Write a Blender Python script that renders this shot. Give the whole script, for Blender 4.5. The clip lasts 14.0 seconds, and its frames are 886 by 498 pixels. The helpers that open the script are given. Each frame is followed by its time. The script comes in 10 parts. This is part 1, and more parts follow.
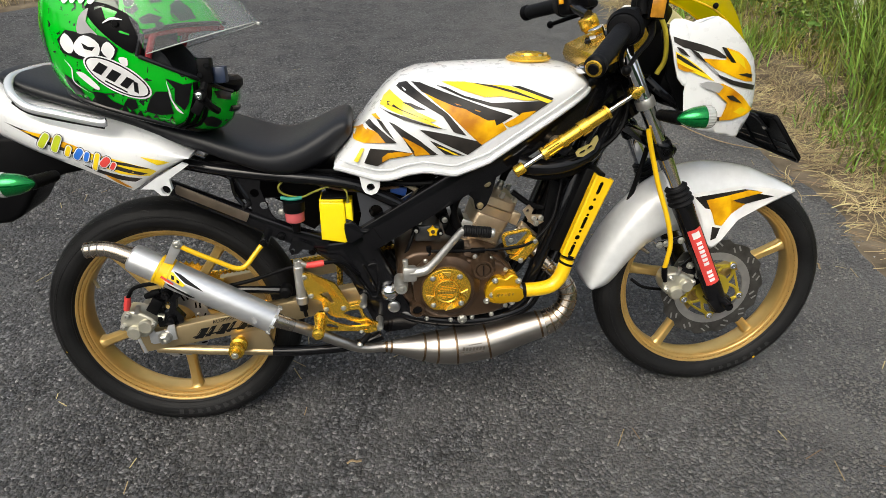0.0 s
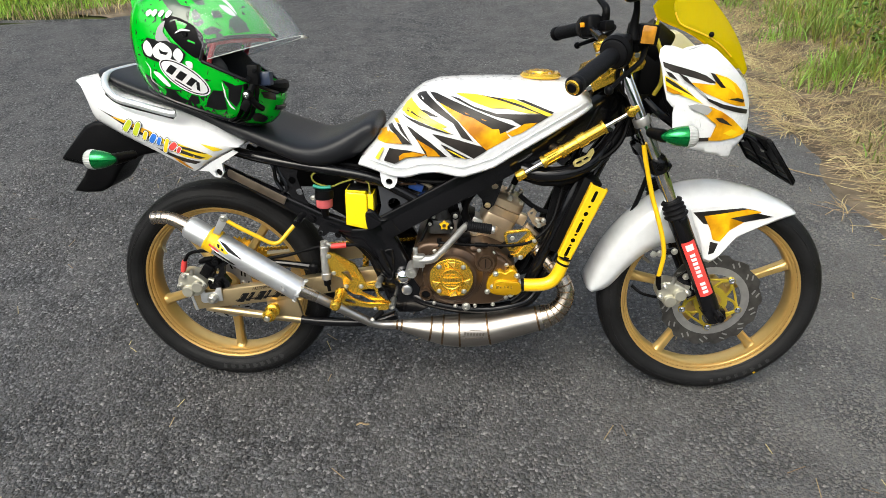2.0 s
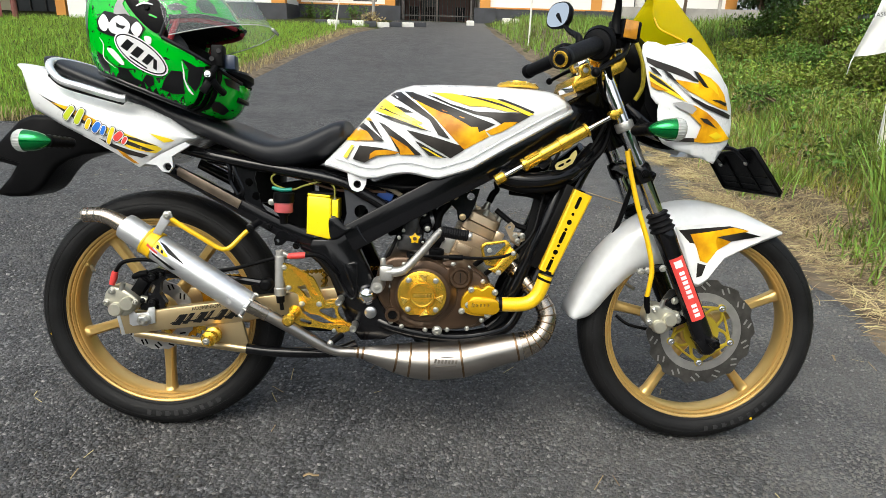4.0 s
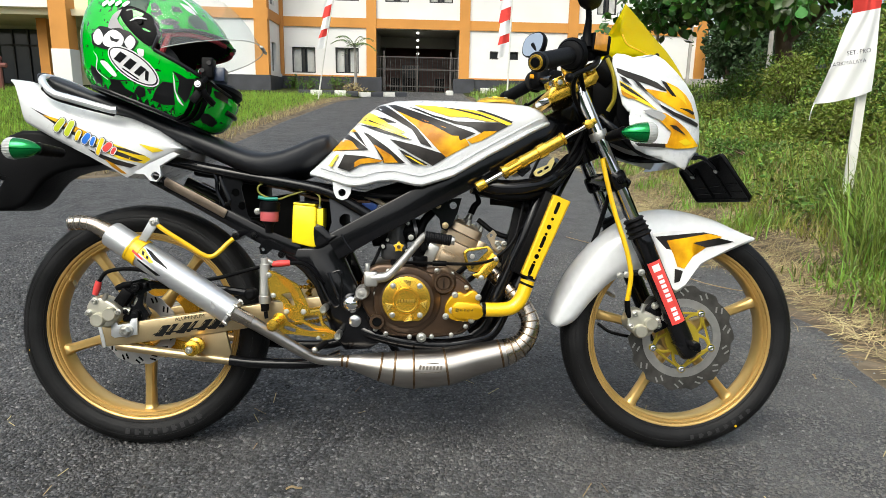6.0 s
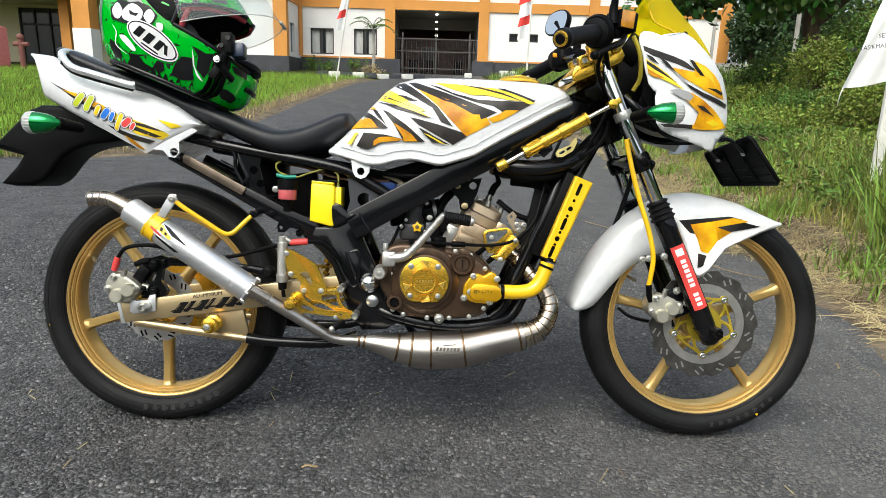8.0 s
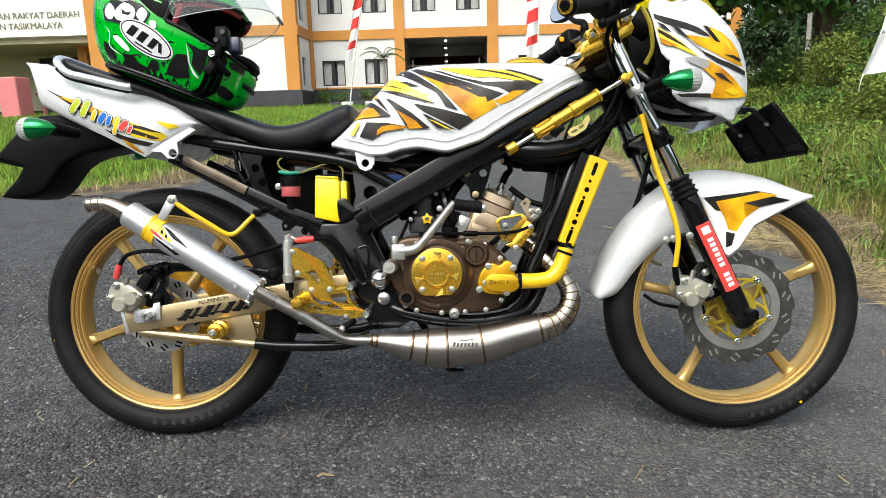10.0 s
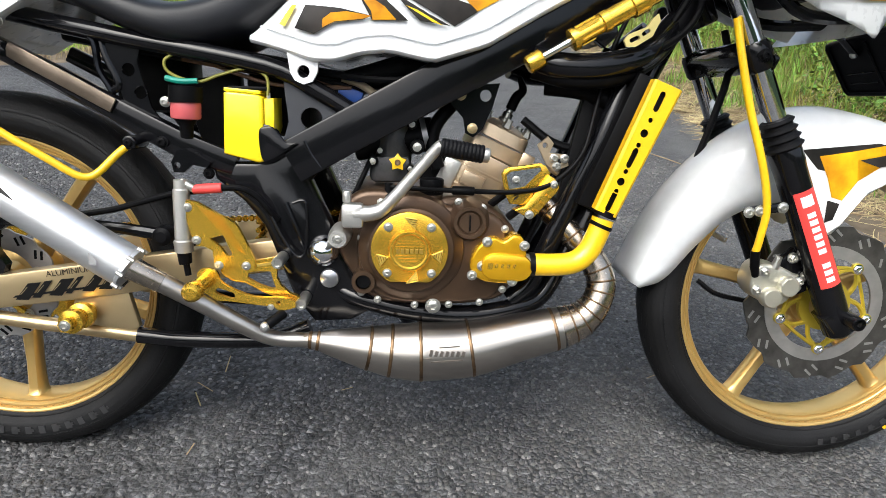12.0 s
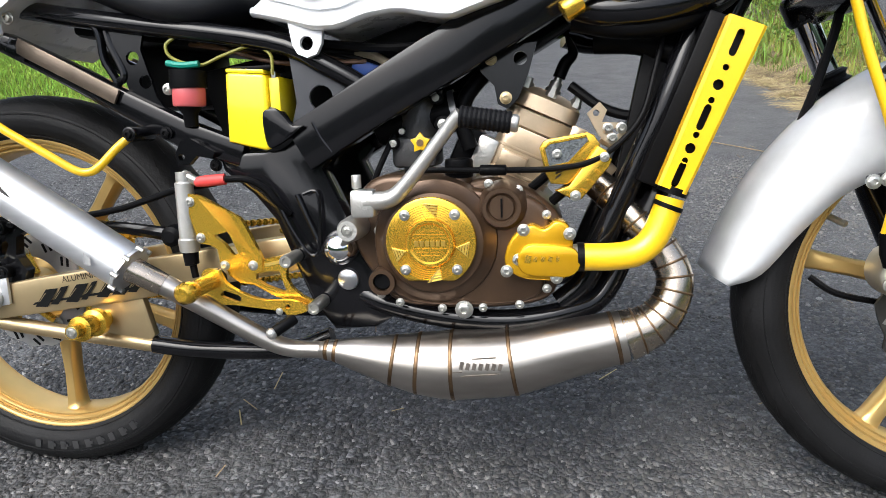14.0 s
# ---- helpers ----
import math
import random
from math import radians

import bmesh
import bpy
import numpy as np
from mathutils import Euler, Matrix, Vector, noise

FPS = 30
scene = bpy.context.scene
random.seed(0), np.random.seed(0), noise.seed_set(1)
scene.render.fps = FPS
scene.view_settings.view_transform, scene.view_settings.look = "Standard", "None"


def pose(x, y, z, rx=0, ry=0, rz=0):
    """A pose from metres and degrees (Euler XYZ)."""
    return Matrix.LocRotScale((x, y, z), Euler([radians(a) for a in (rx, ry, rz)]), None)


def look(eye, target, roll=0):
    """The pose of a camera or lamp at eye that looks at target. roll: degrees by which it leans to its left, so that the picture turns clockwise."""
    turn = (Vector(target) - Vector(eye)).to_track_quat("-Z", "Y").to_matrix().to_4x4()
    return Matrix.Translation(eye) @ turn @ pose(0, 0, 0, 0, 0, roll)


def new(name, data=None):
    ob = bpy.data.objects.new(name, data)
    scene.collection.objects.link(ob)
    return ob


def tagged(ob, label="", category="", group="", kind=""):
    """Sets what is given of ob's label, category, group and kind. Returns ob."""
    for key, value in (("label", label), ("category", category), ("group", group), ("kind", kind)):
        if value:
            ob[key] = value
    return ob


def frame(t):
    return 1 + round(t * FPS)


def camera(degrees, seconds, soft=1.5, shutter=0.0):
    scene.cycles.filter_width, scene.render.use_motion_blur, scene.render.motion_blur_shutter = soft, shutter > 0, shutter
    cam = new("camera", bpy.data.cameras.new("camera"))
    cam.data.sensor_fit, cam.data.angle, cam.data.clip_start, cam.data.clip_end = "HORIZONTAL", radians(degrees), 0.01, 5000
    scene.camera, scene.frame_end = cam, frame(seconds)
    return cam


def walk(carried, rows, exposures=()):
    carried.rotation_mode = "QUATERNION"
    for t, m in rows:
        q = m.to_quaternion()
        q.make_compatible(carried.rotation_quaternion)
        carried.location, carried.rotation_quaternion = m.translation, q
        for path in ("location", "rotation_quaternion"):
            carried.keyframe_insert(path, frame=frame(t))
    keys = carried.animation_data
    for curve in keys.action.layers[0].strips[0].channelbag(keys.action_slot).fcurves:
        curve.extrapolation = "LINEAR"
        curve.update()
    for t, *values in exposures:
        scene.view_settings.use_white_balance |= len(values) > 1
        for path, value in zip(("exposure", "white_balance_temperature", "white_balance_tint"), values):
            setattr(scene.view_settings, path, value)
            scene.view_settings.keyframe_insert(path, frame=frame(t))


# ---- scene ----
cam = camera(68.8, 14.0, soft=0.6)
PATH = [
    (0, (0.524, -1.261, 1.241), (0.673, 0.42, 0.168), -1.5),
    (0.5, (0.706, -1.328, 1.289), (0.643, 0.367, 0.229), 3.5),
    (1, (0.745, -1.37, 1.266), (0.579, 0.3, 0.179), -1.1),
    (1.5, (0.728, -1.391, 1.273), (0.617, 0.317, 0.238), -1.9),
    (2, (0.718, -1.435, 1.293), (0.584, 0.268, 0.252), -1.9),
    (2.5, (0.712, -1.439, 1.27), (0.642, 0.293, 0.273), -0.0),
    (2.7, (0.692, -1.422, 1.262), (0.654, 0.326, 0.29), 1.1),
    (4.8, (0.656, -1.48, 0.816), (0.696, 0.473, 0.389), 1.1),
    (5, (0.657, -1.497, 0.825), (0.642, 0.461, 0.42), 0.9),
    (5.5, (0.657, -1.508, 0.829), (0.696, 0.45, 0.422), 0.4),
    (6, (0.657, -1.498, 0.824), (0.734, 0.453, 0.39), 1.2),
    (6.5, (0.654, -1.49, 0.82), (0.722, 0.456, 0.365), 1.2),
    (7, (0.651, -1.487, 0.817), (0.692, 0.457, 0.348), 1.3),
    (7.5, (0.651, -1.485, 0.815), (0.68, 0.459, 0.348), 1.6),
    (8, (0.651, -1.482, 0.813), (0.68, 0.459, 0.329), 1.7),
    (8.2, (0.648, -1.479, 0.811), (0.676, 0.462, 0.33), 1.7),
    (10.3, (0.682, -1.406, 0.72), (0.645, 0.552, 0.316), -1.8),
    (10.5, (0.711, -1.335, 0.739), (0.685, 0.598, 0.228), -1.2),
    (11, (0.759, -1.261, 0.769), (0.543, 0.625, 0.14), -1.1),
    (11.5, (0.668, -1.066, 0.71), (0.675, 0.817, 0.037), -1.4),
    (12, (0.642, -0.95, 0.733), (0.723, 0.907, -0.005), 1.9),
    (12.5, (0.702, -0.873, 0.688), (0.663, 0.992, -0.033), 0.9),
    (13, (0.75, -0.771, 0.664), (0.432, 1.038, -0.126), -4.2),
    (13.5, (0.757, -0.804, 0.634), (0.552, 1.07, -0.033), -1.9),
    (14, (0.759, -0.825, 0.639), (0.465, 1.042, -0.016), -3.4),
]
walk(cam, [(t, look(eye, target, roll)) for t, eye, target, roll in PATH], [(0, 0.34, 6410, 5), (0.5, 0.03, 6380, 6), (1.0, 0.6, 6280, 4), (1.5, 0.51, 6280, 4), (2.0, 0.64, 6250, 4), (5.0, 0.56, 6180, 3), (8.0, 0.58, 6080, 3), (10.5, 0.64, 6050, 4), (12.0, 0.85, 5930, 6), (14.0, 0.95, 5850, 7)])

# ---- world, sun, exposure ----
world = bpy.data.worlds.new("world")
scene.world = world
world.use_nodes = True
_wn = world.node_tree.nodes
_sky = _wn.new("ShaderNodeTexSky")
_sky.sky_type, _sky.sun_disc = "NISHITA", False
SUN_EL, SUN_AZ = 52.0, 205.0
_sky.sun_elevation, _sky.sun_rotation = radians(SUN_EL), radians(SUN_AZ)
_sky.air_density, _sky.dust_density, _sky.ozone_density = 1.0, 9.0, 1.0
_haze = _wn.new("ShaderNodeMix")  # a thin white cloud layer over the whole sky
_haze.data_type = "RGBA"
_haze.inputs[0].default_value, _haze.inputs[7].default_value = 0.30, (6.5, 6.6, 6.8, 1)
world.node_tree.links.new(_sky.outputs[0], _haze.inputs[6])
world.node_tree.links.new(_haze.outputs[2], _wn["Background"].inputs[0])
_wn["Background"].inputs[1].default_value = 0.138
sun = new("sun", bpy.data.lights.new("sun", "SUN"))
sun.data.energy, sun.data.angle, sun.data.color = 1.30, radians(42), (1.0, 0.965, 0.91)
_d = Vector((math.sin(radians(SUN_AZ)) * math.cos(radians(SUN_EL)), math.cos(radians(SUN_AZ)) * math.cos(radians(SUN_EL)), math.sin(radians(SUN_EL))))
sun.matrix_world = look(_d * 50, (0, 0, 0))


# ---- materials ----
def mat(name, col, rough=0.5, metal=0.0, vary=0.12, scale=18.0, bump=0.0, bscale=None, coat=0.0, island=0.0, col2=None, stretch=None, spec=0.5):
    m = bpy.data.materials.new(name)
    m.use_nodes = True
    n, l = m.node_tree.nodes, m.node_tree.links
    p = n["Principled BSDF"]
    p.inputs["Metallic"].default_value = metal
    p.inputs["Coat Weight"].default_value = coat
    p.inputs["Coat Roughness"].default_value = 0.06
    p.inputs["Specular IOR Level"].default_value = spec
    tc = n.new("ShaderNodeTexCoord")
    src = tc.outputs["Object"]
    if stretch:
        mp = n.new("ShaderNodeMapping")
        mp.inputs["Scale"].default_value = stretch
        l.new(src, mp.inputs[0])
        src = mp.outputs[0]
    nz = n.new("ShaderNodeTexNoise")
    nz.inputs["Scale"].default_value, nz.inputs["Detail"].default_value = scale, 5
    l.new(src, nz.inputs["Vector"])
    fine = n.new("ShaderNodeTexNoise")
    fine.inputs["Scale"].default_value, fine.inputs["Detail"].default_value = (bscale or scale * 9), 4
    l.new(src, fine.inputs["Vector"])
    rp = n.new("ShaderNodeValToRGB")
    rp.color_ramp.elements[0].position, rp.color_ramp.elements[1].position = 0.33, 0.68
    c = Vector(col)
    lo, hi = c * (1 - vary), (Vector(col2) if col2 else c * (1 + vary))
    rp.color_ramp.elements[0].color, rp.color_ramp.elements[1].color = (*lo, 1), (*[min(v, 1) for v in hi], 1)
    l.new(nz.outputs[0], rp.inputs[0])
    out = rp.outputs[0]
    if island:
        geo = n.new("ShaderNodeNewGeometry")
        hs = n.new("ShaderNodeHueSaturation")
        mr = n.new("ShaderNodeMapRange")
        mr.inputs[3].default_value, mr.inputs[4].default_value = 1 - island, 1 + island
        l.new(geo.outputs["Random Per Island"], mr.inputs[0])
        l.new(mr.outputs[0], hs.inputs["Value"])
        mh = n.new("ShaderNodeMapRange")
        mh.inputs[3].default_value, mh.inputs[4].default_value = 0.5 - island * 0.06, 0.5 + island * 0.06
        l.new(geo.outputs["Random Per Island"], mh.inputs[0])
        l.new(mh.outputs[0], hs.inputs["Hue"])
        l.new(out, hs.inputs["Color"])
        out = hs.outputs[0]
    l.new(out, p.inputs["Base Color"])
    rr = n.new("ShaderNodeMapRange")
    rr.inputs[3].default_value, rr.inputs[4].default_value = max(rough - 0.10 * (0.3 + rough), 0.02), min(rough + 0.12 * (0.3 + rough), 1)
    l.new(fine.outputs[0], rr.inputs[0])
    l.new(rr.outputs[0], p.inputs["Roughness"])
    if bump:
        b = n.new("ShaderNodeBump")
        b.inputs["Strength"].default_value, b.inputs["Distance"].default_value = bump, 0.002
        l.new(fine.outputs[0], b.inputs["Height"])
        l.new(b.outputs[0], p.inputs["Normal"])
    return m


def glassy(name, col, alpha, rough=0.05):
    """Thin coloured clear plastic: part see-through, part tinted and glossy."""
    m = bpy.data.materials.new(name)
    m.use_nodes = True
    n, l = m.node_tree.nodes, m.node_tree.links
    p = n["Principled BSDF"]
    p.inputs["Base Color"].default_value = (*col, 1)
    p.inputs["Roughness"].default_value = rough
    tr = n.new("ShaderNodeBsdfTransparent")
    tr.inputs[0].default_value = (*[0.10 + 0.90 * c for c in col], 1)
    mx = n.new("ShaderNodeMixShader")
    mx.inputs[0].default_value = alpha
    l.new(tr.outputs[0], mx.inputs[1])
    l.new(p.outputs[0], mx.inputs[2])
    l.new(mx.outputs[0], n["Material Output"].inputs[0])
    return m


def printed(name, col, ink, scale, cut, rough, coat):
    """Gloss paint with a sharp-edged blotchy print of a second colour."""
    m = mat(name, col, rough, 0, 0.05, 10, coat=coat)
    n, l = m.node_tree.nodes, m.node_tree.links
    tc = n.new("ShaderNodeTexCoord")
    a = n.new("ShaderNodeTexNoise")
    a.inputs["Scale"].default_value, a.inputs["Detail"].default_value, a.inputs["Distortion"].default_value = scale, 3, 1.6
    l.new(tc.outputs["Object"], a.inputs["Vector"])
    r = n.new("ShaderNodeValToRGB")
    r.color_ramp.elements[0].position, r.color_ramp.elements[1].position = cut, cut + 0.012
    l.new(a.outputs[0], r.inputs[0])
    mx = n.new("ShaderNodeMix")
    mx.data_type = "RGBA"
    mx.inputs[7].default_value = (*ink, 1)
    p = n["Principled BSDF"]
    old = p.inputs["Base Color"].links[0].from_socket
    l.new(r.outputs[0], mx.inputs[0])
    l.new(old, mx.inputs[6])
    l.new(mx.outputs[2], p.inputs["Base Color"])
    return m


def asphalt_mat():
    m = bpy.data.materials.new("asphalt")
    m.use_nodes = True
    n, l = m.node_tree.nodes, m.node_tree.links
    p = n["Principled BSDF"]
    tc = n.new("ShaderNodeTexCoord")
    v = n.new("ShaderNodeTexVoronoi")
    v.inputs["Scale"].default_value = 105
    v.inputs["Randomness"].default_value = 1.0
    wob = n.new("ShaderNodeTexNoise")
    wob.inputs["Scale"].default_value, wob.inputs["Detail"].default_value = 60, 3
    mixv = n.new("ShaderNodeVectorMath")
    mixv.operation = "MULTIPLY_ADD"
    mixv.inputs[1].default_value = (0.02, 0.02, 0.02)
    l.new(tc.outputs["Object"], wob.inputs["Vector"])
    l.new(wob.outputs["Color"], mixv.inputs[0])
    l.new(tc.outputs["Object"], mixv.inputs[2])
    l.new(mixv.outputs[0], v.inputs["Vector"])
    big = n.new("ShaderNodeTexNoise")
    big.inputs["Scale"].default_value, big.inputs["Detail"].default_value = 1.3, 6
    l.new(tc.outputs["Object"], big.inputs["Vector"])
    sep = n.new("ShaderNodeSeparateColor")
    l.new(v.outputs["Color"], sep.inputs[0])
    stone = n.new("ShaderNodeValToRGB")
    e = stone.color_ramp.elements
    e[0].position, e[0].color = 0.0, (0.020, 0.020, 0.021, 1)
    e[1].position, e[1].color = 1.0, (0.225, 0.222, 0.22, 1)
    k = e.new(0.8)
    k.color = (0.098, 0.098, 0.101, 1)
    l.new(sep.outputs[0], stone.inputs[0])
    gap = n.new("ShaderNodeValToRGB")
    gap.color_ramp.elements[0].position, gap.color_ramp.elements[1].position = 0.45, 0.75
    gap.color_ramp.elements[0].color, gap.color_ramp.elements[1].color = (1, 1, 1, 1), (0.22, 0.22, 0.22, 1)
    l.new(v.outputs["Distance"], gap.inputs[0])
    mul = n.new("ShaderNodeMix")
    mul.data_type, mul.blend_type = "RGBA", "MULTIPLY"
    mul.inputs[0].default_value = 1.0
    l.new(stone.outputs[0], mul.inputs[6])
    l.new(gap.outputs[0], mul.inputs[7])
    bigr = n.new("ShaderNodeValToRGB")
    bigr.color_ramp.elements[0].position, bigr.color_ramp.elements[1].position = 0.3, 0.7
    bigr.color_ramp.elements[0].color, bigr.color_ramp.elements[1].color = (0.70, 0.715, 0.75, 1), (1.14, 1.145, 1.15, 1)
    l.new(big.outputs[0], bigr.inputs[0])
    mul2 = n.new("ShaderNodeMix")
    mul2.data_type, mul2.blend_type = "RGBA", "MULTIPLY"
    mul2.inputs[0].default_value = 1.0
    l.new(mul.outputs[2], mul2.inputs[6])
    l.new(bigr.outputs[0], mul2.inputs[7])
    # fine dust that fills the gaps in patches; the paler mix also grows with x
    dn = n.new("ShaderNodeTexNoise")
    dn.inputs["Scale"].default_value, dn.inputs["Detail"].default_value = 5.5, 7
    l.new(tc.outputs["Object"], dn.inputs["Vector"])
    dr = n.new("ShaderNodeMapRange")
    dr.inputs[1].default_value, dr.inputs[2].default_value = 0.42, 0.66
    dr.inputs[3].default_value, dr.inputs[4].default_value = 0.0, 0.42
    l.new(dn.outputs[0], dr.inputs[0])
    sx = n.new("ShaderNodeSeparateXYZ")
    l.new(tc.outputs["Object"], sx.inputs[0])
    ex = n.new("ShaderNodeMapRange")
    ex.inputs[1].default_value, ex.inputs[2].default_value = 0.35, 1.9
    ex.inputs[3].default_value, ex.inputs[4].default_value = 0.0, 0.52
    l.new(sx.outputs[0], ex.inputs[0])
    both = n.new("ShaderNodeMath")
    both.operation, both.use_clamp = "ADD", True
    l.new(dr.outputs[0], both.inputs[0])
    l.new(ex.outputs[0], both.inputs[1])
    fine = n.new("ShaderNodeTexNoise")
    fine.inputs["Scale"].default_value, fine.inputs["Detail"].default_value = 260, 4
    l.new(tc.outputs["Object"], fine.inputs["Vector"])
    dc = n.new("ShaderNodeValToRGB")
    dc.color_ramp.elements[0].position, dc.color_ramp.elements[1].position = 0.3, 0.72
    dc.color_ramp.elements[0].color, dc.color_ramp.elements[1].color = (0.050, 0.050, 0.051, 1), (0.172, 0.169, 0.163, 1)
    l.new(fine.outputs[0], dc.inputs[0])
    mxd = n.new("ShaderNodeMix")
    mxd.data_type = "RGBA"
    l.new(both.outputs[0], mxd.inputs[0])
    l.new(mul2.outputs[2], mxd.inputs[6])
    l.new(dc.outputs[0], mxd.inputs[7])
    l.new(mxd.outputs[2], p.inputs["Base Color"])
    p.inputs["Roughness"].default_value = 0.75
    inv = n.new("ShaderNodeMath")
    inv.operation = "SUBTRACT"
    inv.inputs[0].default_value = 1.0
    l.new(v.outputs["Distance"], inv.inputs[1])
    add = n.new("ShaderNodeMath")
    add.operation = "MULTIPLY_ADD"
    add.inputs[1].default_value = 0.8
    l.new(sep.outputs[1], add.inputs[0])
    l.new(inv.outputs[0], add.inputs[2])
    hm = n.new("ShaderNodeMix")
    hm.data_type = "FLOAT"
    l.new(dr.outputs[0], hm.inputs[0])
    l.new(add.outputs[0], hm.inputs[2])
    l.new(fine.outputs[0], hm.inputs[3])
    b = n.new("ShaderNodeBump")
    b.inputs["Strength"].default_value, b.inputs["Distance"].default_value = 1.0, 0.008
    l.new(hm.outputs[0], b.inputs["Height"])
    l.new(b.outputs[0], p.inputs["Normal"])
    return m


ASPHALT = asphalt_mat()
SOIL = mat("soil_grass", (0.040, 0.048, 0.018), 0.97, 0, 0.5, 4.0, 0.9, 90, col2=(0.075, 0.088, 0.030), spec=0.05)
DRYSOIL = mat("dry_soil", (0.13, 0.105, 0.074), 0.97, 0, 0.5, 7.0, 0.9, 120, spec=0.08)
GRASS = mat("grass_blade", (0.165, 0.240, 0.036), 0.45, 0, 0.25, 2.0, island=0.6, spec=0.4)
STRAW = mat("dry_straw", (0.335, 0.262, 0.140), 0.75, 0, 0.25, 3.0, island=0.5, spec=0.2)
LAWN = mat("lawn_blade", (0.21, 0.325, 0.038), 0.55, 0, 0.25, 1.5, island=0.5, spec=0.2)
YELLOWGRASS = mat("yellowing_grass_blade", (0.24, 0.245, 0.05), 0.6, 0, 0.25, 2.0, island=0.45, spec=0.2)
LEAF = mat("shrub_leaf", (0.095, 0.165, 0.026), 0.5, 0, 0.3, 1.2, island=0.5, spec=0.3)
LIMELEAF = mat("shrub_leaf_yellow", (0.17, 0.215, 0.03), 0.5, 0, 0.3, 1.2, island=0.5, spec=0.3)
BIGLEAF = mat("broad_leaf", (0.058, 0.135, 0.017), 0.36, 0, 0.35, 2.0, island=0.65)
DARKLEAF = mat("far_leaf", (0.035, 0.07, 0.02), 0.6, 0, 0.3, 0.8, island=0.4)
BARK = mat("bark", (0.11, 0.075, 0.05), 0.9, 0, 0.4, 9, 0.8, stretch=(1, 1, 0.3))
WALLWHITE = mat("white_wall_paint", (0.80, 0.79, 0.77), 0.8, 0, 0.04, 0.8, 0.15, 60)
CREAM = mat("cream_wall_paint", (0.72, 0.66, 0.46), 0.8, 0, 0.06, 0.8, 0.15, 60)
ORANGE = mat("orange_wall_paint", (0.60, 0.27, 0.055), 0.75, 0, 0.07, 1.0, 0.15, 60)
BROWNPAINT = mat("brown_orange_paint", (0.54, 0.235, 0.055), 0.75, 0, 0.08, 1.0, 0.15, 60)
DADO = mat("dark_grey_plinth", (0.045, 0.047, 0.055), 0.7, 0, 0.2, 2.0, 0.3, 50)
WINFRAME = mat("dark_window_frame", (0.03, 0.028, 0.028), 0.45)
PANE = mat("window_pane", (0.035, 0.04, 0.045), 0.06, 0, 0.1, 2.0)
CURTAIN = mat("pale_curtain", (0.62, 0.62, 0.60), 0.9, 0, 0.1, 3.0)
ROOM = mat("dim_corridor_paint", (0.30, 0.28, 0.25), 0.8, 0, 0.08, 1)
GATE = mat("gate_steel", (0.10, 0.09, 0.085), 0.5, 0.4)
CONCRETE = mat("concrete", (0.36, 0.34, 0.31), 0.9, 0, 0.2, 2, 0.5, 40)
ROOF = mat("roof_tile", (0.22, 0.09, 0.055), 0.85, 0, 0.2, 2, 0.5, 20)
REDWALL = mat("red_brown_wall", (0.20, 0.075, 0.06), 0.8, 0, 0.1, 1)
PINK = mat("pink_plastic", (0.70, 0.22, 0.22), 0.5)
POLEWHITE = mat("white_painted_pole", (0.72, 0.71, 0.66), 0.55, 0, 0.1, 6, 0.2, 40)
FLAGRED = mat("red_cloth", (0.66, 0.045, 0.035), 0.85, 0, 0.08, 5, 0.3, 500)
FLAGWHITE = mat("white_cloth", (0.80, 0.80, 0.80), 0.85, 0, 0.04, 5, 0.3, 500)
SIGNINK = mat("olive_sign_paint", (0.20, 0.19, 0.10), 0.6)
INK = mat("dark_print", (0.03, 0.03, 0.05), 0.7)

WHITE = mat("white_pearl_paint", (0.74, 0.75, 0.76), 0.28, 0.0, 0.03, 6, coat=0.8)
SILVERPEARL = mat("silver_pearl_paint", (0.66, 0.675, 0.69), 0.30, 0.08, 0.05, 40, coat=0.7)
GOLD = mat("gold_painted_alloy", (0.66, 0.455, 0.165), 0.32, 0.75, 0.06, 20)
CHAMP = mat("champagne_alloy", (0.50, 0.39, 0.22), 0.34, 0.8, 0.08, 20)
ANOD = mat("gold_anodised_alloy", (0.80, 0.50, 0.055), 0.24, 0.85, 0.06, 30)
YELLOW = mat("yellow_gloss", (0.85, 0.52, 0.004), 0.32, 0.0, 0.05, 12, coat=0.4)
YELLOWDEC = mat("yellow_vinyl", (0.86, 0.62, 0.01), 0.35, 0, 0.12, 9, coat=0.5)
AMBERDEC = mat("amber_airbrushed_vinyl", (0.74, 0.27, 0.003), 0.38, 0, 0.42, 16, coat=0.08, col2=(1.0, 0.56, 0.004), spec=0.3)
BLACKDEC = mat("black_vinyl", (0.008, 0.0075, 0.007), 0.36, 0, 0.3, 14, coat=0.05, col2=(0.042, 0.036, 0.032), spec=0.25)
INKDEC = mat("black_ink", (0.006, 0.006, 0.006), 0.4, 0, 0.1, 20, spec=0.2)
WHITEDEC = mat("white_vinyl", (0.80, 0.80, 0.80), 0.35, coat=0.4)
BLACK = mat("black_frame_paint", (0.005, 0.005, 0.006), 0.12, 0, 0.2, 15, spec=0.32)
BLACKPL = mat("black_plastic", (0.0035, 0.0035, 0.004), 0.42, 0, 0.2, 15, 0.2, 500, spec=0.08)
RUBBER = mat("tyre_rubber", (0.0090, 0.0090, 0.0095), 0.56, 0, 0.40, 14, 0.3, 260, spec=0.18)
GRIPRUB = mat("grip_rubber", (0.005, 0.005, 0.006), 0.55, 0, 0.2, 15, 0.3, 300, spec=0.15)
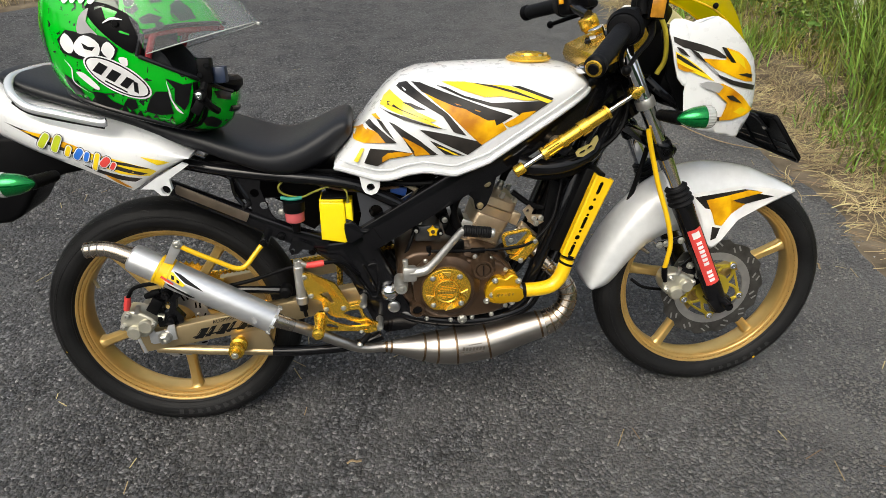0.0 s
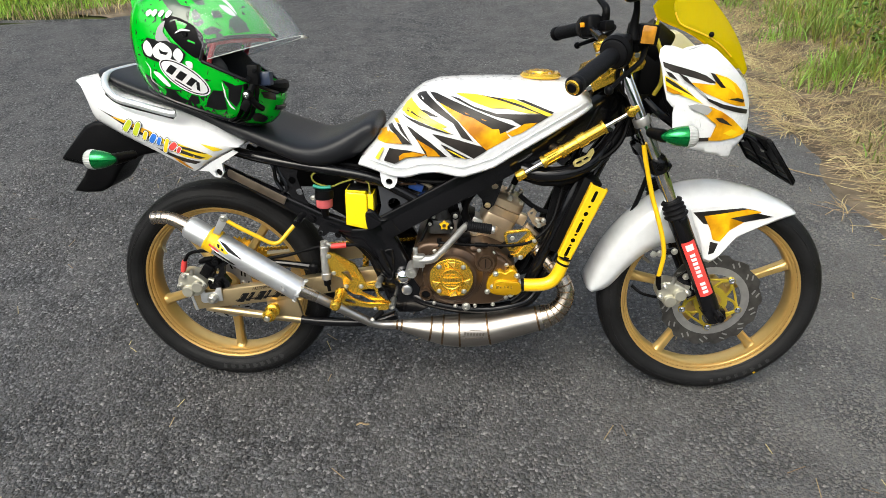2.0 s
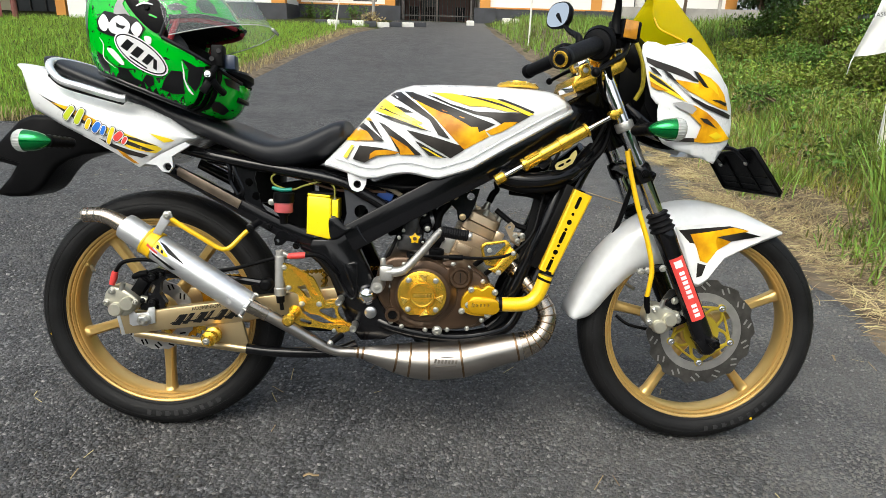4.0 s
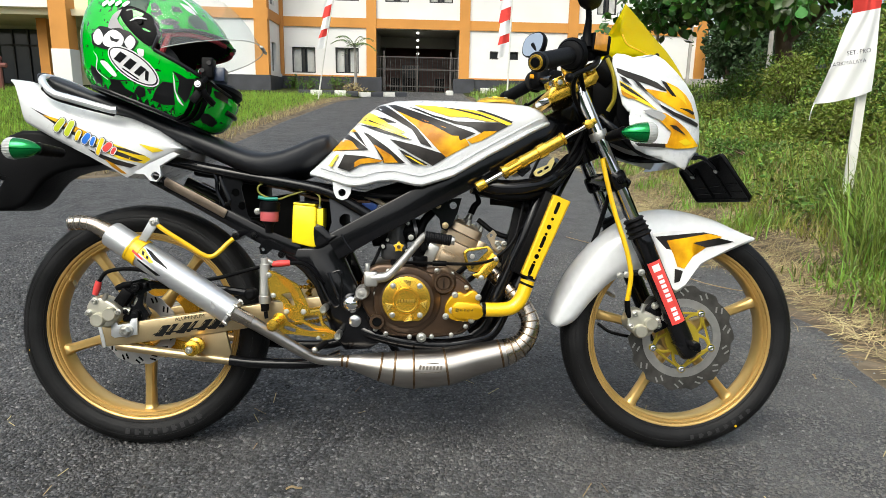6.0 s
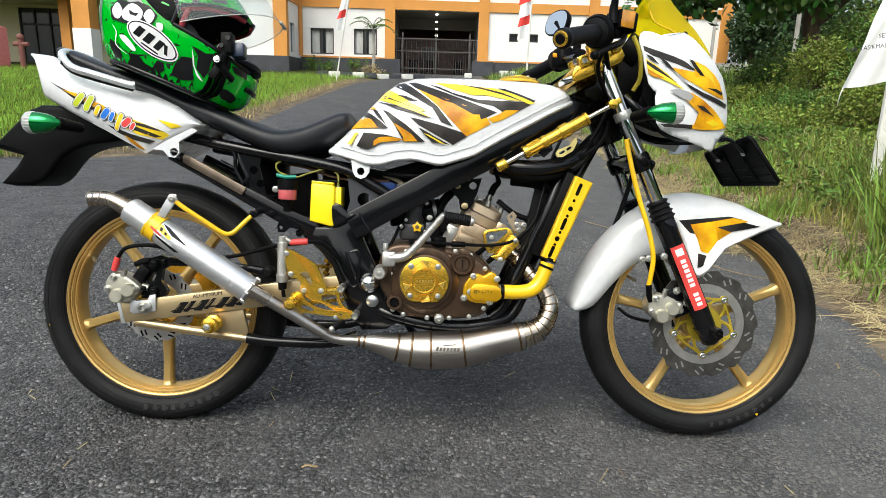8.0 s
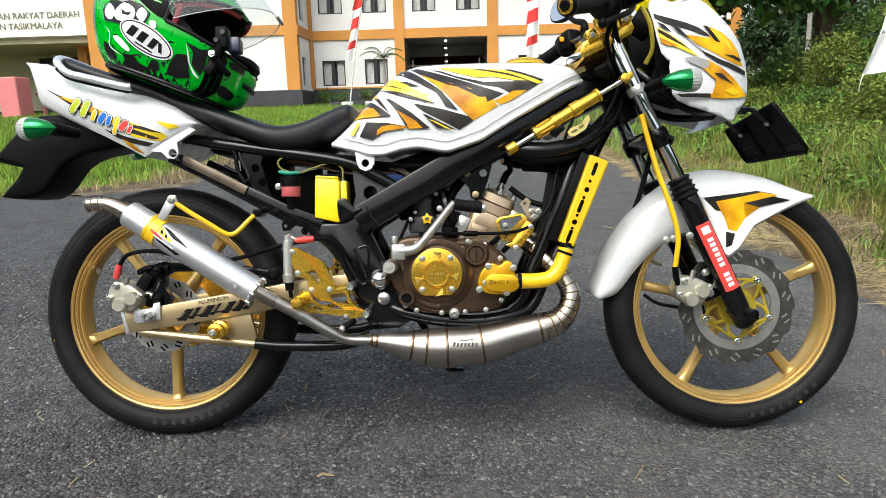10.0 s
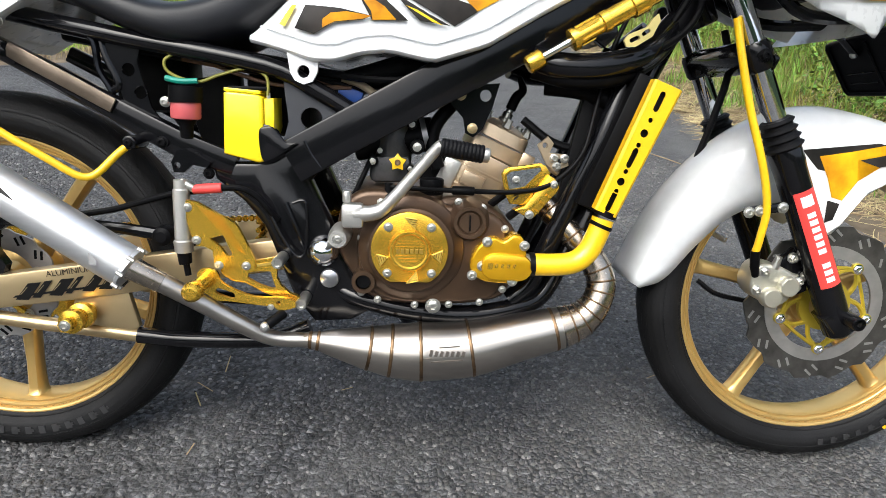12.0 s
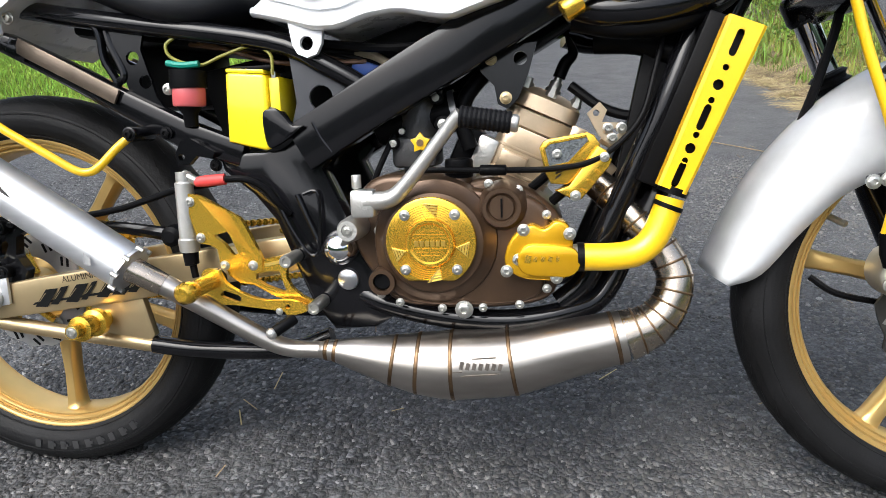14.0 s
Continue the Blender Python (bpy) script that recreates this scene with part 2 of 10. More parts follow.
VINYL = mat("seat_vinyl", (0.006, 0.0065, 0.009), 0.46, 0, 0.15, 10, 0.10, 420, spec=0.4)
STEEL = mat("brushed_stainless", (0.43, 0.40, 0.365), 0.31, 1.0, 0.14, 9, 0.03, 220, stretch=(1, 1, 4))
HEATSTEEL = mat("heat_tinted_stainless", (0.46, 0.40, 0.33), 0.25, 1.0, 0.2, 14)
WELD = mat("straw_weld_bead", (0.185, 0.12, 0.068), 0.4, 1.0, 0.35, 60, 0.4, 500)
ALU = mat("brushed_aluminium", (0.72, 0.73, 0.75), 0.38, 0.85, 0.05, 20, stretch=(1, 1, 6))
CASTALU = mat("cast_aluminium", (0.58, 0.57, 0.54), 0.42, 0.9, 0.1, 30, 0.25, 300)
CHROME = mat("chrome", (0.80, 0.80, 0.82), 0.06, 1.0, 0.02, 5)
BROWNCASE = mat("bronze_engine_paint", (0.085, 0.052, 0.031), 0.34, 0.55, 0.2, 18, 0.08, 200)
BRONZE = mat("champagne_cylinder_paint", (0.52, 0.41, 0.28), 0.32, 0.75, 0.14, 22, 0.12, 200)
GREYSTEEL = mat("grey_clamp_steel", (0.35, 0.35, 0.36), 0.4, 0.9)
BOLT = mat("zinc_bolt", (0.55, 0.54, 0.50), 0.35, 0.95, 0.12, 60)
CALIPER = mat("nickel_caliper", (0.56, 0.54, 0.45), 0.4, 0.8, 0.08, 30, 0.15, 300)
DISC = mat("disc_steel", (0.44, 0.43, 0.42), 0.36, 0.8, 0.1, 50)
DISCDARK = mat("worn_disc_edge", (0.115, 0.110, 0.103), 0.40, 0.85, 0.25, 50)
RED = mat("red_sticker", (0.68, 0.06, 0.05), 0.4, 0, 0.06, 20, coat=0.3)
REDRUB = mat("red_rubber", (0.62, 0.05, 0.045), 0.5)
PINKFLUID = glassy("pink_fluid_cup", (0.62, 0.13, 0.14), 0.75, 0.15)
TEAL = mat("teal_tape", (0.01, 0.22, 0.16), 0.5)
GREENLENS = mat("green_chrome_lens", (0.004, 0.24, 0.045), 0.09, 0.75, 0.1, 30, coat=0.5)
CLEARLENS = mat("ribbed_clear_lens", (0.42, 0.43, 0.41), 0.15, 0.0, 0.1, 80, coat=0.8)
def sheet_plastic(name, col, clear):
    """Tinted acrylic: lets light through, glows where it is lit from behind, faint gloss."""
    m = glassy(name, col, clear)
    n, l = m.node_tree.nodes, m.node_tree.links
    tl = n.new("ShaderNodeBsdfTranslucent")
    tl.inputs[0].default_value = (*col, 1)
    mx = n.new("ShaderNodeMixShader")
    mx.inputs[0].default_value = 0.62
    old = [k for k in n["Principled BSDF"].outputs[0].links][0]
    sock = old.to_socket
    l.new(n["Principled BSDF"].outputs[0], mx.inputs[1])
    l.new(tl.outputs[0], mx.inputs[2])
    l.new(mx.outputs[0], sock)
    return m


SCREEN = sheet_plastic("yellow_windscreen", (1.0, 0.90, 0.010), 0.36)
LEMON = mat("lemon_yellow_gloss", (0.92, 0.70, 0.003), 0.30, 0.0, 0.04, 12, coat=0.4)
PUMPGOLD = mat("yellow_gold_alloy", (0.80, 0.44, 0.007), 0.22, 0.65, 0.06, 20, coat=0.3)
RAILSILVER = mat("satin_silver_rail", (0.78, 0.79, 0.80), 0.22, 0.6, 0.03, 8)
VISOR = glassy("clear_visor", (0.85, 0.88, 0.90), 0.11, 0.02)
HGREEN = printed("helmet_green_print", (0.006, 0.46, 0.010), (0.008, 0.035, 0.012), 46, 0.635, 0.20, 0.5)
HDARK = mat("helmet_dark_green_print", (0.012, 0.05, 0.02), 0.3, 0, 0.3, 20, coat=0.5)
HBLACK = mat("helmet_black", (0.008, 0.008, 0.009), 0.3, 0, 0.2, 20, coat=0.15, spec=0.25)
LINER = mat("helmet_liner_cloth", (0.02, 0.02, 0.022), 0.9, 0, 0.2, 30, 0.4, 300)
REDCLOTH = mat("red_liner_trim", (0.28, 0.02, 0.03), 0.8)
MIRROR = mat("mirror_glass", (0.85, 0.86, 0.87), 0.03, 1.0, 0.0, 5)
BLUEPL = mat("blue_plastic", (0.02, 0.07, 0.30), 0.5)
GREY = mat("grey_print", (0.32, 0.32, 0.32), 0.4, coat=0.3)
BLUEDEC = mat("blue_vinyl", (0.03, 0.16, 0.62), 0.35, coat=0.4)
LIMEDEC = mat("lime_vinyl", (0.50, 0.58, 0.02), 0.35, coat=0.4)


# ---- mesh helpers ----
def part(name, bm, material, parent=None, label="", smooth=35):
    """Links a bmesh as one mesh object, under parent if given."""
    me = bpy.data.meshes.new(name)
    bmesh.ops.recalc_face_normals(bm, faces=bm.faces[:])
    if smooth:
        ang = radians(smooth)
        for f in bm.faces:
            f.smooth = True
        for e in bm.edges:
            if len(e.link_faces) == 2 and e.calc_face_angle(0) > ang:
                e.smooth = False
    bm.to_mesh(me)
    bm.free()
    me.materials.append(material)
    ob = new(name, me)
    if parent is not None:
        ob.parent = parent
    if label:
        ob["label"] = label
    return ob


def empty(name, m=None, parent=None):
    ob = new(name)
    ob.empty_display_size = 0.1
    if m is not None:
        ob.matrix_world = m
    if parent is not None:
        ob.parent = parent
    return ob


def B():
    return bmesh.new()


def crom(pts, n=6, closed=False):
    """Catmull-Rom through the points, n steps a span."""
    P = [Vector(p) for p in pts]
    out, N = [], len(P)
    spans = N if closed else N - 1
    for i in range(spans):
        if closed:
            a, b, c, d = P[i - 1], P[i], P[(i + 1) % N], P[(i + 2) % N]
        else:
            b, c = P[i], P[i + 1]
            a = P[i - 1] if i else b + (b - c)
            d = P[i + 2] if i + 2 < N else c + (c - b)
        for k in range(n):
            t = k / n
            out.append(0.5 * ((2 * b) + (c - a) * t + (2 * a - 5 * b + 4 * c - d) * t * t + (3 * b - a - 3 * c + d) * t ** 3))
    if not closed:
        out.append(P[-1])
    return out


def tube(bm, pts, r, seg=12, caps=True, flat=1.0):
    """A tube along points; r a radius or one per point."""
    P = [Vector(p) for p in pts]
    R = r if isinstance(r, (list, tuple)) else [r] * len(P)
    t0 = (P[1] - P[0]).normalized()
    up = Vector((0, 1, 0)) if abs(t0.y) < 0.9 else Vector((0, 0, 1))
    u = t0.cross(up).normalized()
    rings = []
    for i, p in enumerate(P):
        t = (P[min(i + 1, len(P) - 1)] - P[max(i - 1, 0)]).normalized()
        u = (u - t * u.dot(t)).normalized()
        v = t.cross(u)
        rings.append([bm.verts.new(p + (u * math.cos(a) * flat + v * math.sin(a)) * R[i]) for a in (2 * math.pi * k / seg for k in range(seg))])
    for a, b in zip(rings, rings[1:]):
        for k in range(seg):
            bm.faces.new((a[k], a[(k + 1) % seg], b[(k + 1) % seg], b[k]))
    if caps:
        bm.faces.new(rings[0][::-1])
        bm.faces.new(rings[-1])
    return bm


def rtube(bm, pts, r, seg=12, n=6, **k):
    """A tube along a smoothed line; radii are smoothed too."""
    P = crom(pts, n)
    if isinstance(r, (list, tuple)):
        r = [float(x) for x in np.interp(np.linspace(0, len(pts) - 1, len(P)), range(len(pts)), r)]
    return tube(bm, P, r, seg, **k)


def slab(bm, pts, y0, y1, bev=0.003, segs=2, holes=()):
    """A plate: an outline in x and z, from y0 to y1, its edges rounded. holes: (x, z, radius)."""
    if holes:
        cut_holes(bm, pts, y0, y1, holes)
        return bm
    a = [bm.verts.new((p[0], y0, p[1])) for p in pts]
    b = [bm.verts.new((p[0], y1, p[1])) for p in pts]
    fa, fb = bm.faces.new(a), bm.faces.new(b[::-1])
    n = len(pts)
    for i in range(n):
        bm.faces.new((a[i], b[i], b[(i + 1) % n], a[(i + 1) % n]))
    if bev:
        bmesh.ops.recalc_face_normals(bm, faces=bm.faces[:])
        bmesh.ops.bevel(bm, geom=list(set(fa.edges[:] + fb.edges[:])), offset=bev, segments=segs, affect="EDGES", profile=0.5)
    return bm


def cut_holes(bm, pts, y0, y1, holes):
    """The plate with round or slotted holes, its outline and holes filled by a scanline triangulation."""
    loops = [[(p[0], p[1]) for p in pts]]
    for h in holes:
        if isinstance(h, list):
            loops.append(h)
        elif len(h) == 3:
            loops.append([(h[0] + h[2] * math.cos(a), h[1] + h[2] * math.sin(a)) for a in np.linspace(0, 2 * math.pi, 14, endpoint=False)])
        else:
            loops.append(slot(*h))
    for y in (y0, y1):
        edges = []
        for lp in loops:
            vs = [bm.verts.new((x, y, z)) for x, z in lp]
            edges += [bm.edges.new((vs[i], vs[(i + 1) % len(vs)])) for i in range(len(vs))]
        bmesh.ops.triangle_fill(bm, edges=edges, use_beauty=True, use_dissolve=False)
    for lp in loops:
        n = len(lp)
        va = [bm.verts.new((x, y0, z)) for x, z in lp]
        vb = [bm.verts.new((x, y1, z)) for x, z in lp]
        for i in range(n):
            bm.faces.new((va[i], va[(i + 1) % n], vb[(i + 1) % n], vb[i]))
    bmesh.ops.remove_doubles(bm, verts=bm.verts[:], dist=1e-5)


def slot(x0, z0, x1, z1, r, n=6):
    """The outline of a round-ended slot."""
    a = math.atan2(z1 - z0, x1 - x0)
    out = [(x1 + r * math.cos(a + t), z1 + r * math.sin(a + t)) for t in np.linspace(-math.pi / 2, math.pi / 2, n)]
    return out + [(x0 + r * math.cos(a + t), z0 + r * math.sin(a + t)) for t in np.linspace(math.pi / 2, 3 * math.pi / 2, n)]


def lathe(bm, prof, cx, cz, seg=32, closed=False, rmod=None):
    """Revolves (radius, y) round the y axis through (cx, cz)."""
    rings = []
    for r, y in prof:
        rings.append([bm.verts.new((cx + (r + (rmod(r, y, 2 * math.pi * k / seg) if rmod else 0)) * math.cos(2 * math.pi * k / seg), y,
                                    cz + (r + (rmod(r, y, 2 * math.pi * k / seg) if rmod else 0)) * math.sin(2 * math.pi * k / seg))) for k in range(seg)])
    pairs = list(zip(rings, rings[1:])) + ([(rings[-1], rings[0])] if closed else [])
    for a, b in pairs:
        for k in range(seg):
            bm.faces.new((a[k], a[(k + 1) % seg], b[(k + 1) % seg], b[k]))
    if not closed:
        for ring in (rings[0], rings[-1]):
            if (ring[0].co - ring[seg // 2].co).length > 1e-4:
                bm.faces.new(ring)
    return bm


def cyl(bm, a, b, r, seg=16, bev=0.0):
    if bev:
        A, C = Vector(a), Vector(b)
        d = (C - A).normalized() * bev
        return tube(bm, [A, A + d * 0.3, A + d, C - d, C - d * 0.3, C], [r - bev, r - bev * 0.3, r, r, r - bev * 0.3, r - bev], seg)
    return tube(bm, [a, b], r, seg)


def box(bm, c, s, m=None, bev=0.0, segs=2):
    g = bmesh.ops.create_cube(bm, size=1, matrix=Matrix.Translation(c) @ (m or Matrix()) @ Matrix.Diagonal((*s, 1)))
    if bev:
        es = list({e for v in g["verts"] for e in v.link_edges})
        bmesh.ops.bevel(bm, geom=es, offset=bev, segments=segs, affect="EDGES", profile=0.5)
    return bm


def ball(bm, c, r, seg=16, rings=10, m=None):
    s = r if isinstance(r, (tuple, list)) else (r, r, r)
    bmesh.ops.create_uvsphere(bm, u_segments=seg, v_segments=rings, radius=1, matrix=Matrix.Translation(c) @ (m or Matrix()) @ Matrix.Diagonal((*s, 1)))
    return bm


def loft(bm, rings, caps=True, closed=True):
    R = [[bm.verts.new(p) for p in ring] for ring in rings]
    n = len(R[0])
    for a, b in zip(R, R[1:]):
        for k in range(n if closed else n - 1):
            bm.faces.new((a[k], a[(k + 1) % n], b[(k + 1) % n], b[k]))
    if caps:
        bm.faces.new(R[0])
        bm.faces.new(R[-1][::-1])
    return bm


def bolt(bm, x, y, z, r=0.005, h=0.004, out=-1):
    """A hexagon head with a washer, facing along y."""
    lathe(bm, [(0.0001, y), (r * 1.35, y), (r * 1.35, y + out * h * 0.25), (r * 1.1, y + out * h * 0.3)], x, z, 12)
    lathe(bm, [(r, y + out * h * 0.25), (r, y + out * h), (r * 0.75, y + out * h * 1.15), (r * 0.5, y + out * h * 1.15), (r * 0.42, y + out * h * 0.7), (0.0001, y + out * h * 0.7)], x, z, 6)
    return bm


def decal(name, pts, surf, material, parent, label="", off=0.0012, grid=0.014):
    """A sticker: an outline in x and z, laid on the surface y = surf(x, z)."""
    bm = B()
    f = bm.faces.new([bm.verts.new((p[0], 0, p[1])) for p in pts])
    bmesh.ops.triangulate(bm, faces=[f])
    for ax, i in ((Vector((1, 0, 0)), 0), (Vector((0, 0, 1)), 1)):
        lo, hi = min(p[i] for p in pts), max(p[i] for p in pts)
        for c in np.arange(math.floor(lo / grid) * grid, hi, grid):
            bmesh.ops.bisect_plane(bm, geom=bm.verts[:] + bm.edges[:] + bm.faces[:], plane_co=ax * float(c), plane_no=ax, dist=1e-6)
    for v in bm.verts:
        v.co.y = surf(v.co.x, v.co.z) - off
    return part(name, bm, material, parent, label, smooth=60)


def raw(name, verts, faces, material):
    me = bpy.data.meshes.new(name)
    me.from_pydata(verts, [], faces)
    me.materials.append(material)
    return new(name, me)


def lettering(text, size, material, m, name="lettering", parent=None, depth=0.0):
    """Raised or flat writing in the built-in font."""
    cu = bpy.data.curves.new(name, "FONT")
    cu.body, cu.size, cu.extrude, cu.align_x = text, size, depth, "CENTER"
    cu.resolution_u = 3
    tmp = new(name, cu)
    bpy.context.view_layer.update()
    me = bpy.data.meshes.new_from_object(tmp)
    bpy.data.objects.remove(tmp)
    me.materials.clear()
    me.materials.append(material)
    ob = new(name, me)
    if parent is not None:
        ob.parent = parent
    ob.matrix_local = m
    return ob


def word_by_word(text, size, material, m, name, parent, depth):
    """A centred line of writing, each word an object of its own."""
    ws_ = text.split(" ")
    done, obs_ = -1e9, []
    for k in range(len(ws_)):
        ob = lettering(" ".join(ws_[:k + 1]), size, material, m, name, parent, depth)
        lo_ = min(v.co.x for v in ob.data.vertices)
        for v in ob.data.vertices:
            v.co.x -= lo_
        bm = bmesh.new()
        bm.from_mesh(ob.data)
        bmesh.ops.delete(bm, geom=[v for v in bm.verts if v.co.x < done], context="VERTS")
        bm.to_mesh(ob.data)
        bm.free()
        done = max(v.co.x for v in ob.data.vertices) + size * 0.04
        obs_.append(ob)
    for ob in obs_:
        for v in ob.data.vertices:
            v.co.x -= done / 2


def tab(x, xs, ys):
    return float(np.interp(x, xs, ys))


# ---- ground ----
def sstep(a, b, v):
    t = min(max((v - a) / (b - a), 0.0), 1.0)
    return t * t * (3 - 2 * t)


def ramp(y):
    return 0.0 if y < 3 else (0.058 * (y - 3) ** 2 / 8 if y < 7 else (0.058 * (y - 5) if y < 30 else 1.45))


def road_right(y):
    return tab(y, [-30, 0.5, 1.0, 1.4, 2.9, 5.5, 12, 20, 27], [2.2, 2.28, 2.36, 2.42, 2.55, 2.75, 2.7, 2.6, 2.6])


def road_left(y):
    return tab(y, [4.2, 4.8, 5.1, 5.5, 7.3, 12, 15, 20, 23, 29], [-9, -3.2, -2.7, -2.25, -2.2, -2.25, -2.2, -2.05, -1.5, -1.45])


def ground_z(x, y):
    z = -0.0075 * max(min(x, 3), -2) + ramp(y)
    r = road_right(y)
    z += 0.10 * sstep(0.0, 0.5, x - r) + 0.26 * sstep(0.4, 1.6, x - r) + 0.5 * sstep(1.5, 5, x - r) * sstep(20, 12, y)
    z += 0.05 * sstep(0.0, 0.5, road_left(y) - x) * sstep(4, 4.5, y)
    return z


def sheet(xs, ys, dz, keep=None):
    idx, verts, faces = {}, [], []
    for j, y in enumerate(ys):
        for i, x in enumerate(xs):
            idx[i, j] = len(verts)
            verts.append((x, y, ground_z(x, y) + dz + (0.012 * noise.noise(Vector((x * 1.3, y * 1.3, 0))) if dz < 0 else 0)))
    for j in range(len(ys) - 1):
        for i in range(len(xs) - 1):
            faces.append((idx[i, j], idx[i + 1, j], idx[i + 1, j + 1], idx[i, j + 1]))
    return verts, faces


gx = [-900, -300, -120, -60, -40] + [float(v) for v in np.arange(-30, 30.1, 0.6)] + [40, 60, 120, 300, 900]
gy = [-900, -300, -100, -50] + [float(v) for v in np.arange(-30, 32, 0.6)] + [40, 60, 120, 300, 900]
gv, gf = sheet(gx, gy, -0.03)
tagged(raw("ground", gv, gf, SOIL), "grassy soil rising gently towards the building", "ground", kind="structure")

# asphalt: strips across the road from edge to edge
rv, rf = [], []
ys = [float(v) for v in np.concatenate([np.arange(-30, -3, 1.5), np.arange(-3, 8, 0.2), np.arange(8, 29, 0.7)])]
NX = 26
for j, y in enumerate(ys):
    l = max(road_left(y), -30) if y > 4.2 else -30.0
    if 4.2 < y < 4.8:
        l = tab(y, [4.2, 4.8], [-30, -3.2])
    r = road_right(y)
    wob = 0.05 * noise.noise(Vector((y * 2.1, 7, 0))) + 0.03 * noise.noise(Vector((y * 7, 3, 0)))
    for i in range(NX + 1):
        t = i / NX
        x = l + wob + (r - l) * t ** (0.45 if l < -10 else 1.0)
        rv.append((x, y, ground_z(min(x, r - 0.001), y) + 0.012 + (-0.03 if i == 0 else 0)))
for j in range(len(ys) - 1):
    for i in range(NX):
        a = j * (NX + 1) + i
        rf.append((a, a + 1, a + NX + 2, a + NX + 1))
road = tagged(raw("road", rv, rf, ASPHALT), "worn dark grey asphalt with coarse chippings", "road", kind="structure")
road.location.z = -0.012
for p_ in road.data.polygons:
    p_.use_smooth = True


# ---- unseen bank added behind the camera to darken reflections and low skylight ----
bm = B()
rows_ = []
for k in range(81):
    a = radians(150 + 240 * k / 80)
    r = 16 + 2.5 * noise.noise(Vector((k * 0.31, 0, 0)))
    col = []
    for j in range(9):
        h = (5.2 + 2.2 * noise.noise(Vector((k * 0.45, 4, 0)))) * j / 8
        rr = r + 0.9 * noise.noise(Vector((k * 0.8, j * 0.9, 9))) + 0.25 * h
        col.append((1 + rr * math.cos(a), -1 + rr * math.sin(a), h - 0.3 + (1.0 if math.sin(a) > 0.2 else 0)))
    rows_.append(col)
loft(bm, rows_, caps=False, closed=False)
tagged(part("backdrop", bm, DARKLEAF, smooth=60), "unseen dark green bank added to darken reflections and low sky", "backdrop", kind="structure")

# ---- building ----
BY = 29.0
GZ = 1.19
building = tagged(empty("building", Matrix.Translation((0, 0, 0))), "two-storey white office building with orange columns and bands", "building")


def bbox(name, x0, x1, y0, y1, z0, z1, material, parent=building, bev=0.0, label=""):
    bm = B()
    box(bm, ((x0 + x1) / 2, (y0 + y1) / 2, (z0 + z1) / 2), (x1 - x0, y1 - y0, z1 - z0), bev=bev)
    return part(name, bm, material, parent, label, smooth=0)


def wall_with_openings(name, x0, x1, z0, z1, y, th, openings, material):
    """A wall in x and z, th thick behind y, with rectangular openings (x0, x1, z0, z1) right through it."""
    xs = sorted({x0, x1, *[v for o in openings for v in o[:2]]})
    zs = sorted({z0, z1, *[v for o in openings for v in o[2:]]})
    bm = B()
    for a, b in zip(xs, xs[1:]):
        for c, d in zip(zs, zs[1:]):
            mx, mz = (a + b) / 2, (c + d) / 2
            if any(o[0] < mx < o[1] and o[2] < mz < o[3] for o in openings):
                continue
            box(bm, (mx, y + th / 2, mz), (b - a, th, d - c))
    bmesh.ops.remove_doubles(bm, verts=bm.verts[:], dist=1e-4)
    return part(name, bm, material, building, smooth=0)


def window(x0, x1, z0, z1, y, leaves=2, curtain=True):
    """A dark framed window with mullions, panes and pleated curtains behind."""
    bm = B()
    w = 0.05
    for a, b, c, d in ((x0, x1, z0, z0 + w), (x0, x1, z1 - w, z1), (x0, x0 + w, z0, z1), (x1 - w, x1, z0, z1)):
        box(bm, ((a + b) / 2, y + 0.05, (c + d) / 2), (b - a, 0.1, d - c))
    for k in range(1, leaves):
        xm = x0 + (x1 - x0) * k / leaves
        box(bm, (xm, y + 0.05, (z0 + z1) / 2), (0.07, 0.09, z1 - z0))
    fr = part("window", bm, WINFRAME, building, "dark framed window with pale curtains", smooth=0)
    if curtain:
        bm = B()
        n = max(int((x1 - x0) / 0.055), 4)
        xs_ = np.linspace(x0 + 0.04, x1 - 0.04, 2 * n + 1)
        gap = (x0 + x1) / 2
        va = [bm.verts.new((x, y + 0.13 + 0.03 * (i % 2), z0 + 0.04)) for i, x in enumerate(xs_)]
        vb = [bm.verts.new((x, y + 0.13 + 0.03 * (i % 2), z1 - 0.04)) for i, x in enumerate(xs_)]
        for i in range(2 * n):
            if abs((xs_[i] + xs_[i + 1]) / 2 - gap) > 0.14 * (x1 - x0):
                bm.faces.new((va[i], va[i + 1], vb[i + 1], vb[i]))
        part("curtain", bm, CURTAIN, fr, smooth=0)
    bbox("pane", x0 + 0.01, x1 - 0.01, y + 0.2, y + 0.22, z0 + 0.01, z1 - 0.01, PANE, fr)
    return fr


gw = [(-5.11, -4.07, 2.13, 3.24), (-3.17, -2.13, 2.15, 3.26), (3.8, 4.2, 2.9, 3.25), (4.7, 5.1, 2.9, 3.25)]
uw = [(-5.15, -4.07, 5.25, 6.5), (-3.17, -2.1, 5.25, 6.5), (-0.94, 0.11, 5.25, 6.5), (1.03, 2.08, 5.26, 6.5), (8.58, 9.45, 4.95, 6.4), (11.5, 12.4, 4.95, 6.4)]
gate_op = (-1.33, 2.40, GZ - 0.3, 4.12)
wall_with_openings("wall", -5.56, 13.4, GZ - 0.4, 8.0, BY, 0.3, gw + uw + [gate_op, (9.2, 10.6, 1.9, 3.3)], WALLWHITE)
for o in gw[:2] + uw:
    window(*o, BY + 0.04)
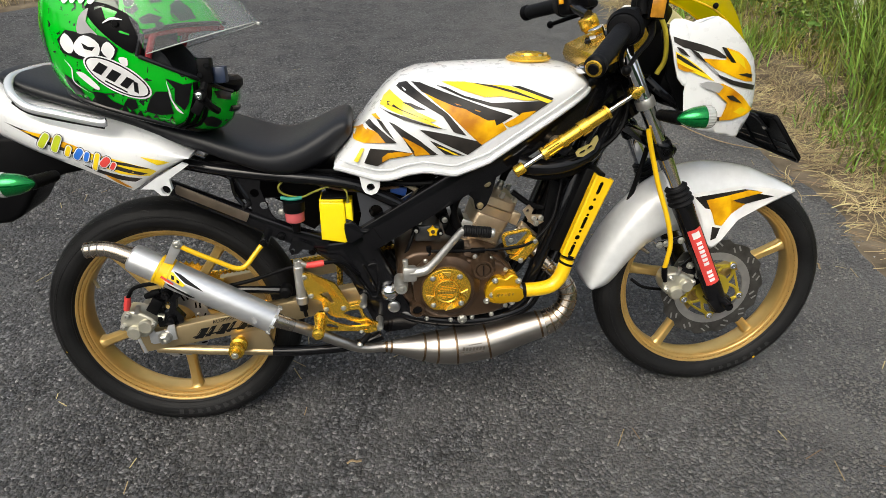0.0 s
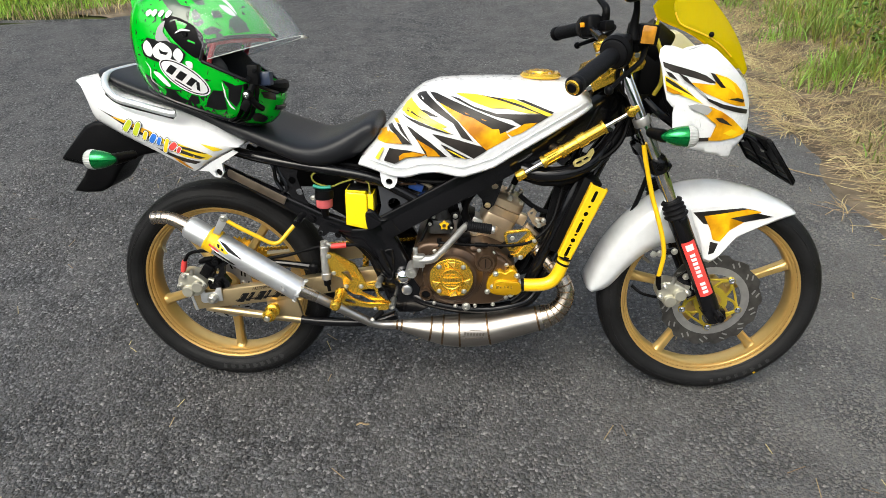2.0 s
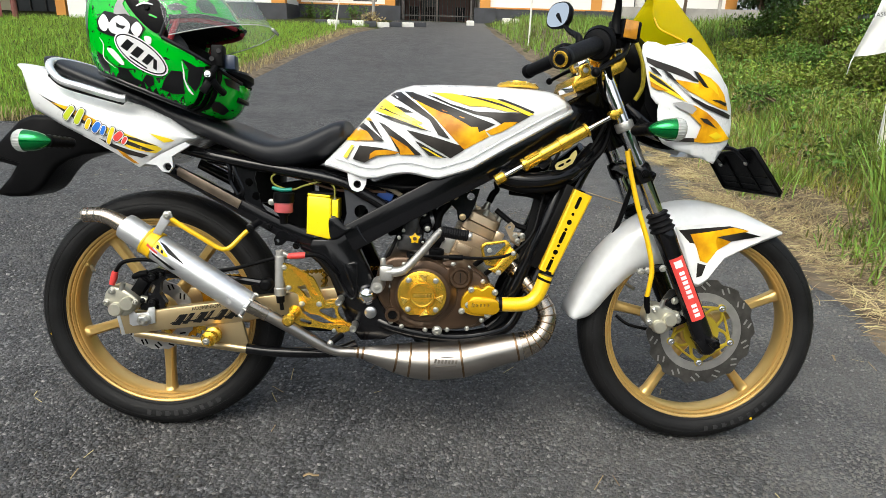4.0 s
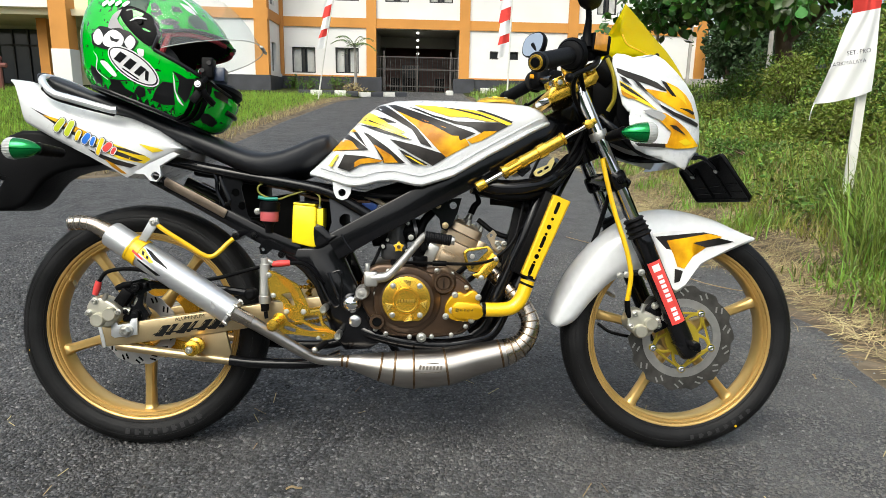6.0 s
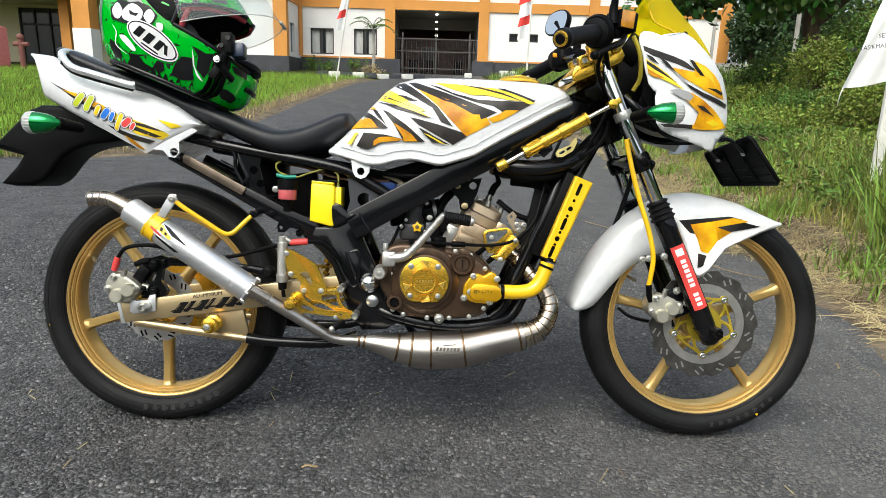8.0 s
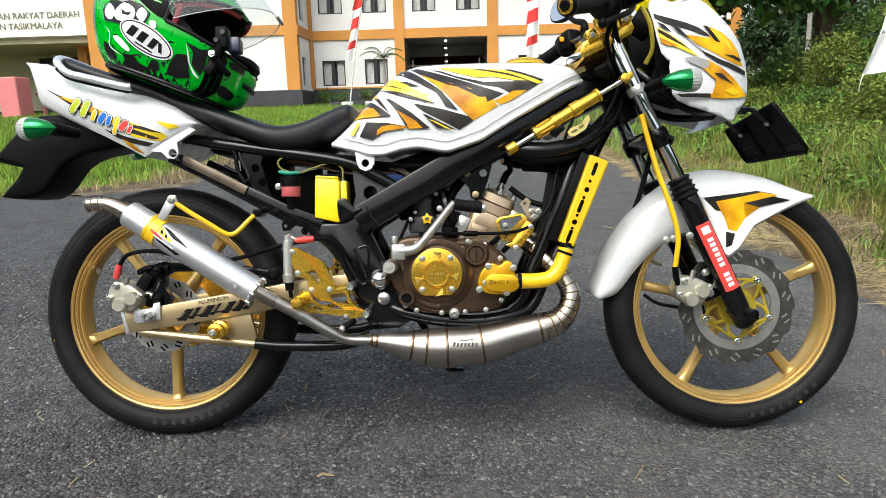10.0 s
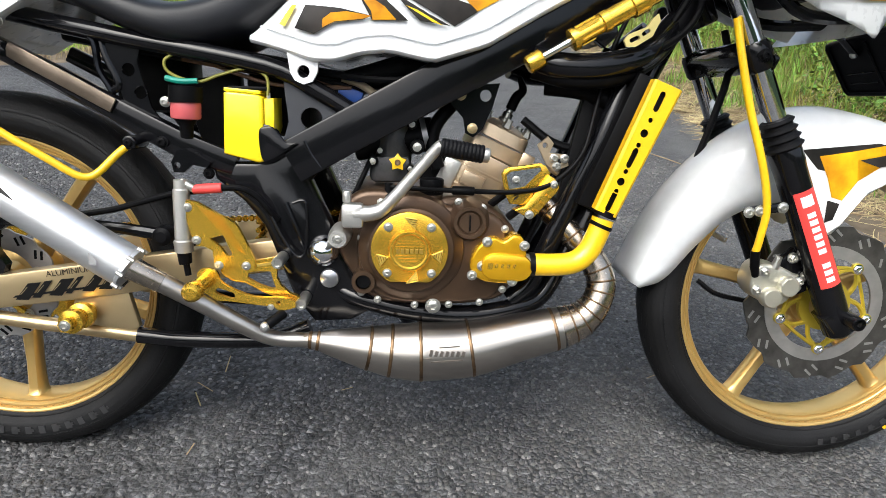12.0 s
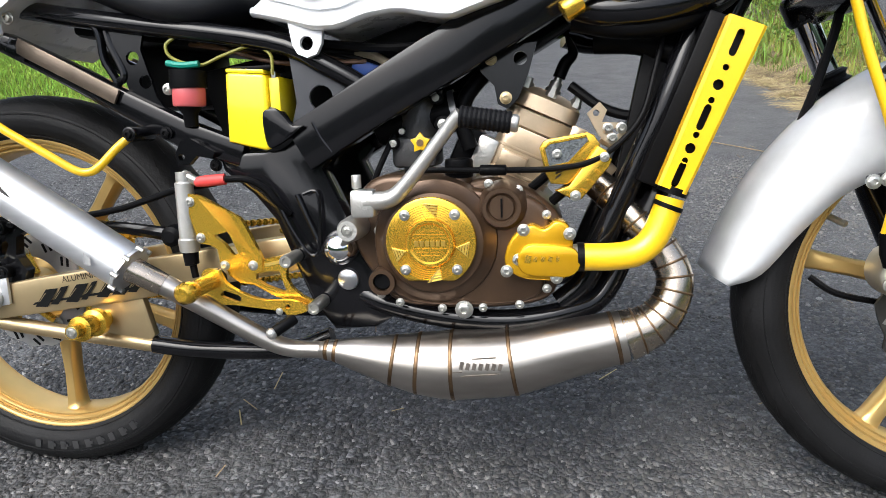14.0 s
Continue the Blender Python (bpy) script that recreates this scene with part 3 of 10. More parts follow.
for o in gw[2:]:
    window(*o, BY + 0.04, 1, False)
window(9.2, 10.6, 1.9, 3.3, BY + 0.04)
# columns, bands and plinth stand proud of the wall
for x0, x1 in ((-1.77, -1.33), (2.40, 2.86), (7.3, 7.75), (13.24, 13.7)):
    bbox("column", x0, x1, BY - 0.12, BY + 0.31, 2.0, 8.0, ORANGE)
    bbox("column_base", x0 - 0.25, x1 + 0.25, BY - 0.24, BY - 0.003, GZ - 0.4, 2.0, DADO)
for x0, x1 in ((-5.56, -1.77), (-1.33, 2.40), (2.86, 7.3), (7.75, 13.24)):
    bbox("floor_band", x0, x1, BY - 0.07, BY - 0.003, 4.12, 4.53, ORANGE if x0 < 0 or x0 > 2.5 else ORANGE)
    if x0 != -1.33:
        bbox("plinth", x0 + (0.25 if x0 > -5 else 0), x1 - 0.25, BY - 0.08, BY - 0.003, GZ - 0.4, 1.98, DADO)
        bbox("plinth_cap", x0, x1, BY - 0.10, BY - 0.003, 1.985, 2.05, ORANGE)
bbox("roof_slab", -6.8, 14.2, BY - 0.9, BY + 12, 8.0, 8.25, WALLWHITE)
bm = B()
loft(bm, [[(-7.2, BY - 1.2, 8.25), (14.6, BY - 1.2, 8.25), (14.6, BY + 12.5, 8.25), (-7.2, BY + 12.5, 8.25)], [(-1, BY + 5, 10.6), (8.5, BY + 5, 10.6), (8.5, BY + 6, 10.6), (-1, BY + 6, 10.6)]])
part("roof", bm, ROOF, building, smooth=0)
bbox("rear_wall", -5.56, 13.7, BY + 11.7, BY + 12, GZ - 0.4, 8.0, WALLWHITE)
bbox("end_wall", 13.4, 13.7, BY + 0.32, BY + 11.69, GZ - 0.4, 8.0, WALLWHITE)
# gateway passage
bbox("passage_wall", -1.60, -1.34, BY + 0.32, BY + 8, GZ - 0.3, 4.4, ROOM)
bbox("passage_wall", 2.42, 2.7, BY + 0.32, BY + 8, GZ - 0.3, 4.4, ROOM)
bbox("passage_ceiling", -1.33, 2.41, BY + 0.32, BY + 8, 4.10, 4.4, ROOM)
bbox("passage_floor", -1.33, 2.41, BY - 0.2, BY + 8, GZ - 0.3, GZ, CONCRETE)
bbox("passage_beam", -1.33, 2.41, BY + 3.6, BY + 3.9, 3.6, 4.098, ROOM)
bbox("far_wall", -1.33, 2.41, BY + 8.01, BY + 8.2, GZ - 0.3, 4.4, REDWALL)
bbox("far_opening", -0.4, 0.6, BY + 7.95, BY + 8.005, GZ, 3.0, PANE)
for k in range(4):
    bm = B()
    lathe(bm, [(0.001, 0), (0.05, 0), (0.07, 0.03), (0.05, 0.08), (0.001, 0.09)], 0, 0, 16)
    bmesh.ops.transform(bm, matrix=Matrix.Translation((0.52, BY + 0.9 + 0.62 * k, 4.09 - 0.26 * k)) @ Matrix.Rotation(-math.pi / 2, 4, "X"), verts=bm.verts[:])
    lampm = bpy.data.materials.get("ceiling_lamp_glow")
    if lampm is None:
        lampm = mat("ceiling_lamp_glow", (0.9, 0.88, 0.8), 0.4)
        lampm.node_tree.nodes["Principled BSDF"].inputs["Emission Color"].default_value = (1, 0.93, 0.8, 1)
        lampm.node_tree.nodes["Principled BSDF"].inputs["Emission Strength"].default_value = 2.5
    lamp = part("ceiling_lamp", bm, lampm, building, "small round glowing pendant lamp")
    if k:
        part("lamp_rod", cyl(B(), (0.52, BY + 0.9 + 0.62 * k, 4.091 - 0.26 * k), (0.52, BY + 0.9 + 0.62 * k, 4.099), 0.006, 6), GATE, lamp)
gate = tagged(empty("steel_gate"), "closed dark steel bar gate across the passage", "gate")
bm = B()
for z in (GZ + 0.08, GZ + 0.45, GZ + 1.2, GZ + 1.75):
    box(bm, (0.535, BY + 0.4, z), (3.7, 0.04, 0.045))
part("gate_rail", bm, GATE, gate, smooth=0)
barm = B()
box(barm, (0, 0, 0.9), (0.022, 0.022, 1.72))
b0 = part("gate_bar", barm, GATE, gate, smooth=0)
b0.location = (-1.28, BY + 0.4, GZ + 0.02)
for k in range(1, 33):
    c = b0.copy()
    scene.collection.objects.link(c)
    c.location.x = -1.28 + 3.63 * k / 32
for x in (-1.0, 0.52, 2.05):
    part("gate_post", box(B(), (x, BY + 0.4, GZ + 1.0), (0.07, 0.07, 2.0)), GATE, gate, smooth=0)
for x in (-0.55, 0.2, 1.6):
    bm = B()
    box(bm, (0, 0, 0.32), (0.42, 0.4, 0.04), bev=0.01)
    box(bm, (0, 0.19, 0.6), (0.42, 0.04, 0.55), bev=0.01)
    for sx in (-0.18, 0.18):
        for sy in (-0.16, 0.16):
            box(bm, (sx, sy, 0.16), (0.04, 0.04, 0.32))
    ob = tagged(part("chair", bm, BLACKPL, None, smooth=0), "dark plastic chair standing inside the gateway", "chair", "chairs in the gateway")
    ob.location = (x, BY + 1.6, GZ)
# projecting block beside the gateway
PX, PY = -5.60, 26.6
bbox("wing_wall", -9.4, -6.15, PY, PY + 0.3, GZ - 0.4, 8.0, WALLWHITE)
wm = B()
for a, b, c, d in ((PY + 0.3, 27.2, 0.79, 8.0), (28.0, BY + 0.0, 0.79, 8.0), (27.2, 28.0, 0.79, 2.1), (27.2, 28.0, 3.3, 4.8), (27.2, 28.0, 6.2, 8.0)):
    box(wm, (PX - 0.16, (a + b) / 2, (c + d) / 2), (0.3, b - a, d - c))
part("wing_side_wall", wm, WALLWHITE, building, smooth=0)
for c, d in ((2.1, 3.3), (4.8, 6.2)):
    bbox("side_window", PX - 0.22, PX - 0.12, 27.2, 28.0, c, d, PANE)
bbox("wing_column", -6.15, PX - 0.006, PY - 0.12, PY + 0.29, 1.9, 8.0, ORANGE)
bbox("wing_band", PX - 0.003, PX + 0.05, PY - 0.1, BY - 0.08, 4.12, 4.53, BROWNPAINT)
bbox("wing_band", -9.4, -6.16, PY - 0.07, PY - 0.003, 4.12, 4.53, ORANGE)
bbox("wing_plinth", -9.4, PX + 0.06, PY - 0.16, PY - 0.125, GZ - 0.5, 1.9, DADO)
bbox("wing_plinth", PX + 0.0, PX + 0.07, PY - 0.124, BY - 0.09, GZ - 0.5, 1.9, DADO)
bbox("corner_post", PX + 0.0, PX + 0.16, BY - 0.2, BY - 0.075, 2.06, 8.0, BROWNPAINT)
window(-8.9, -7.9, 2.1, 3.3, PY + 0.04)
# entrance wing with its porch, sign board and column
EY = 24.0
bbox("porch_canopy", -22.0, -9.6, EY - 0.1, EY + 4.5, 3.75, 3.98, CREAM)
sign = bbox("sign_board", -22.0, -12.75, EY - 0.35, EY - 0.11, 3.98, 6.4, WALLWHITE)
bbox("wing_front", -12.1, -9.4, EY + 1.2, EY + 1.5, 3.98, 8.0, WALLWHITE)
bbox("porch_column", -12.75, -12.12, EY - 0.45, EY + 0.2, 2.55, 8.0, ORANGE)
bbox("porch_column_base", -12.77, -12.10, EY - 0.47, EY + 0.22, 0.6, 2.55, WALLWHITE)
bbox("porch_column", -14.02, -13.65, EY + 1.0, EY + 1.5, 0.6, 3.75, ORANGE)
bbox("porch_back_wall", -22.0, -9.4, EY + 4.0, EY + 4.3, 0.6, 8.0, CREAM)
bbox("wing_end_wall", -9.7, -9.41, PY + 0.31, EY + 4.0, 0.6, 8.0, CREAM)
fr = bbox("glass_door", -17.27, -15.4, EY + 3.85, EY + 3.98, 0.9, 3.6, PANE, label="dark glass entrance doors")
for x in (-17.27, -16.65, -16.0, -15.44):
    bbox("door_frame", x, x + 0.06, EY + 3.78, EY + 3.84, 0.9, 3.6, WINFRAME, fr)
bbox("door_frame", -17.27, -15.4, EY + 3.78, EY + 3.84, 2.9, 2.98, WINFRAME, fr)
bbox("porch_floor", -22, -9.6, EY - 1, EY + 4, 0.5, 0.9, CONCRETE)
pm = pose(-15.12, EY - 0.36, 4.25, 90)
word_by_word("ATEN TASIKMALAYA", 0.315, SIGNINK, pm, "sign_lettering", sign, 0.01)
word_by_word("AKAN RAKYAT DAERAH", 0.315, SIGNINK, pose(-14.72, EY - 0.36, 4.62, 90), "sign_lettering", sign, 0.01)
tagged(bbox("pink_bin", -15.1, -14.42, 21.6, 22.4, ground_z(-14.8, 22) - 0.05, 2.42, PINK, None, 0.05), "faded pink plastic bin beside the porch", "bin")
bm = B()
tube(bm, [(-13.76, 22, 0.7), (-13.76, 22, 2.0)], 0.09, 10)
tube(bm, [(-14.0, 22, 1.85), (-13.5, 22, 1.85)], 0.08, 8)
ball(bm, (-13.76, 22, 2.08), 0.12, 10, 6)
tagged(part("hydrant", bm, REDWALL), "rusty brown standpipe on the lawn", "hydrant")
# striped kerb stones and low rail at the end of the drive
for k in range(9):
    bm = B()
    box(bm, (0, 0, 0.1), (0.42, 0.2, 0.2), bev=0.02)
    kb = tagged(part("kerb_stone", bm, POLEWHITE if k % 2 else DADO), "painted black and white kerb stone", "kerb", "kerb stones by the drive", "structure")
    x = -3.6 + 0.44 * k
    y = 23.2 + 0.25 * max(k - 4, 0)
    kb.matrix_world = pose(x, y, ground_z(x, y) - 0.04, 0, 0, 25 if k > 4 else 3)
for x, y, s in ((3.3, 25.6, 0.26), (1.9, 26.6, 0.22), (3.6, 24.9, 0.18)):
    bm = B()
    box(bm, (0, 0, s / 2), (s * 1.4, s, s), bev=0.05)
    tagged(part("concrete_block", bm, POLEWHITE), "whitewashed concrete block by the gate", "block", "blocks by the gate").matrix_world = pose(x, y, ground_z(x, y) - 0.03, 0, 0, 12)
tagged(bbox("garden_wall", 7.3, 13.5, 23.6, 23.9, 1.0, 2.0, CONCRETE, None), "low grey concrete garden wall", "wall")


# ---- plants ----
rng = np.random.default_rng(5)


def blades(name, n, place, height, width, lean, material, label):
    """Grass: n bent blades, each a tapered strip of two quads and a tip."""
    verts, faces = [], []
    k = 0
    while k < n:
        p = place()
        if p is None:
            continue
        x, y, z = p
        h = height(x, y) * rng.uniform(0.55, 1.25)
        a, b = rng.uniform(0, 2 * math.pi), rng.uniform(0, 2 * math.pi)
        w = width * rng.uniform(0.7, 1.3)
        ux, uy = math.cos(a) * w, math.sin(a) * w
        ln = lean * rng.uniform(0.1, 1.0) * h
        dx, dy = math.cos(b) * ln, math.sin(b) * ln
        i = len(verts)
        rise = math.sqrt(max(1 - (ln / h) ** 2 * 0.75, 0.08)) * h
        drop = (ln / h) ** 2 * 0.45 * h
        verts += [(x - ux, y - uy, z), (x + ux, y + uy, z), (x - ux * 0.95 + dx * 0.16, y - uy * 0.95 + dy * 0.16, z + rise * 0.45), (x + ux * 0.95 + dx * 0.16, y + uy * 0.95 + dy * 0.16, z + rise * 0.45),
                  (x - ux * 0.7 + dx * 0.52, y - uy * 0.7 + dy * 0.52, z + rise * 0.84 - drop * 0.2), (x + ux * 0.7 + dx * 0.52, y + uy * 0.7 + dy * 0.52, z + rise * 0.84 - drop * 0.2), (x + dx, y + dy, z + rise - drop)]
        faces += [(i, i + 1, i + 3, i + 2), (i + 2, i + 3, i + 5, i + 4), (i + 4, i + 5, i + 6)]
        k += 1
    return tagged(raw(name, verts, faces, material), label, "grass", kind="stuff")


def patchy(x, y, s=0.9, t=-0.1):
    return noise.noise(Vector((x * s, y * s, 3.3))) > t


CLUMPS = []
while len(CLUMPS) < 900:
    cy = float(-0.8 + 9.5 * rng.random() ** 1.4) if rng.random() < 0.8 else float(rng.uniform(-7, -0.8))
    cd = 0.24 + 3.6 * float(rng.random()) ** 1.35
    if cd < 0.70 and noise.noise(Vector((cd * 1.7, cy * 1.7, 3.3))) < 0.08:
        continue
    CLUMPS.append((road_right(cy) + cd, cy, float(rng.uniform(0.05, 0.13)), float(rng.uniform(0.7, 1.45))))


def verge():
    x, y, s, k = CLUMPS[int(rng.integers(len(CLUMPS)))]
    x, y = x + float(rng.normal(0, s)), y + float(rng.normal(0, s))
    if x - road_right(y) < 0.08:
        return None
    return x, y, ground_z(x, y) - 0.03


def verge_any():
    y = float(-0.8 + 9.5 * rng.random() ** 1.4) if rng.random() < 0.8 else float(rng.uniform(-7, -0.8))
    x = road_right(y) + 0.45 + 3.8 * float(rng.random()) ** 1.3
    return x, y, ground_z(x, y) - 0.03


def far_verge():
    y = float(rng.uniform(6, 26))
    x = road_right(y) + 0.1 + 9 * rng.random()
    return x, y, ground_z(x, y) - 0.03


def lawn():
    y = float(4.4 + 19 * rng.random() ** 1.7)
    x = road_left(y) - 0.32 - (9 + y * 0.4) * rng.random()
    if x < -18 or (y < 4.9 and x > -3.3):
        return None
    return x, y, ground_z(x, y) - 0.03


def litter(name, n, place, length, width, material, label):
    """Fallen strands: long thin strips that lie bent and crossed close to the ground."""
    verts, faces = [], []
    for _ in range(n):
        x, y = place()
        L, a = length * rng.uniform(0.3, 1.3), rng.uniform(0, 2 * math.pi)
        bend, rise, w = rng.uniform(-0.7, 0.7), rng.uniform(0.0, 0.035) * rng.random(), width * rng.uniform(0.6, 1.4)
        z0 = 0.003 + 0.022 * rng.random() ** 2
        i, px, py = len(verts), x, y
        for k in range(4):
            ang = a + bend * k / 3
            c, s = math.cos(ang), math.sin(ang)
            z = ground_z(px, py) + (0.0 if px < road_right(py) else -0.012) + z0 + rise * math.sin(k)
            verts += [(px - s * w, py + c * w, z), (px + s * w, py - c * w, z + w * 0.6)]
            px, py = px + c * L / 3, py + s * L / 3
        faces += [(i + 2 * k, i + 2 * k + 1, i + 2 * k + 3, i + 2 * k + 2) for k in range(3)]
    return tagged(raw(name, verts, faces, material), label, "straw", kind="stuff")


def strip_place():
    y = float(-0.9 + 9 * rng.random() ** 1.4) if rng.random() < 0.82 else float(rng.uniform(-7, -0.9))
    d = -0.18 + abs(float(rng.normal(0, 0.48)))
    if d < 0 and noise.noise(Vector((y * 2.3, d * 3, 1.0))) < 0.05:
        d += 0.3
    return road_right(y) + d, y


# bare trodden soil between the asphalt and the grass, with an uneven outer edge
sv, sf = [], []
sys_ = [float(v) for v in np.concatenate([np.arange(-30, -3, 0.9), np.arange(-3, 12, 0.12), np.arange(12, 26, 0.9)])]
for y in sys_:
    r = road_right(y)
    inner = r - 0.20 + 0.10 * noise.noise(Vector((y * 1.9, 2, 0))) + 0.05 * noise.noise(Vector((y * 6, 5, 0)))
    for i in range(13):
        x = inner + (1.75 + 0.4 * noise.noise(Vector((y * 0.9, 8, 0)))) * i / 12
        sv.append((x, y, ground_z(x, y) + (0.005 if i else -0.006) - (0.035 if i == 12 else 0) + 0.009 * noise.noise(Vector((x * 6, y * 6, 1))) * min(i / 2, 1)))
for j in range(len(sys_) - 1):
    for i in range(12):
        a = j * 13 + i
        sf.append((a, a + 1, a + 14, a + 13))
edge_soil = tagged(raw("ground_verge", sv, sf, DRYSOIL), "bare dry brown soil along the asphalt edge", "soil", kind="structure")
for p_ in edge_soil.data.polygons:
    p_.use_smooth = True
# the same bare soil as a ragged strip between the drive and the lawn
sv, sf = [], []
lys = [float(v) for v in np.arange(4.9, 22.5, 0.2)]
for y in lys:
    l = road_left(y)
    w = 0.50 + 0.30 * noise.noise(Vector((y * 1.3, 4, 0))) + 0.15 * noise.noise(Vector((y * 4.1, 6, 0)))
    for i in range(7):
        x = l + 0.10 - (w + 0.1) * i / 6
        sv.append((x, y, ground_z(x, y) + (0.004 if 0 < i < 6 else -0.02) + 0.006 * noise.noise(Vector((x * 6, y * 6, 2)))))
for j in range(len(lys) - 1):
    for i in range(6):
        a = j * 7 + i
        sf.append((a, a + 7, a + 8, a + 1))
tagged(raw("ground_drive_edge", sv, sf, DRYSOIL), "bare dry soil between the drive and the lawn", "soil", kind="structure")
hgt = lambda x, y: 0.12 + 0.09 * sstep(0.3, 1.3, x - road_right(y)) + 0.14 * max(noise.noise(Vector((x * 1.1, y * 1.1, 0))), 0)
blades("verge_grass", 40000, verge, hgt, 0.0040, 0.92, GRASS, "tufted green verge grass beside the asphalt")
blades("yellowing_grass", 27000, verge_any, lambda x, y: hgt(x, y) * 0.9, 0.0036, 0.95, YELLOWGRASS, "yellowing grass among the green tufts")
blades("tall_dry_grass", 17000, verge_any, lambda x, y: hgt(x, y) * 0.85, 0.0026, 0.97, STRAW, "pale dry stalks among the green grass")
litter("verge_straw", 52000, strip_place, 0.15, 0.0013, STRAW, "flattened dry straw along the asphalt edge")
litter("grass_litter", 22000, lambda: verge_any()[:2], 0.20, 0.0020, STRAW, "dead grass lying between the tufts")
blades("meadow_grass", 16000, far_verge, lambda x, y: 0.30, 0.008, 0.7, GRASS, "long green grass towards the garden wall")
blades("lawn_grass", 105000, lawn, lambda x, y: 0.08 + 0.06 * max(noise.noise(Vector((x * 0.8, y * 0.8, 5))), 0) + 0.003 * y, 0.0042, 0.8, LAWN, "uncut green lawn before the building")
blades("lawn_edge_straw", 3500, lambda: (lambda y: (road_left(y) - 0.05 - abs(rng.normal(0, 0.28)), y, ground_z(road_left(y) - 0.2, y) - 0.01))(float(4.6 + 16 * rng.random() ** 1.5)), lambda x, y: 0.14, 0.003, 0.97, STRAW, "dry straw along the drive")


def tuft(x, y, n, h, name="grass_tuft"):
    c = [(x, y)]
    return blades(name, n, lambda: (lambda px, py: (px, py, ground_z(px, py) - 0.03))(x + float(rng.normal(0, 0.09)), y + float(rng.normal(0, 0.09))), lambda a, b: h, 0.0034, 0.9, GRASS, "tall arching tuft of grass on the verge")


for x, y, n, h in ((3.05, 1.75, 160, 0.45), (3.3, 2.3, 180, 0.5), (3.0, 1.2, 150, 0.42), (3.5, 1.6, 160, 0.48), (2.75, 2.6, 100, 0.3), (3.6, 3.0, 160, 0.5), (2.85, 0.75, 110, 0.35), (3.1, 3.5, 120, 0.36), (2.95, 1.5, 150, 0.62), (3.2, 1.95, 170, 0.68), (3.45, 2.1, 150, 0.7), (3.15, 1.45, 130, 0.6), (3.7, 2.4, 150, 0.7)):
    tuft(x, y, n, h * 0.78)


def leaf_cloud(n, place, size, material, shape=2.0):
    """Many small folded leaves; place gives a point and an outward way."""
    verts, faces = [], []
    for _ in range(n):
        p, o = place()
        d = Vector((rng.normal(), rng.normal(), rng.normal())).normalized() * 0.9 + o + Vector((0, 0, -0.15))
        d.normalize()
        s = size * rng.uniform(0.6, 1.35)
        side = d.cross(Vector((rng.normal(), rng.normal(), rng.normal()))).normalized() * s / shape
        up = side.cross(d).normalized() * s * 0.12
        q = Vector(p)
        i = len(verts)
        verts += [tuple(q), tuple(q + d * s * 0.45 + side * 0.55 + up), tuple(q + d * s), tuple(q + d * s * 0.45 - side * 0.55 + up), tuple(q + d * s * 0.78 + side * 0.42 + up * 0.6), tuple(q + d * s * 0.78 - side * 0.42 + up * 0.6)]
        faces += [(i, i + 1, i + 4, i + 2), (i, i + 2, i + 5, i + 3)]
    return verts, faces


def shrub(x, y, rx, ry, h, n, size, material, label="dense green roadside shrub with small leaves"):
    """A shrub: stems that fork from the ground and an uneven crown of leaves in clumps."""
    z0 = ground_z(x, y) - 0.05
    root = tagged(empty("shrub", Matrix.Translation((x, y, z0))), label, "shrub", "shrubs on the bank")
    lobes = [(Vector((rng.normal() * rx * 0.45, rng.normal() * ry * 0.45, h * rng.uniform(0.25, 0.85))), rng.uniform(0.25, 0.5)) for _ in range(14)]
    bm = B()
    for c, r in lobes:
        rtube(bm, [(0, 0, 0), (c.x * 0.4, c.y * 0.4, c.z * 0.55), tuple(c)], [0.02, 0.012, 0.004], 5, 3)
    part("stem", bm, BARK, root)

    def place():
        c, r = lobes[int(rng.integers(len(lobes)))]
        o = Vector((rng.normal(), rng.normal(), rng.normal())).normalized()
        rr = r * rng.uniform(0.55, 1.08)
        p = c + Vector((o.x * rx * rr * 1.2, o.y * ry * rr * 1.2, o.z * h * rr * 0.8))
        p.z = max(p.z, 0.02)
        return p, o
    v, f = leaf_cloud(n, place, size, material)
    crown = raw("crown", v, f, material)
    crown.parent = root
    return root


def weed_place():
    """Leafy weeds in patches among the grass."""
    while True:
        y = float(0.6 + 8.5 * rng.random() ** 1.2)
        x = road_right(y) + 0.55 + 3.6 * float(rng.random())
        if noise.noise(Vector((x * 1.6, y * 1.6, 7.7))) > 0.02:
            break
    return Vector((x, y, ground_z(x, y) + 0.02 + 0.20 * float(rng.random()))), Vector((float(rng.normal()) * 0.7, float(rng.normal()) * 0.7, 0.5))


for nm, mt, n in (("verge_weeds", LEAF, 9000), ("pale_verge_weeds", LIMELEAF, 6000)):
    v, f = leaf_cloud(n, weed_place, 0.042, mt)
    tagged(raw(nm, v, f, mt), "small leafy green weeds among the verge grass", "weeds", kind="stuff")
HEDGE_NEAR = ((4.75, 4.7, 0.35, 0.5, 0.62, 4200, 0.036), (5.5, 4.4, 0.5, 0.6, 0.95, 4000, 0.042), (5.45, 5.7, 0.4, 0.55, 0.85, 4600, 0.04), (6.3, 5.8, 0.6, 0.7, 1.25, 4200, 0.046), (5.75, 7.3, 0.42, 0.6, 0.9, 4600, 0.044), (6.4, 7.5, 0.55, 0.7, 1.2, 4800, 0.048), (7.1, 7.6, 0.65, 0.8, 1.55, 4600, 0.05), (7.4, 10.3, 0.7, 0.8, 1.05, 4200, 0.06), (8.3, 9.8, 0.85, 1.0, 1.45, 4200, 0.065))
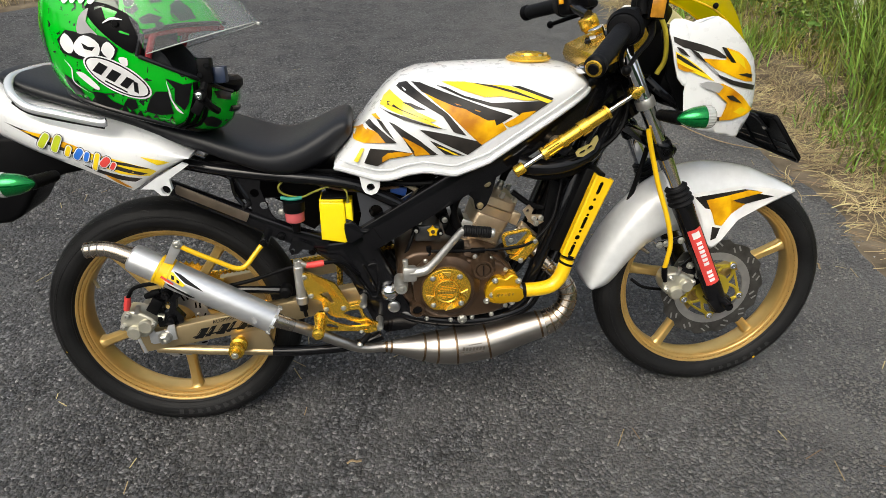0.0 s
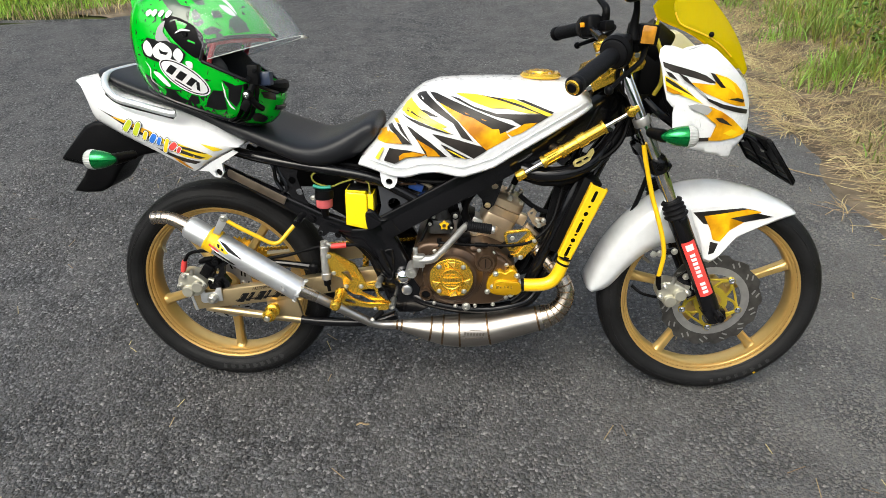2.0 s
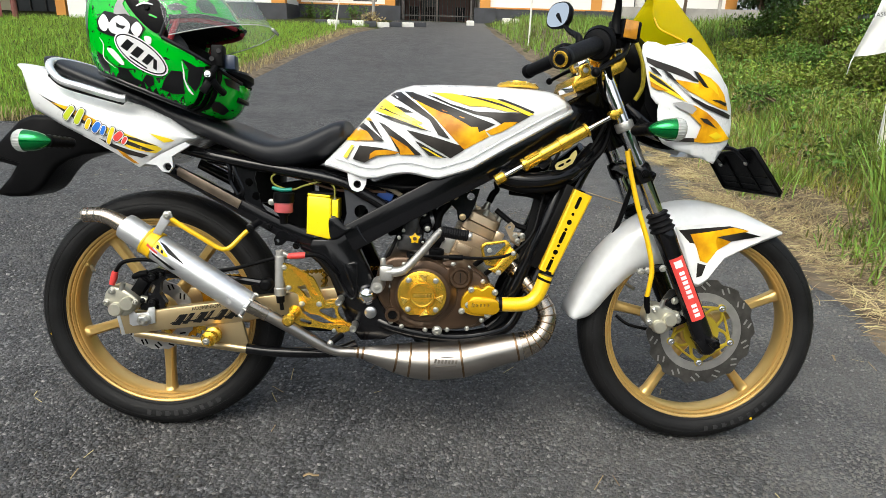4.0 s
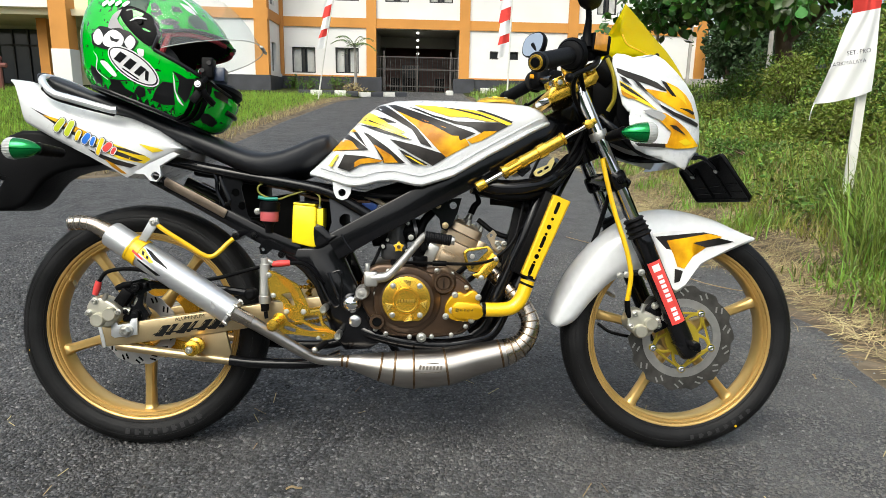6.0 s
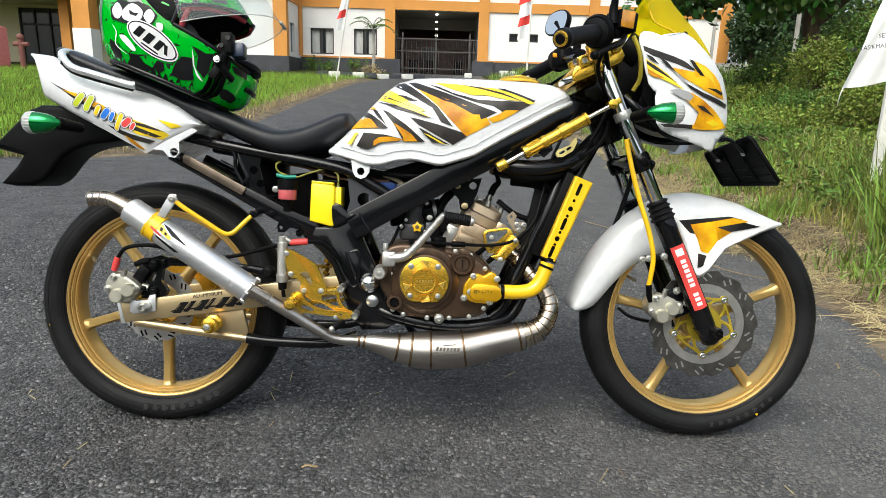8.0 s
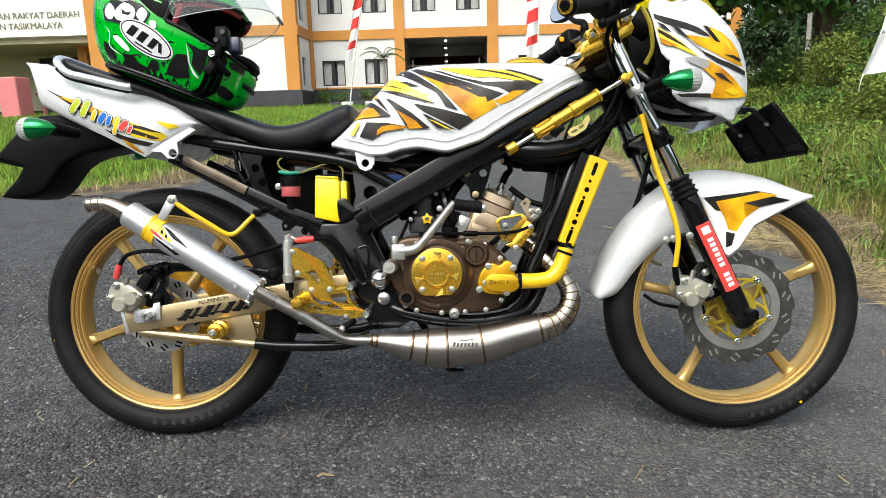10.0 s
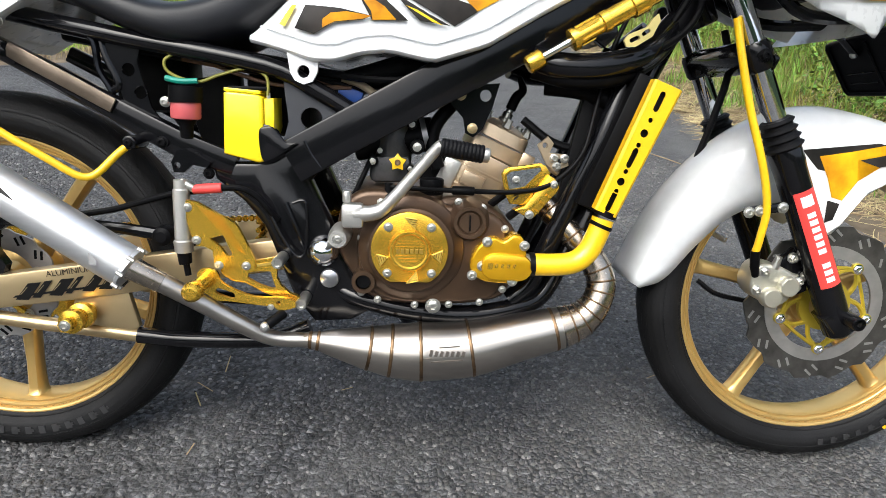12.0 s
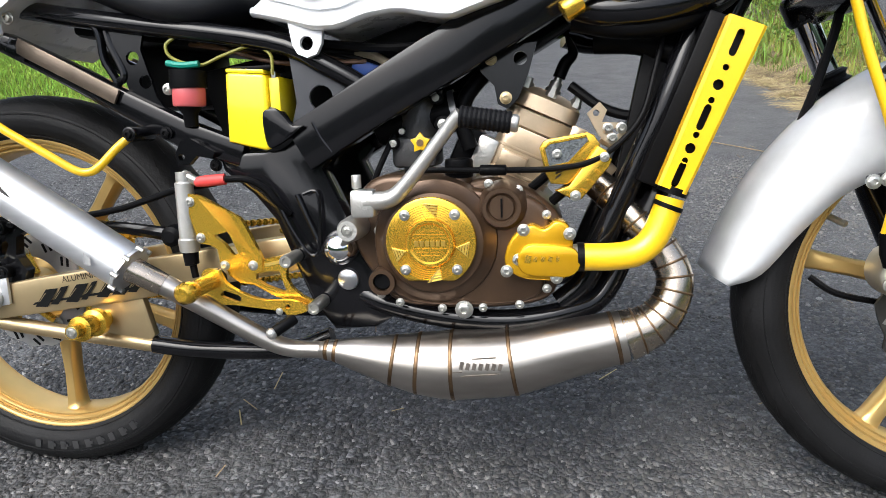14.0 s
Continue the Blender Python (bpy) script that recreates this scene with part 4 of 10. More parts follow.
HEDGE_FAR = ((9.4, 11.8, 1.0, 1.1, 1.5, 3600, 0.08), (5.4, 2.8, 0.6, 0.7, 0.8, 2600, 0.045), (5.05, 6.6, 0.4, 0.5, 0.46, 3000, 0.038), (4.55, 6.3, 0.45, 0.6, 0.3, 2400, 0.034), (4.15, 3.4, 0.45, 0.5, 0.26, 2000, 0.032), (4.0, 4.7, 0.45, 0.6, 0.28, 2200, 0.034), (5.1, 8.4, 0.5, 0.7, 0.42, 2600, 0.042), (4.5, 5.4, 0.45, 0.5, 0.34, 2600, 0.034), (6.2, 9.6, 0.6, 0.6, 0.6, 2800, 0.05))
for x, y, rx, ry, h, n, s in HEDGE_NEAR + HEDGE_FAR:
    shrub(x, y, rx, ry, h, n, s, (LEAF, LIMELEAF)[int(x * 10) % 2])
for x, y, rx, ry, h, n, s in ((14.1, 27.4, 1.0, 1.0, 3.2, 4600, 0.2), (14.9, 28.2, 1.2, 1.2, 3.5, 4600, 0.2), (15.6, 26.2, 1.4, 1.3, 2.9, 4600, 0.2), (16.8, 27.0, 1.5, 1.4, 3.4, 4600, 0.22), (18.4, 25.4, 1.8, 1.8, 3.1, 4600, 0.22), (20.5, 25, 2.2, 2.0, 3.3, 4200, 0.26), (23.5, 25, 2.8, 2.5, 3.6, 3600, 0.3), (14.6, 22.5, 1.2, 1.3, 1.3, 2200, 0.14), (27, 24, 3.6, 3, 4.2, 3600, 0.34), (12.4, 20.6, 0.9, 0.9, 0.8, 1800, 0.12)):
    shrub(x, y, rx, ry, h, n, s, DARKLEAF, "dark green trees beyond the garden wall")
for x, y in ((-4.9, 28.2), (-3.0, 28.0), (-4.2, 27.9)):
    shrub(x, y, 0.35, 0.25, 0.55, 260, 0.1, LEAF, "small clipped shrub at the foot of the wall")
shrub(-2.1, 25.9, 0.4, 0.3, 0.35, 320, 0.09, STRAW, "pale bleached shrub at the foot of the wall")


SPRAY_Z = 1.32


def broad_tree(x, y):
    """The big-leaved tree: a tapered trunk, forking limbs, drooping clusters of broad leaves."""
    z0 = ground_z(x, y) - 0.1
    root = tagged(empty("tree", Matrix.Translation((x, y, z0))), "broad-leaved tree with drooping glossy green leaves", "tree")
    bm = B()
    rtube(bm, [(0, 0, 0), (0.02, 0, 0.6), (-0.05, 0.05, 1.2), (-0.02, 0, 1.8)], [0.15, 0.13, 0.12, 0.10], 14, 5)
    tips = []
    for k in range(13):
        a = 2 * math.pi * k / 13 + rng.uniform(-0.2, 0.2)
        L = rng.uniform(1.4, 3.4)
        e = Vector((math.cos(a) * L, math.sin(a) * L * 0.8, rng.uniform(1.45, 3.3)))
        rtube(bm, [(-0.02, 0, 1.1 + 0.06 * k), (e.x * 0.35, e.y * 0.35, 1.65 + e.z * 0.2), tuple(e)], [0.08, 0.05, 0.02], 7, 4)
        tips += [e * 0.6 + Vector((0, 0, 0.7)), e * 0.8 + Vector((0, 0, 0.3)), e]
        for _ in range(3):
            s = e + Vector((rng.normal() * 0.7, rng.normal() * 0.7, rng.uniform(-0.25, 0.7)))
            tube(bm, [tuple(e * 0.85 + Vector((0, 0, 0.3))), tuple(s)], [0.025, 0.008], 5)
            tips.append(s)
    for k in range(30):
        # low drooping sprays on the side towards the drive
        e = Vector((rng.uniform(-3.4, 1.6), rng.uniform(-1.2, 0.6), 0))
        e.z = SPRAY_Z + 0.24 * abs(e.x + 1.2) + rng.uniform(0.0, 0.7)
        tube(bm, [(e.x * 0.4, e.y * 0.4, 2.6), (e.x * 0.85, e.y * 0.85, e.z + 0.35), tuple(e)], [0.03, 0.014, 0.006], 5)
        tips += [e, e, e + Vector((0, 0, 0.25))]
    part("trunk", bm, BARK, root)

    def place():
        c = tips[int(rng.integers(len(tips)))]
        o = Vector((rng.normal(), rng.normal(), rng.normal() * 0.6 - 0.15)).normalized()
        return c + o * rng.uniform(0.02, 0.42), o
    v, f = leaf_cloud(7600, place, 0.155, BIGLEAF, 1.7)
    crown = raw("crown", v, f, BIGLEAF)
    crown.parent = root
    for p_ in crown.data.polygons:
        p_.use_smooth = True


broad_tree(6.45, 9.0)


def palm(x, y, h, n, L, label, trunk=0.05, bark=None):
    z0 = ground_z(x, y) - 0.05
    root = tagged(empty("palm", Matrix.Translation((x, y, z0))), label, "palm")
    bm = B()
    rtube(bm, [(0, 0, 0), (0.03, 0, h * 0.5), (0, 0, h)], [trunk * 1.2, trunk, trunk * 0.8], 9, 5)
    part("trunk", bm, bark or BARK, root)
    verts, faces = [], []
    for k in range(n):
        a = 2 * math.pi * k / n + rng.uniform(-0.25, 0.25)
        rise = rng.uniform(0.25, 1.35)
        for j in range(14):
            t0 = j / 14
            c = Vector((math.cos(a) * L * t0, math.sin(a) * L * t0, h + L * (rise * t0 - 0.9 * t0 * t0)))
            for sgn in (-1, 1):
                d = Vector((math.cos(a + sgn * 1.0), math.sin(a + sgn * 1.0), -0.35)) * L * 0.30 * (1 - 0.6 * t0)
                w = Vector((math.cos(a), math.sin(a), 0)) * L * 0.035
                i = len(verts)
                verts += [tuple(c - w), tuple(c + w), tuple(c + d)]
                faces.append((i, i + 1, i + 2))
    fr_ = raw("fronds", verts, faces, LEAF)
    fr_.parent = root


palm(-2.05, 26.4, 1.9, 10, 1.0, "small pale-trunked palm with feathery fronds before the wall", 0.06, CONCRETE)
palm(8.6, 21.0, 2.3, 12, 1.2, "slender young papaya tree before the building", 0.05)


# ---- poles and flags ----
def striped_flag(x, y, hz, lean, label):
    """A tall pole with a hanging pennant of red and white panels."""
    z0 = ground_z(x, y) - 0.05
    root = tagged(empty("flag_pole", Matrix.Translation((x, y, z0))), label, "flag", "flags along the drive")
    bm = B()
    rtube(bm, [(0, 0, 0), (lean * 0.45, 0, hz * 0.5), (lean, 0, hz)], 0.022, 8, 4)
    part("pole", bm, POLEWHITE, root)
    n = 9
    for k in range(n):
        t0, t1 = 0.36 + 0.62 * k / n, 0.36 + 0.62 * (k + 1) / n
        bm = B()
        w = 0.30
        va, vb = [], []
        for i in range(7):
            s = i / 6
            yy = 0.05 * math.sin(s * 5 + k)
            va.append(bm.verts.new((lean * t0 - 0.02 - w * s, yy, hz * t0 - 0.10 * s + 0.04 * math.sin(k * 2.1))))
            vb.append(bm.verts.new((lean * t1 - 0.02 - w * s * 0.85, yy * 0.7, hz * t1 - 0.10 * s + 0.04 * math.sin((k + 1) * 2.1))))
        for i in range(6):
            bm.faces.new((va[i], va[i + 1], vb[i + 1], vb[i]))
        part("pennant", bm, FLAGRED if k % 2 else FLAGWHITE, root)


striped_flag(-2.62, 20.0, 4.6, 0.85, "tall leaning pole with a red and white pennant")
striped_flag(2.95, 16.0, 4.2, 0.06, "upright pole with a red and white hanging pennant")
for x, y, z, lx in ((8.85, 14.0, 2.1, -0.05), (9.35, 20.0, 2.9, 0.0)):
    bm = B()
    z0 = ground_z(x, y)
    tube(bm, [(x, y, z0 - 0.2), (x + lx, y, z0 + z)], [0.06, 0.045], 10)
    tagged(part("post", bm, CONCRETE), "weathered grey concrete post in the grass", "post", "posts in the meadow")


def near_flag():
    x, y = 3.31, 2.40
    z0 = ground_z(x, y) - 0.1
    root = tagged(empty("flag_stake", Matrix.Translation((x, y, z0))), "white wooden stake with a red and white cloth flag", "flag")
    top = 1.95 - z0
    bm = B()
    loft(bm, [[(-0.028, -0.010, 0), (0.028, -0.010, 0), (0.028, 0.010, 0), (-0.028, 0.010, 0)], [(-0.046, -0.010, top), (0.006, -0.010, top), (0.006, 0.010, top), (-0.046, 0.010, top)]])
    part("stake", bm, POLEWHITE, root, smooth=0)

    def cloth(s, u):
        """s runs from the free edge (0) to the stake (1), u up the stake."""
        free = Vector((tab(u, [0, 0.5, 1.0, 1.9], [-0.315, -0.215, -0.14, -0.24]), 0, tab(u, [0, 1.0, 1.9], [0.875, 1.395, 1.80]) - z0))
        held = Vector((0.025 - 0.01 * u, 0, 0.958 + 0.47 * u - z0))
        q = free.lerp(held, s)
        fold = 0.030 * math.sin(5.0 * s + 2.6 * u) + 0.012 * math.sin(13 * s - 5 * u)
        return Vector((q.x, -0.030 + fold * (1 - 0.7 * s), q.z - 0.018 * math.sin(math.pi * s) * (1 - u)))
    for nm, u0, u1, mt in (("white_cloth", 0.0, 1.0, FLAGWHITE), ("red_cloth", 1.0, 1.9, FLAGRED)):
        bm = B()
        N, M_ = 16, 16
        g = [[bm.verts.new(cloth(i / N, u0 + (u1 - u0) * j / M_)) for i in range(N + 1)] for j in range(M_ + 1)]
        for j in range(M_):
            for i in range(N):
                bm.faces.new((g[j][i], g[j][i + 1], g[j + 1][i + 1], g[j + 1][i]))
        part(nm, bm, mt, root, smooth=60)
    lettering("SET. PRO", 0.036, INK, pose(-0.105, -0.066, 1.165 - z0, 90, -9, 0), "flag_lettering", root)
    lettering("KAB. TASIKMALAYA", 0.034, INK, pose(-0.205, -0.070, 1.095 - z0, 90, -9, 0), "flag_lettering", root)
    bm = B()
    rtube(bm, [(-0.312, -0.04, 0.878 - z0), (-0.330, -0.05, 0.84 - z0), (-0.318, -0.02, 0.78 - z0)], 0.003, 5, 4)
    part("string", bm, FLAGWHITE, root)


near_flag()


# ---- motorcycle: x forward, y to its left, z up, leaning on its side stand ----
LEAN_DEG = 9.0
bike = tagged(empty("motorcycle", pose(0, 0, 0, -LEAN_DEG, 0, 0)), "white sport motorcycle with gold wheels and amber graphics on its stand", "motorcycle")
RX, RZ = 0.0, 0.286
FX, FY, FZ = 1.303, -0.022, 0.277


def tyre_mesh(cx, cz, R, hw, seg=216):
    h = R - 0.222
    prof = [(0.222, -hw * 0.64), (0.2300, -hw * 0.75), (0.2370, -hw * 0.88), (0.2450, -hw * 0.965), (0.222 + h * 0.48, -hw), (0.222 + h * 0.66, -hw * 0.95), (0.222 + h * 0.82, -hw * 0.80), (0.222 + h * 0.92, -hw * 0.60), (0.222 + h * 0.98, -hw * 0.34), (R, -hw * 0.12)]
    fine = []
    for (r0, y0), (r1, y1) in zip(prof, prof[1:]):
        for k in range(3):
            fine.append((r0 + (r1 - r0) * k / 3, y0 + (y1 - y0) * k / 3))
    fine.append(prof[-1])
    full = fine + [(r, -y) for r, y in fine[::-1]]

    return lathe(B(), full, cx, cz, seg, closed=True)


RIM = [(0.2305, -0.037), (0.2295, -0.0425), (0.2262, -0.0438), (0.2235, -0.0425), (0.2222, -0.0395), (0.2218, -0.0365), (0.2175, -0.0355), (0.2160, -0.0335), (0.2152, -0.0295), (0.2112, -0.0285), (0.2098, -0.0255), (0.2085, -0.0140), (0.2080, 0.0)]


def wheel(name, cx, cy, cz, R, hw, rot, hubw, label, ry=1.0):
    root = part(name, lathe(B(), [(r, y * ry) for r, y in RIM + [(r, -y) for r, y in RIM[-2::-1]] + [(0.2235, 0.030), (0.2165, 0.012), (0.2165, -0.012), (0.2235, -0.030)]], cx, cz, 96, closed=True), GOLD, bike, label, 30)
    root.location.y = cy
    ty = part("tyre", tyre_mesh(cx, cz, R, hw, 180), RUBBER, root, "black road tyre with dark strips laid on as tread grooves", 24)
    for r, y in ((0.2275, 0.0432), (0.2195, 0.0362), (0.2130, 0.0292)):
        y *= ry
        for sgn in (-1, 1):
            part("rim_bead", lathe(B(), [(r - 0.0016, sgn * (y - 0.001)), (r - 0.0008, sgn * (y + 0.0014)), (r + 0.0008, sgn * (y + 0.0014)), (r + 0.0016, sgn * (y - 0.001))], cx, cz, 96, closed=True), GOLD, root, "", 50)
    for sgn in (-1, 1):
        for r, y in ((0.2335, hw * 0.815), (0.222 + (R - 0.222) * 0.60, hw * 0.968)):
            part("sidewall_rib", lathe(B(), [(r - 0.0014, sgn * (y - 0.001)), (r - 0.0005, sgn * (y + 0.0009)), (r + 0.0005, sgn * (y + 0.0009)), (r + 0.0014, sgn * (y - 0.001))], cx, cz, 96, closed=True), RUBBER, ty, "", 50)
    # slanted tread cuts: dark strips laid on, shade put in the colour, shared mesh turned round the wheel
    h = R - 0.222
    for sgn in (-1, 1):
        bm = B()
        pr = [(0.222 + h * 0.74, hw * 0.878), (0.222 + h * 0.82, hw * 0.80), (0.222 + h * 0.92, hw * 0.60), (0.222 + h * 0.98, hw * 0.34), (R, hw * 0.10)]
        va, vb = [], []
        for q, (r, y) in enumerate(pr):
            a = 0.055 * q + 0.012 * q * q
            wd = (0.0010, 0.0023, 0.0026, 0.0022, 0.0008)[q] / r
            for lst, d in ((va, -wd), (vb, wd)):
                lst.append(bm.verts.new(((r + 0.0015) * math.cos(a + d), sgn * (y + 0.0011), (r + 0.0015) * math.sin(a + d))))
        for q in range(4):
            bm.faces.new((va[q], va[q + 1], vb[q + 1], vb[q]))
        g0 = part("dark_tread_strip", bm, INKDEC, ty, smooth=0)
        for k in range(40):
            g = g0 if k == 0 else g0.copy()
            if k:
                scene.collection.objects.link(g)
            g.matrix_local = Matrix.Translation((cx, 0, cz)) @ Matrix.Rotation(2 * math.pi * (k + (0.5 if sgn > 0 else 0)) / 40, 4, "Y")
    for k in range(5):
        a = radians(rot + 72 * k)
        bm = B()
        st = []
        for t, w, d in ((0.040, 0.017, 0.020), (0.09, 0.0125, 0.015), (0.15, 0.0108, 0.013), (0.195, 0.0115, 0.015), (0.207, 0.014, 0.016 * ry + 0.001), (0.212, 0.019, 0.022 * ry)):
            u, v = Vector((math.cos(a), 0, math.sin(a))), Vector((-math.sin(a), 0, math.cos(a)))
            c = Vector((cx, 0, cz)) + u * t
            ring = []
            for sy, sv in ((-1, -0.6), (-0.6, -1), (0.6, -1), (1, -0.6), (1, 0.6), (0.6, 1), (-0.6, 1), (-1, 0.6)):
                ring.append(c + v * (w * sv) + Vector((0, d * sy, 0)))
            st.append(ring)
        loft(bm, st)
        part("spoke", bm, GOLD, root, smooth=50)
    part("hub", lathe(B(), [(0.0001, -hubw), (0.020, -hubw), (0.030, -hubw * 0.9), (0.034, -hubw * 0.6), (0.046, -0.030), (0.048, -0.02), (0.048, 0.02), (0.046, 0.03), (0.034, hubw * 0.6), (0.030, hubw * 0.9), (0.0001, hubw)], cx, cz, 40), GOLD, root, smooth=30)
    # valve stem
    bm = B()
    av = radians(150)
    p0 = Vector((cx + 0.209 * math.cos(av), -0.005, cz + 0.209 * math.sin(av)))
    p1 = p0 + Vector((-math.cos(av) * 0.02, -0.022, -math.sin(av) * 0.02))
    tube(bm, [p0, p1], 0.0042, 8)
    part("valve", bm, BOLT, root)
    return root


rear_wheel = wheel("rear_wheel", RX, 0.0, RZ, 0.292, 0.056, 270, 0.07, "gold five-spoke alloy rear wheel", 0.92)
front_wheel = wheel("front_wheel", FX, FY, FZ, 0.287, 0.046, 22.6, 0.055, "gold five-spoke alloy front wheel", 0.76)


def tyre_marks(root, cx, cz, hw, a0, da, n, size):
    """Raised moulded lettering blocks on the sidewall, unreadable, as plain bars."""
    bm = B()
    for k in range(n):
        a = radians(a0 + da * k)
        m = Matrix.Translation((cx + 0.253 * math.cos(a), -hw * 1.0 - 0.0003, cz + 0.253 * math.sin(a))) @ Matrix.Rotation(-a, 4, "Y")
        box(bm, m.translation, (size * 0.8, 0.0012, size * 0.62), m.to_3x3().to_4x4())
        if k % 3:
            box(bm, m.translation + m.to_3x3() @ Vector((0, 0, size * 0.3)), (size * 0.3, 0.0012, size * 0.5), m.to_3x3().to_4x4())
    part("sidewall_marking", bm, mat("moulded_rubber", (0.030, 0.030, 0.031), 0.55, spec=0.3), root, smooth=0)
    bm = B()
    a = radians(a0 - 70 if cx < 0.5 else a0 + 25)
    lathe(bm, [(0.0001, -hw * 0.93), (0.0035, -hw * 0.93), (0.0035, -hw * 0.93 - 0.0012), (0.0001, -hw * 0.93 - 0.0014)], cx + 0.266 * math.cos(a), cz + 0.266 * math.sin(a), 10)
    part("paint_dot", bm, YELLOW, root)


tyre_marks(rear_wheel, RX, RZ, 0.056, 262, 5.0, 9, 0.016)
tyre_marks(front_wheel, FX, FZ, 0.046, 278, 5.0, 8, 0.013)


# brake discs
def wave_disc(name, cx, cy, cz, r0, r1, parent, waves, material, label, teeth=0.055):
    """A floating brake disc: a ring with a wavy edge, drilled slots, bolted to a gold carrier."""
    bm = B()
    n = waves * 10
    outer = []
    for k in range(n):
        a = 2 * math.pi * k / n
        s = (k % 10) / 10
        outer.append(r1 * (1.0 - teeth * (s if s < 0.75 else (1 - s) * 3)))
    for y in (-0.002, 0.002):
        A = [bm.verts.new((cx + outer[k] * math.cos(2 * math.pi * k / n), cy + y, cz + outer[k] * math.sin(2 * math.pi * k / n))) for k in range(n)]
        C = [bm.verts.new((cx + r0 * math.cos(2 * math.pi * k / n), cy + y, cz + r0 * math.sin(2 * math.pi * k / n))) for k in range(n)]
        for k in range(n):
            bm.faces.new((A[k], A[(k + 1) % n], C[(k + 1) % n], C[k]))
        if y < 0:
            A0, C0 = A, C
    for k in range(n):
        bm.faces.new((A0[k], A0[(k + 1) % n], A[(k + 1) % n], A[k]))
        bm.faces.new((C0[k], C[k], C[(k + 1) % n], C0[(k + 1) % n]))
    d = part(name, bm, material, parent, label)
    for k in range(waves):
        a = 2 * math.pi * (k + 0.35) / waves
        for rr, da in ((r1 * 0.90, 0.0), (r1 * 0.83, 0.09)):
            x, z = cx + rr * math.cos(a + da), cz + rr * math.sin(a + da)
            bm = B()
            box(bm, (x, cy - 0.0022, z), (0.014, 0.001, 0.0038), Matrix.Rotation(-(a + 0.9), 4, "Y"))
            part("slot", bm, DISC if material is DISCDARK else BLACKPL, d, smooth=0)
    return d


fd = wave_disc("front_brake_disc", FX - 0.004, -0.052, FZ - 0.002, 0.092, 0.131, front_wheel, 14, DISCDARK, "dark wavy-edged front brake disc", 0.085)
part("disc_face", lathe(B(), [(0.077, -0.0555), (0.0965, -0.0555), (0.0965, -0.0515), (0.077, -0.0515)], FX - 0.004, FZ - 0.002, 64, closed=True), DISC, fd, "bright machined disc face")
cx, cz = FX - 0.004, FZ - 0.002
DCARRIER = mat("gold_disc_carrier", (0.55, 0.42, 0.04), 0.35, 0.6)
carrier = part("disc_carrier", lathe(B(), [(0.026, -0.058), (0.042, -0.058), (0.042, -0.050), (0.026, -0.050)], cx, cz, 40, closed=True), DCARRIER, fd, "gold anodised spider carrier")
for k in range(5):
    a = radians(-90 + 72 * k)
    bm = B()
    p0 = Vector((cx + 0.0745 * math.cos(a), -0.057, cz + 0.0745 * math.sin(a)))
    for s in (-1, 1):
        b = a + s * radians(34)
        rtube(bm, [p0, (cx + 0.058 * math.cos(a + s * 0.30), -0.056, cz + 0.058 * math.sin(a + s * 0.30)), (cx + 0.037 * math.cos(b), -0.054, cz + 0.037 * math.sin(b))], [0.0045, 0.0036, 0.0045], 6, 4)
    cyl(bm, p0 + Vector((0, 0.002, 0)), p0 - Vector((0, 0.003, 0)), 0.0095, 16)
    part("carrier_arm", bm, DCARRIER, fd)
    a2 = a + radians(36)
    part("carrier_bow", rtube(B(), [p0, (cx + 0.062 * math.cos(a2), -0.056, cz + 0.062 * math.sin(a2)), (cx + 0.0745 * math.cos(a + radians(72)), -0.0565, cz + 0.0745 * math.sin(a + radians(72)))], 0.0030, 6, 5), DCARRIER, fd)
    part("disc_bolt", bolt(B(), p0.x, -0.060, p0.z, 0.0062, 0.004), CHROME, fd)
rd = wave_disc("rear_brake_disc", RX, -0.060, RZ, 0.055, 0.088, rear_wheel, 14, DISC, "steel wavy rear brake disc")
for k in range(5):
    a = radians(20 + 72 * k)
    part("disc_carrier", rtube(B(), [(RX + 0.03 * math.cos(a - 0.4), -0.061, RZ + 0.03 * math.sin(a - 0.4)), (RX + 0.064 * math.cos(a), -0.062, RZ + 0.064 * math.sin(a))], 0.006, 6), ANOD, rd)
    part("disc_bolt", bolt(B(), RX + 0.061 * math.cos(a), -0.064, RZ + 0.061 * math.sin(a), 0.006), BOLT, rd)


# ---- tank ----
TX = [0.412, 0.43, 0.46, 0.50, 0.53, 0.56, 0.60, 0.66, 0.73, 0.80, 0.865, 0.91, 0.94, 0.958, 0.968]
TT = [0.668, 0.690, 0.724, 0.772, 0.804, 0.826, 0.838, 0.841, 0.841, 0.839, 0.836, 0.831, 0.822, 0.806, 0.790]
TB = [0.652, 0.648, 0.640, 0.628, 0.628, 0.638, 0.642, 0.630, 0.652, 0.694, 0.730, 0.755, 0.770, 0.779, 0.782]
TW = [0.122, 0.128, 0.138, 0.146, 0.150, 0.153, 0.156, 0.158, 0.157, 0.152, 0.142, 0.130, 0.112, 0.085, 0.05]


def tank_at(x):
    return tab(x, TX, TT), tab(x, TX, TB), tab(x, TX, TW)


def tank_y(x, z):
    t, b, w = tank_at(x)
    zc = b + 0.35 * (t - b)
    if z <= zc:
        k = (zc - z) / max(zc - b, 1e-4)
        return -w * (1 - 0.05 * k * k)
    k = min((z - zc) / max(t - zc, 1e-4), 0.999)
    return -w * (1 - k ** 2.3) ** (1 / 2.3)


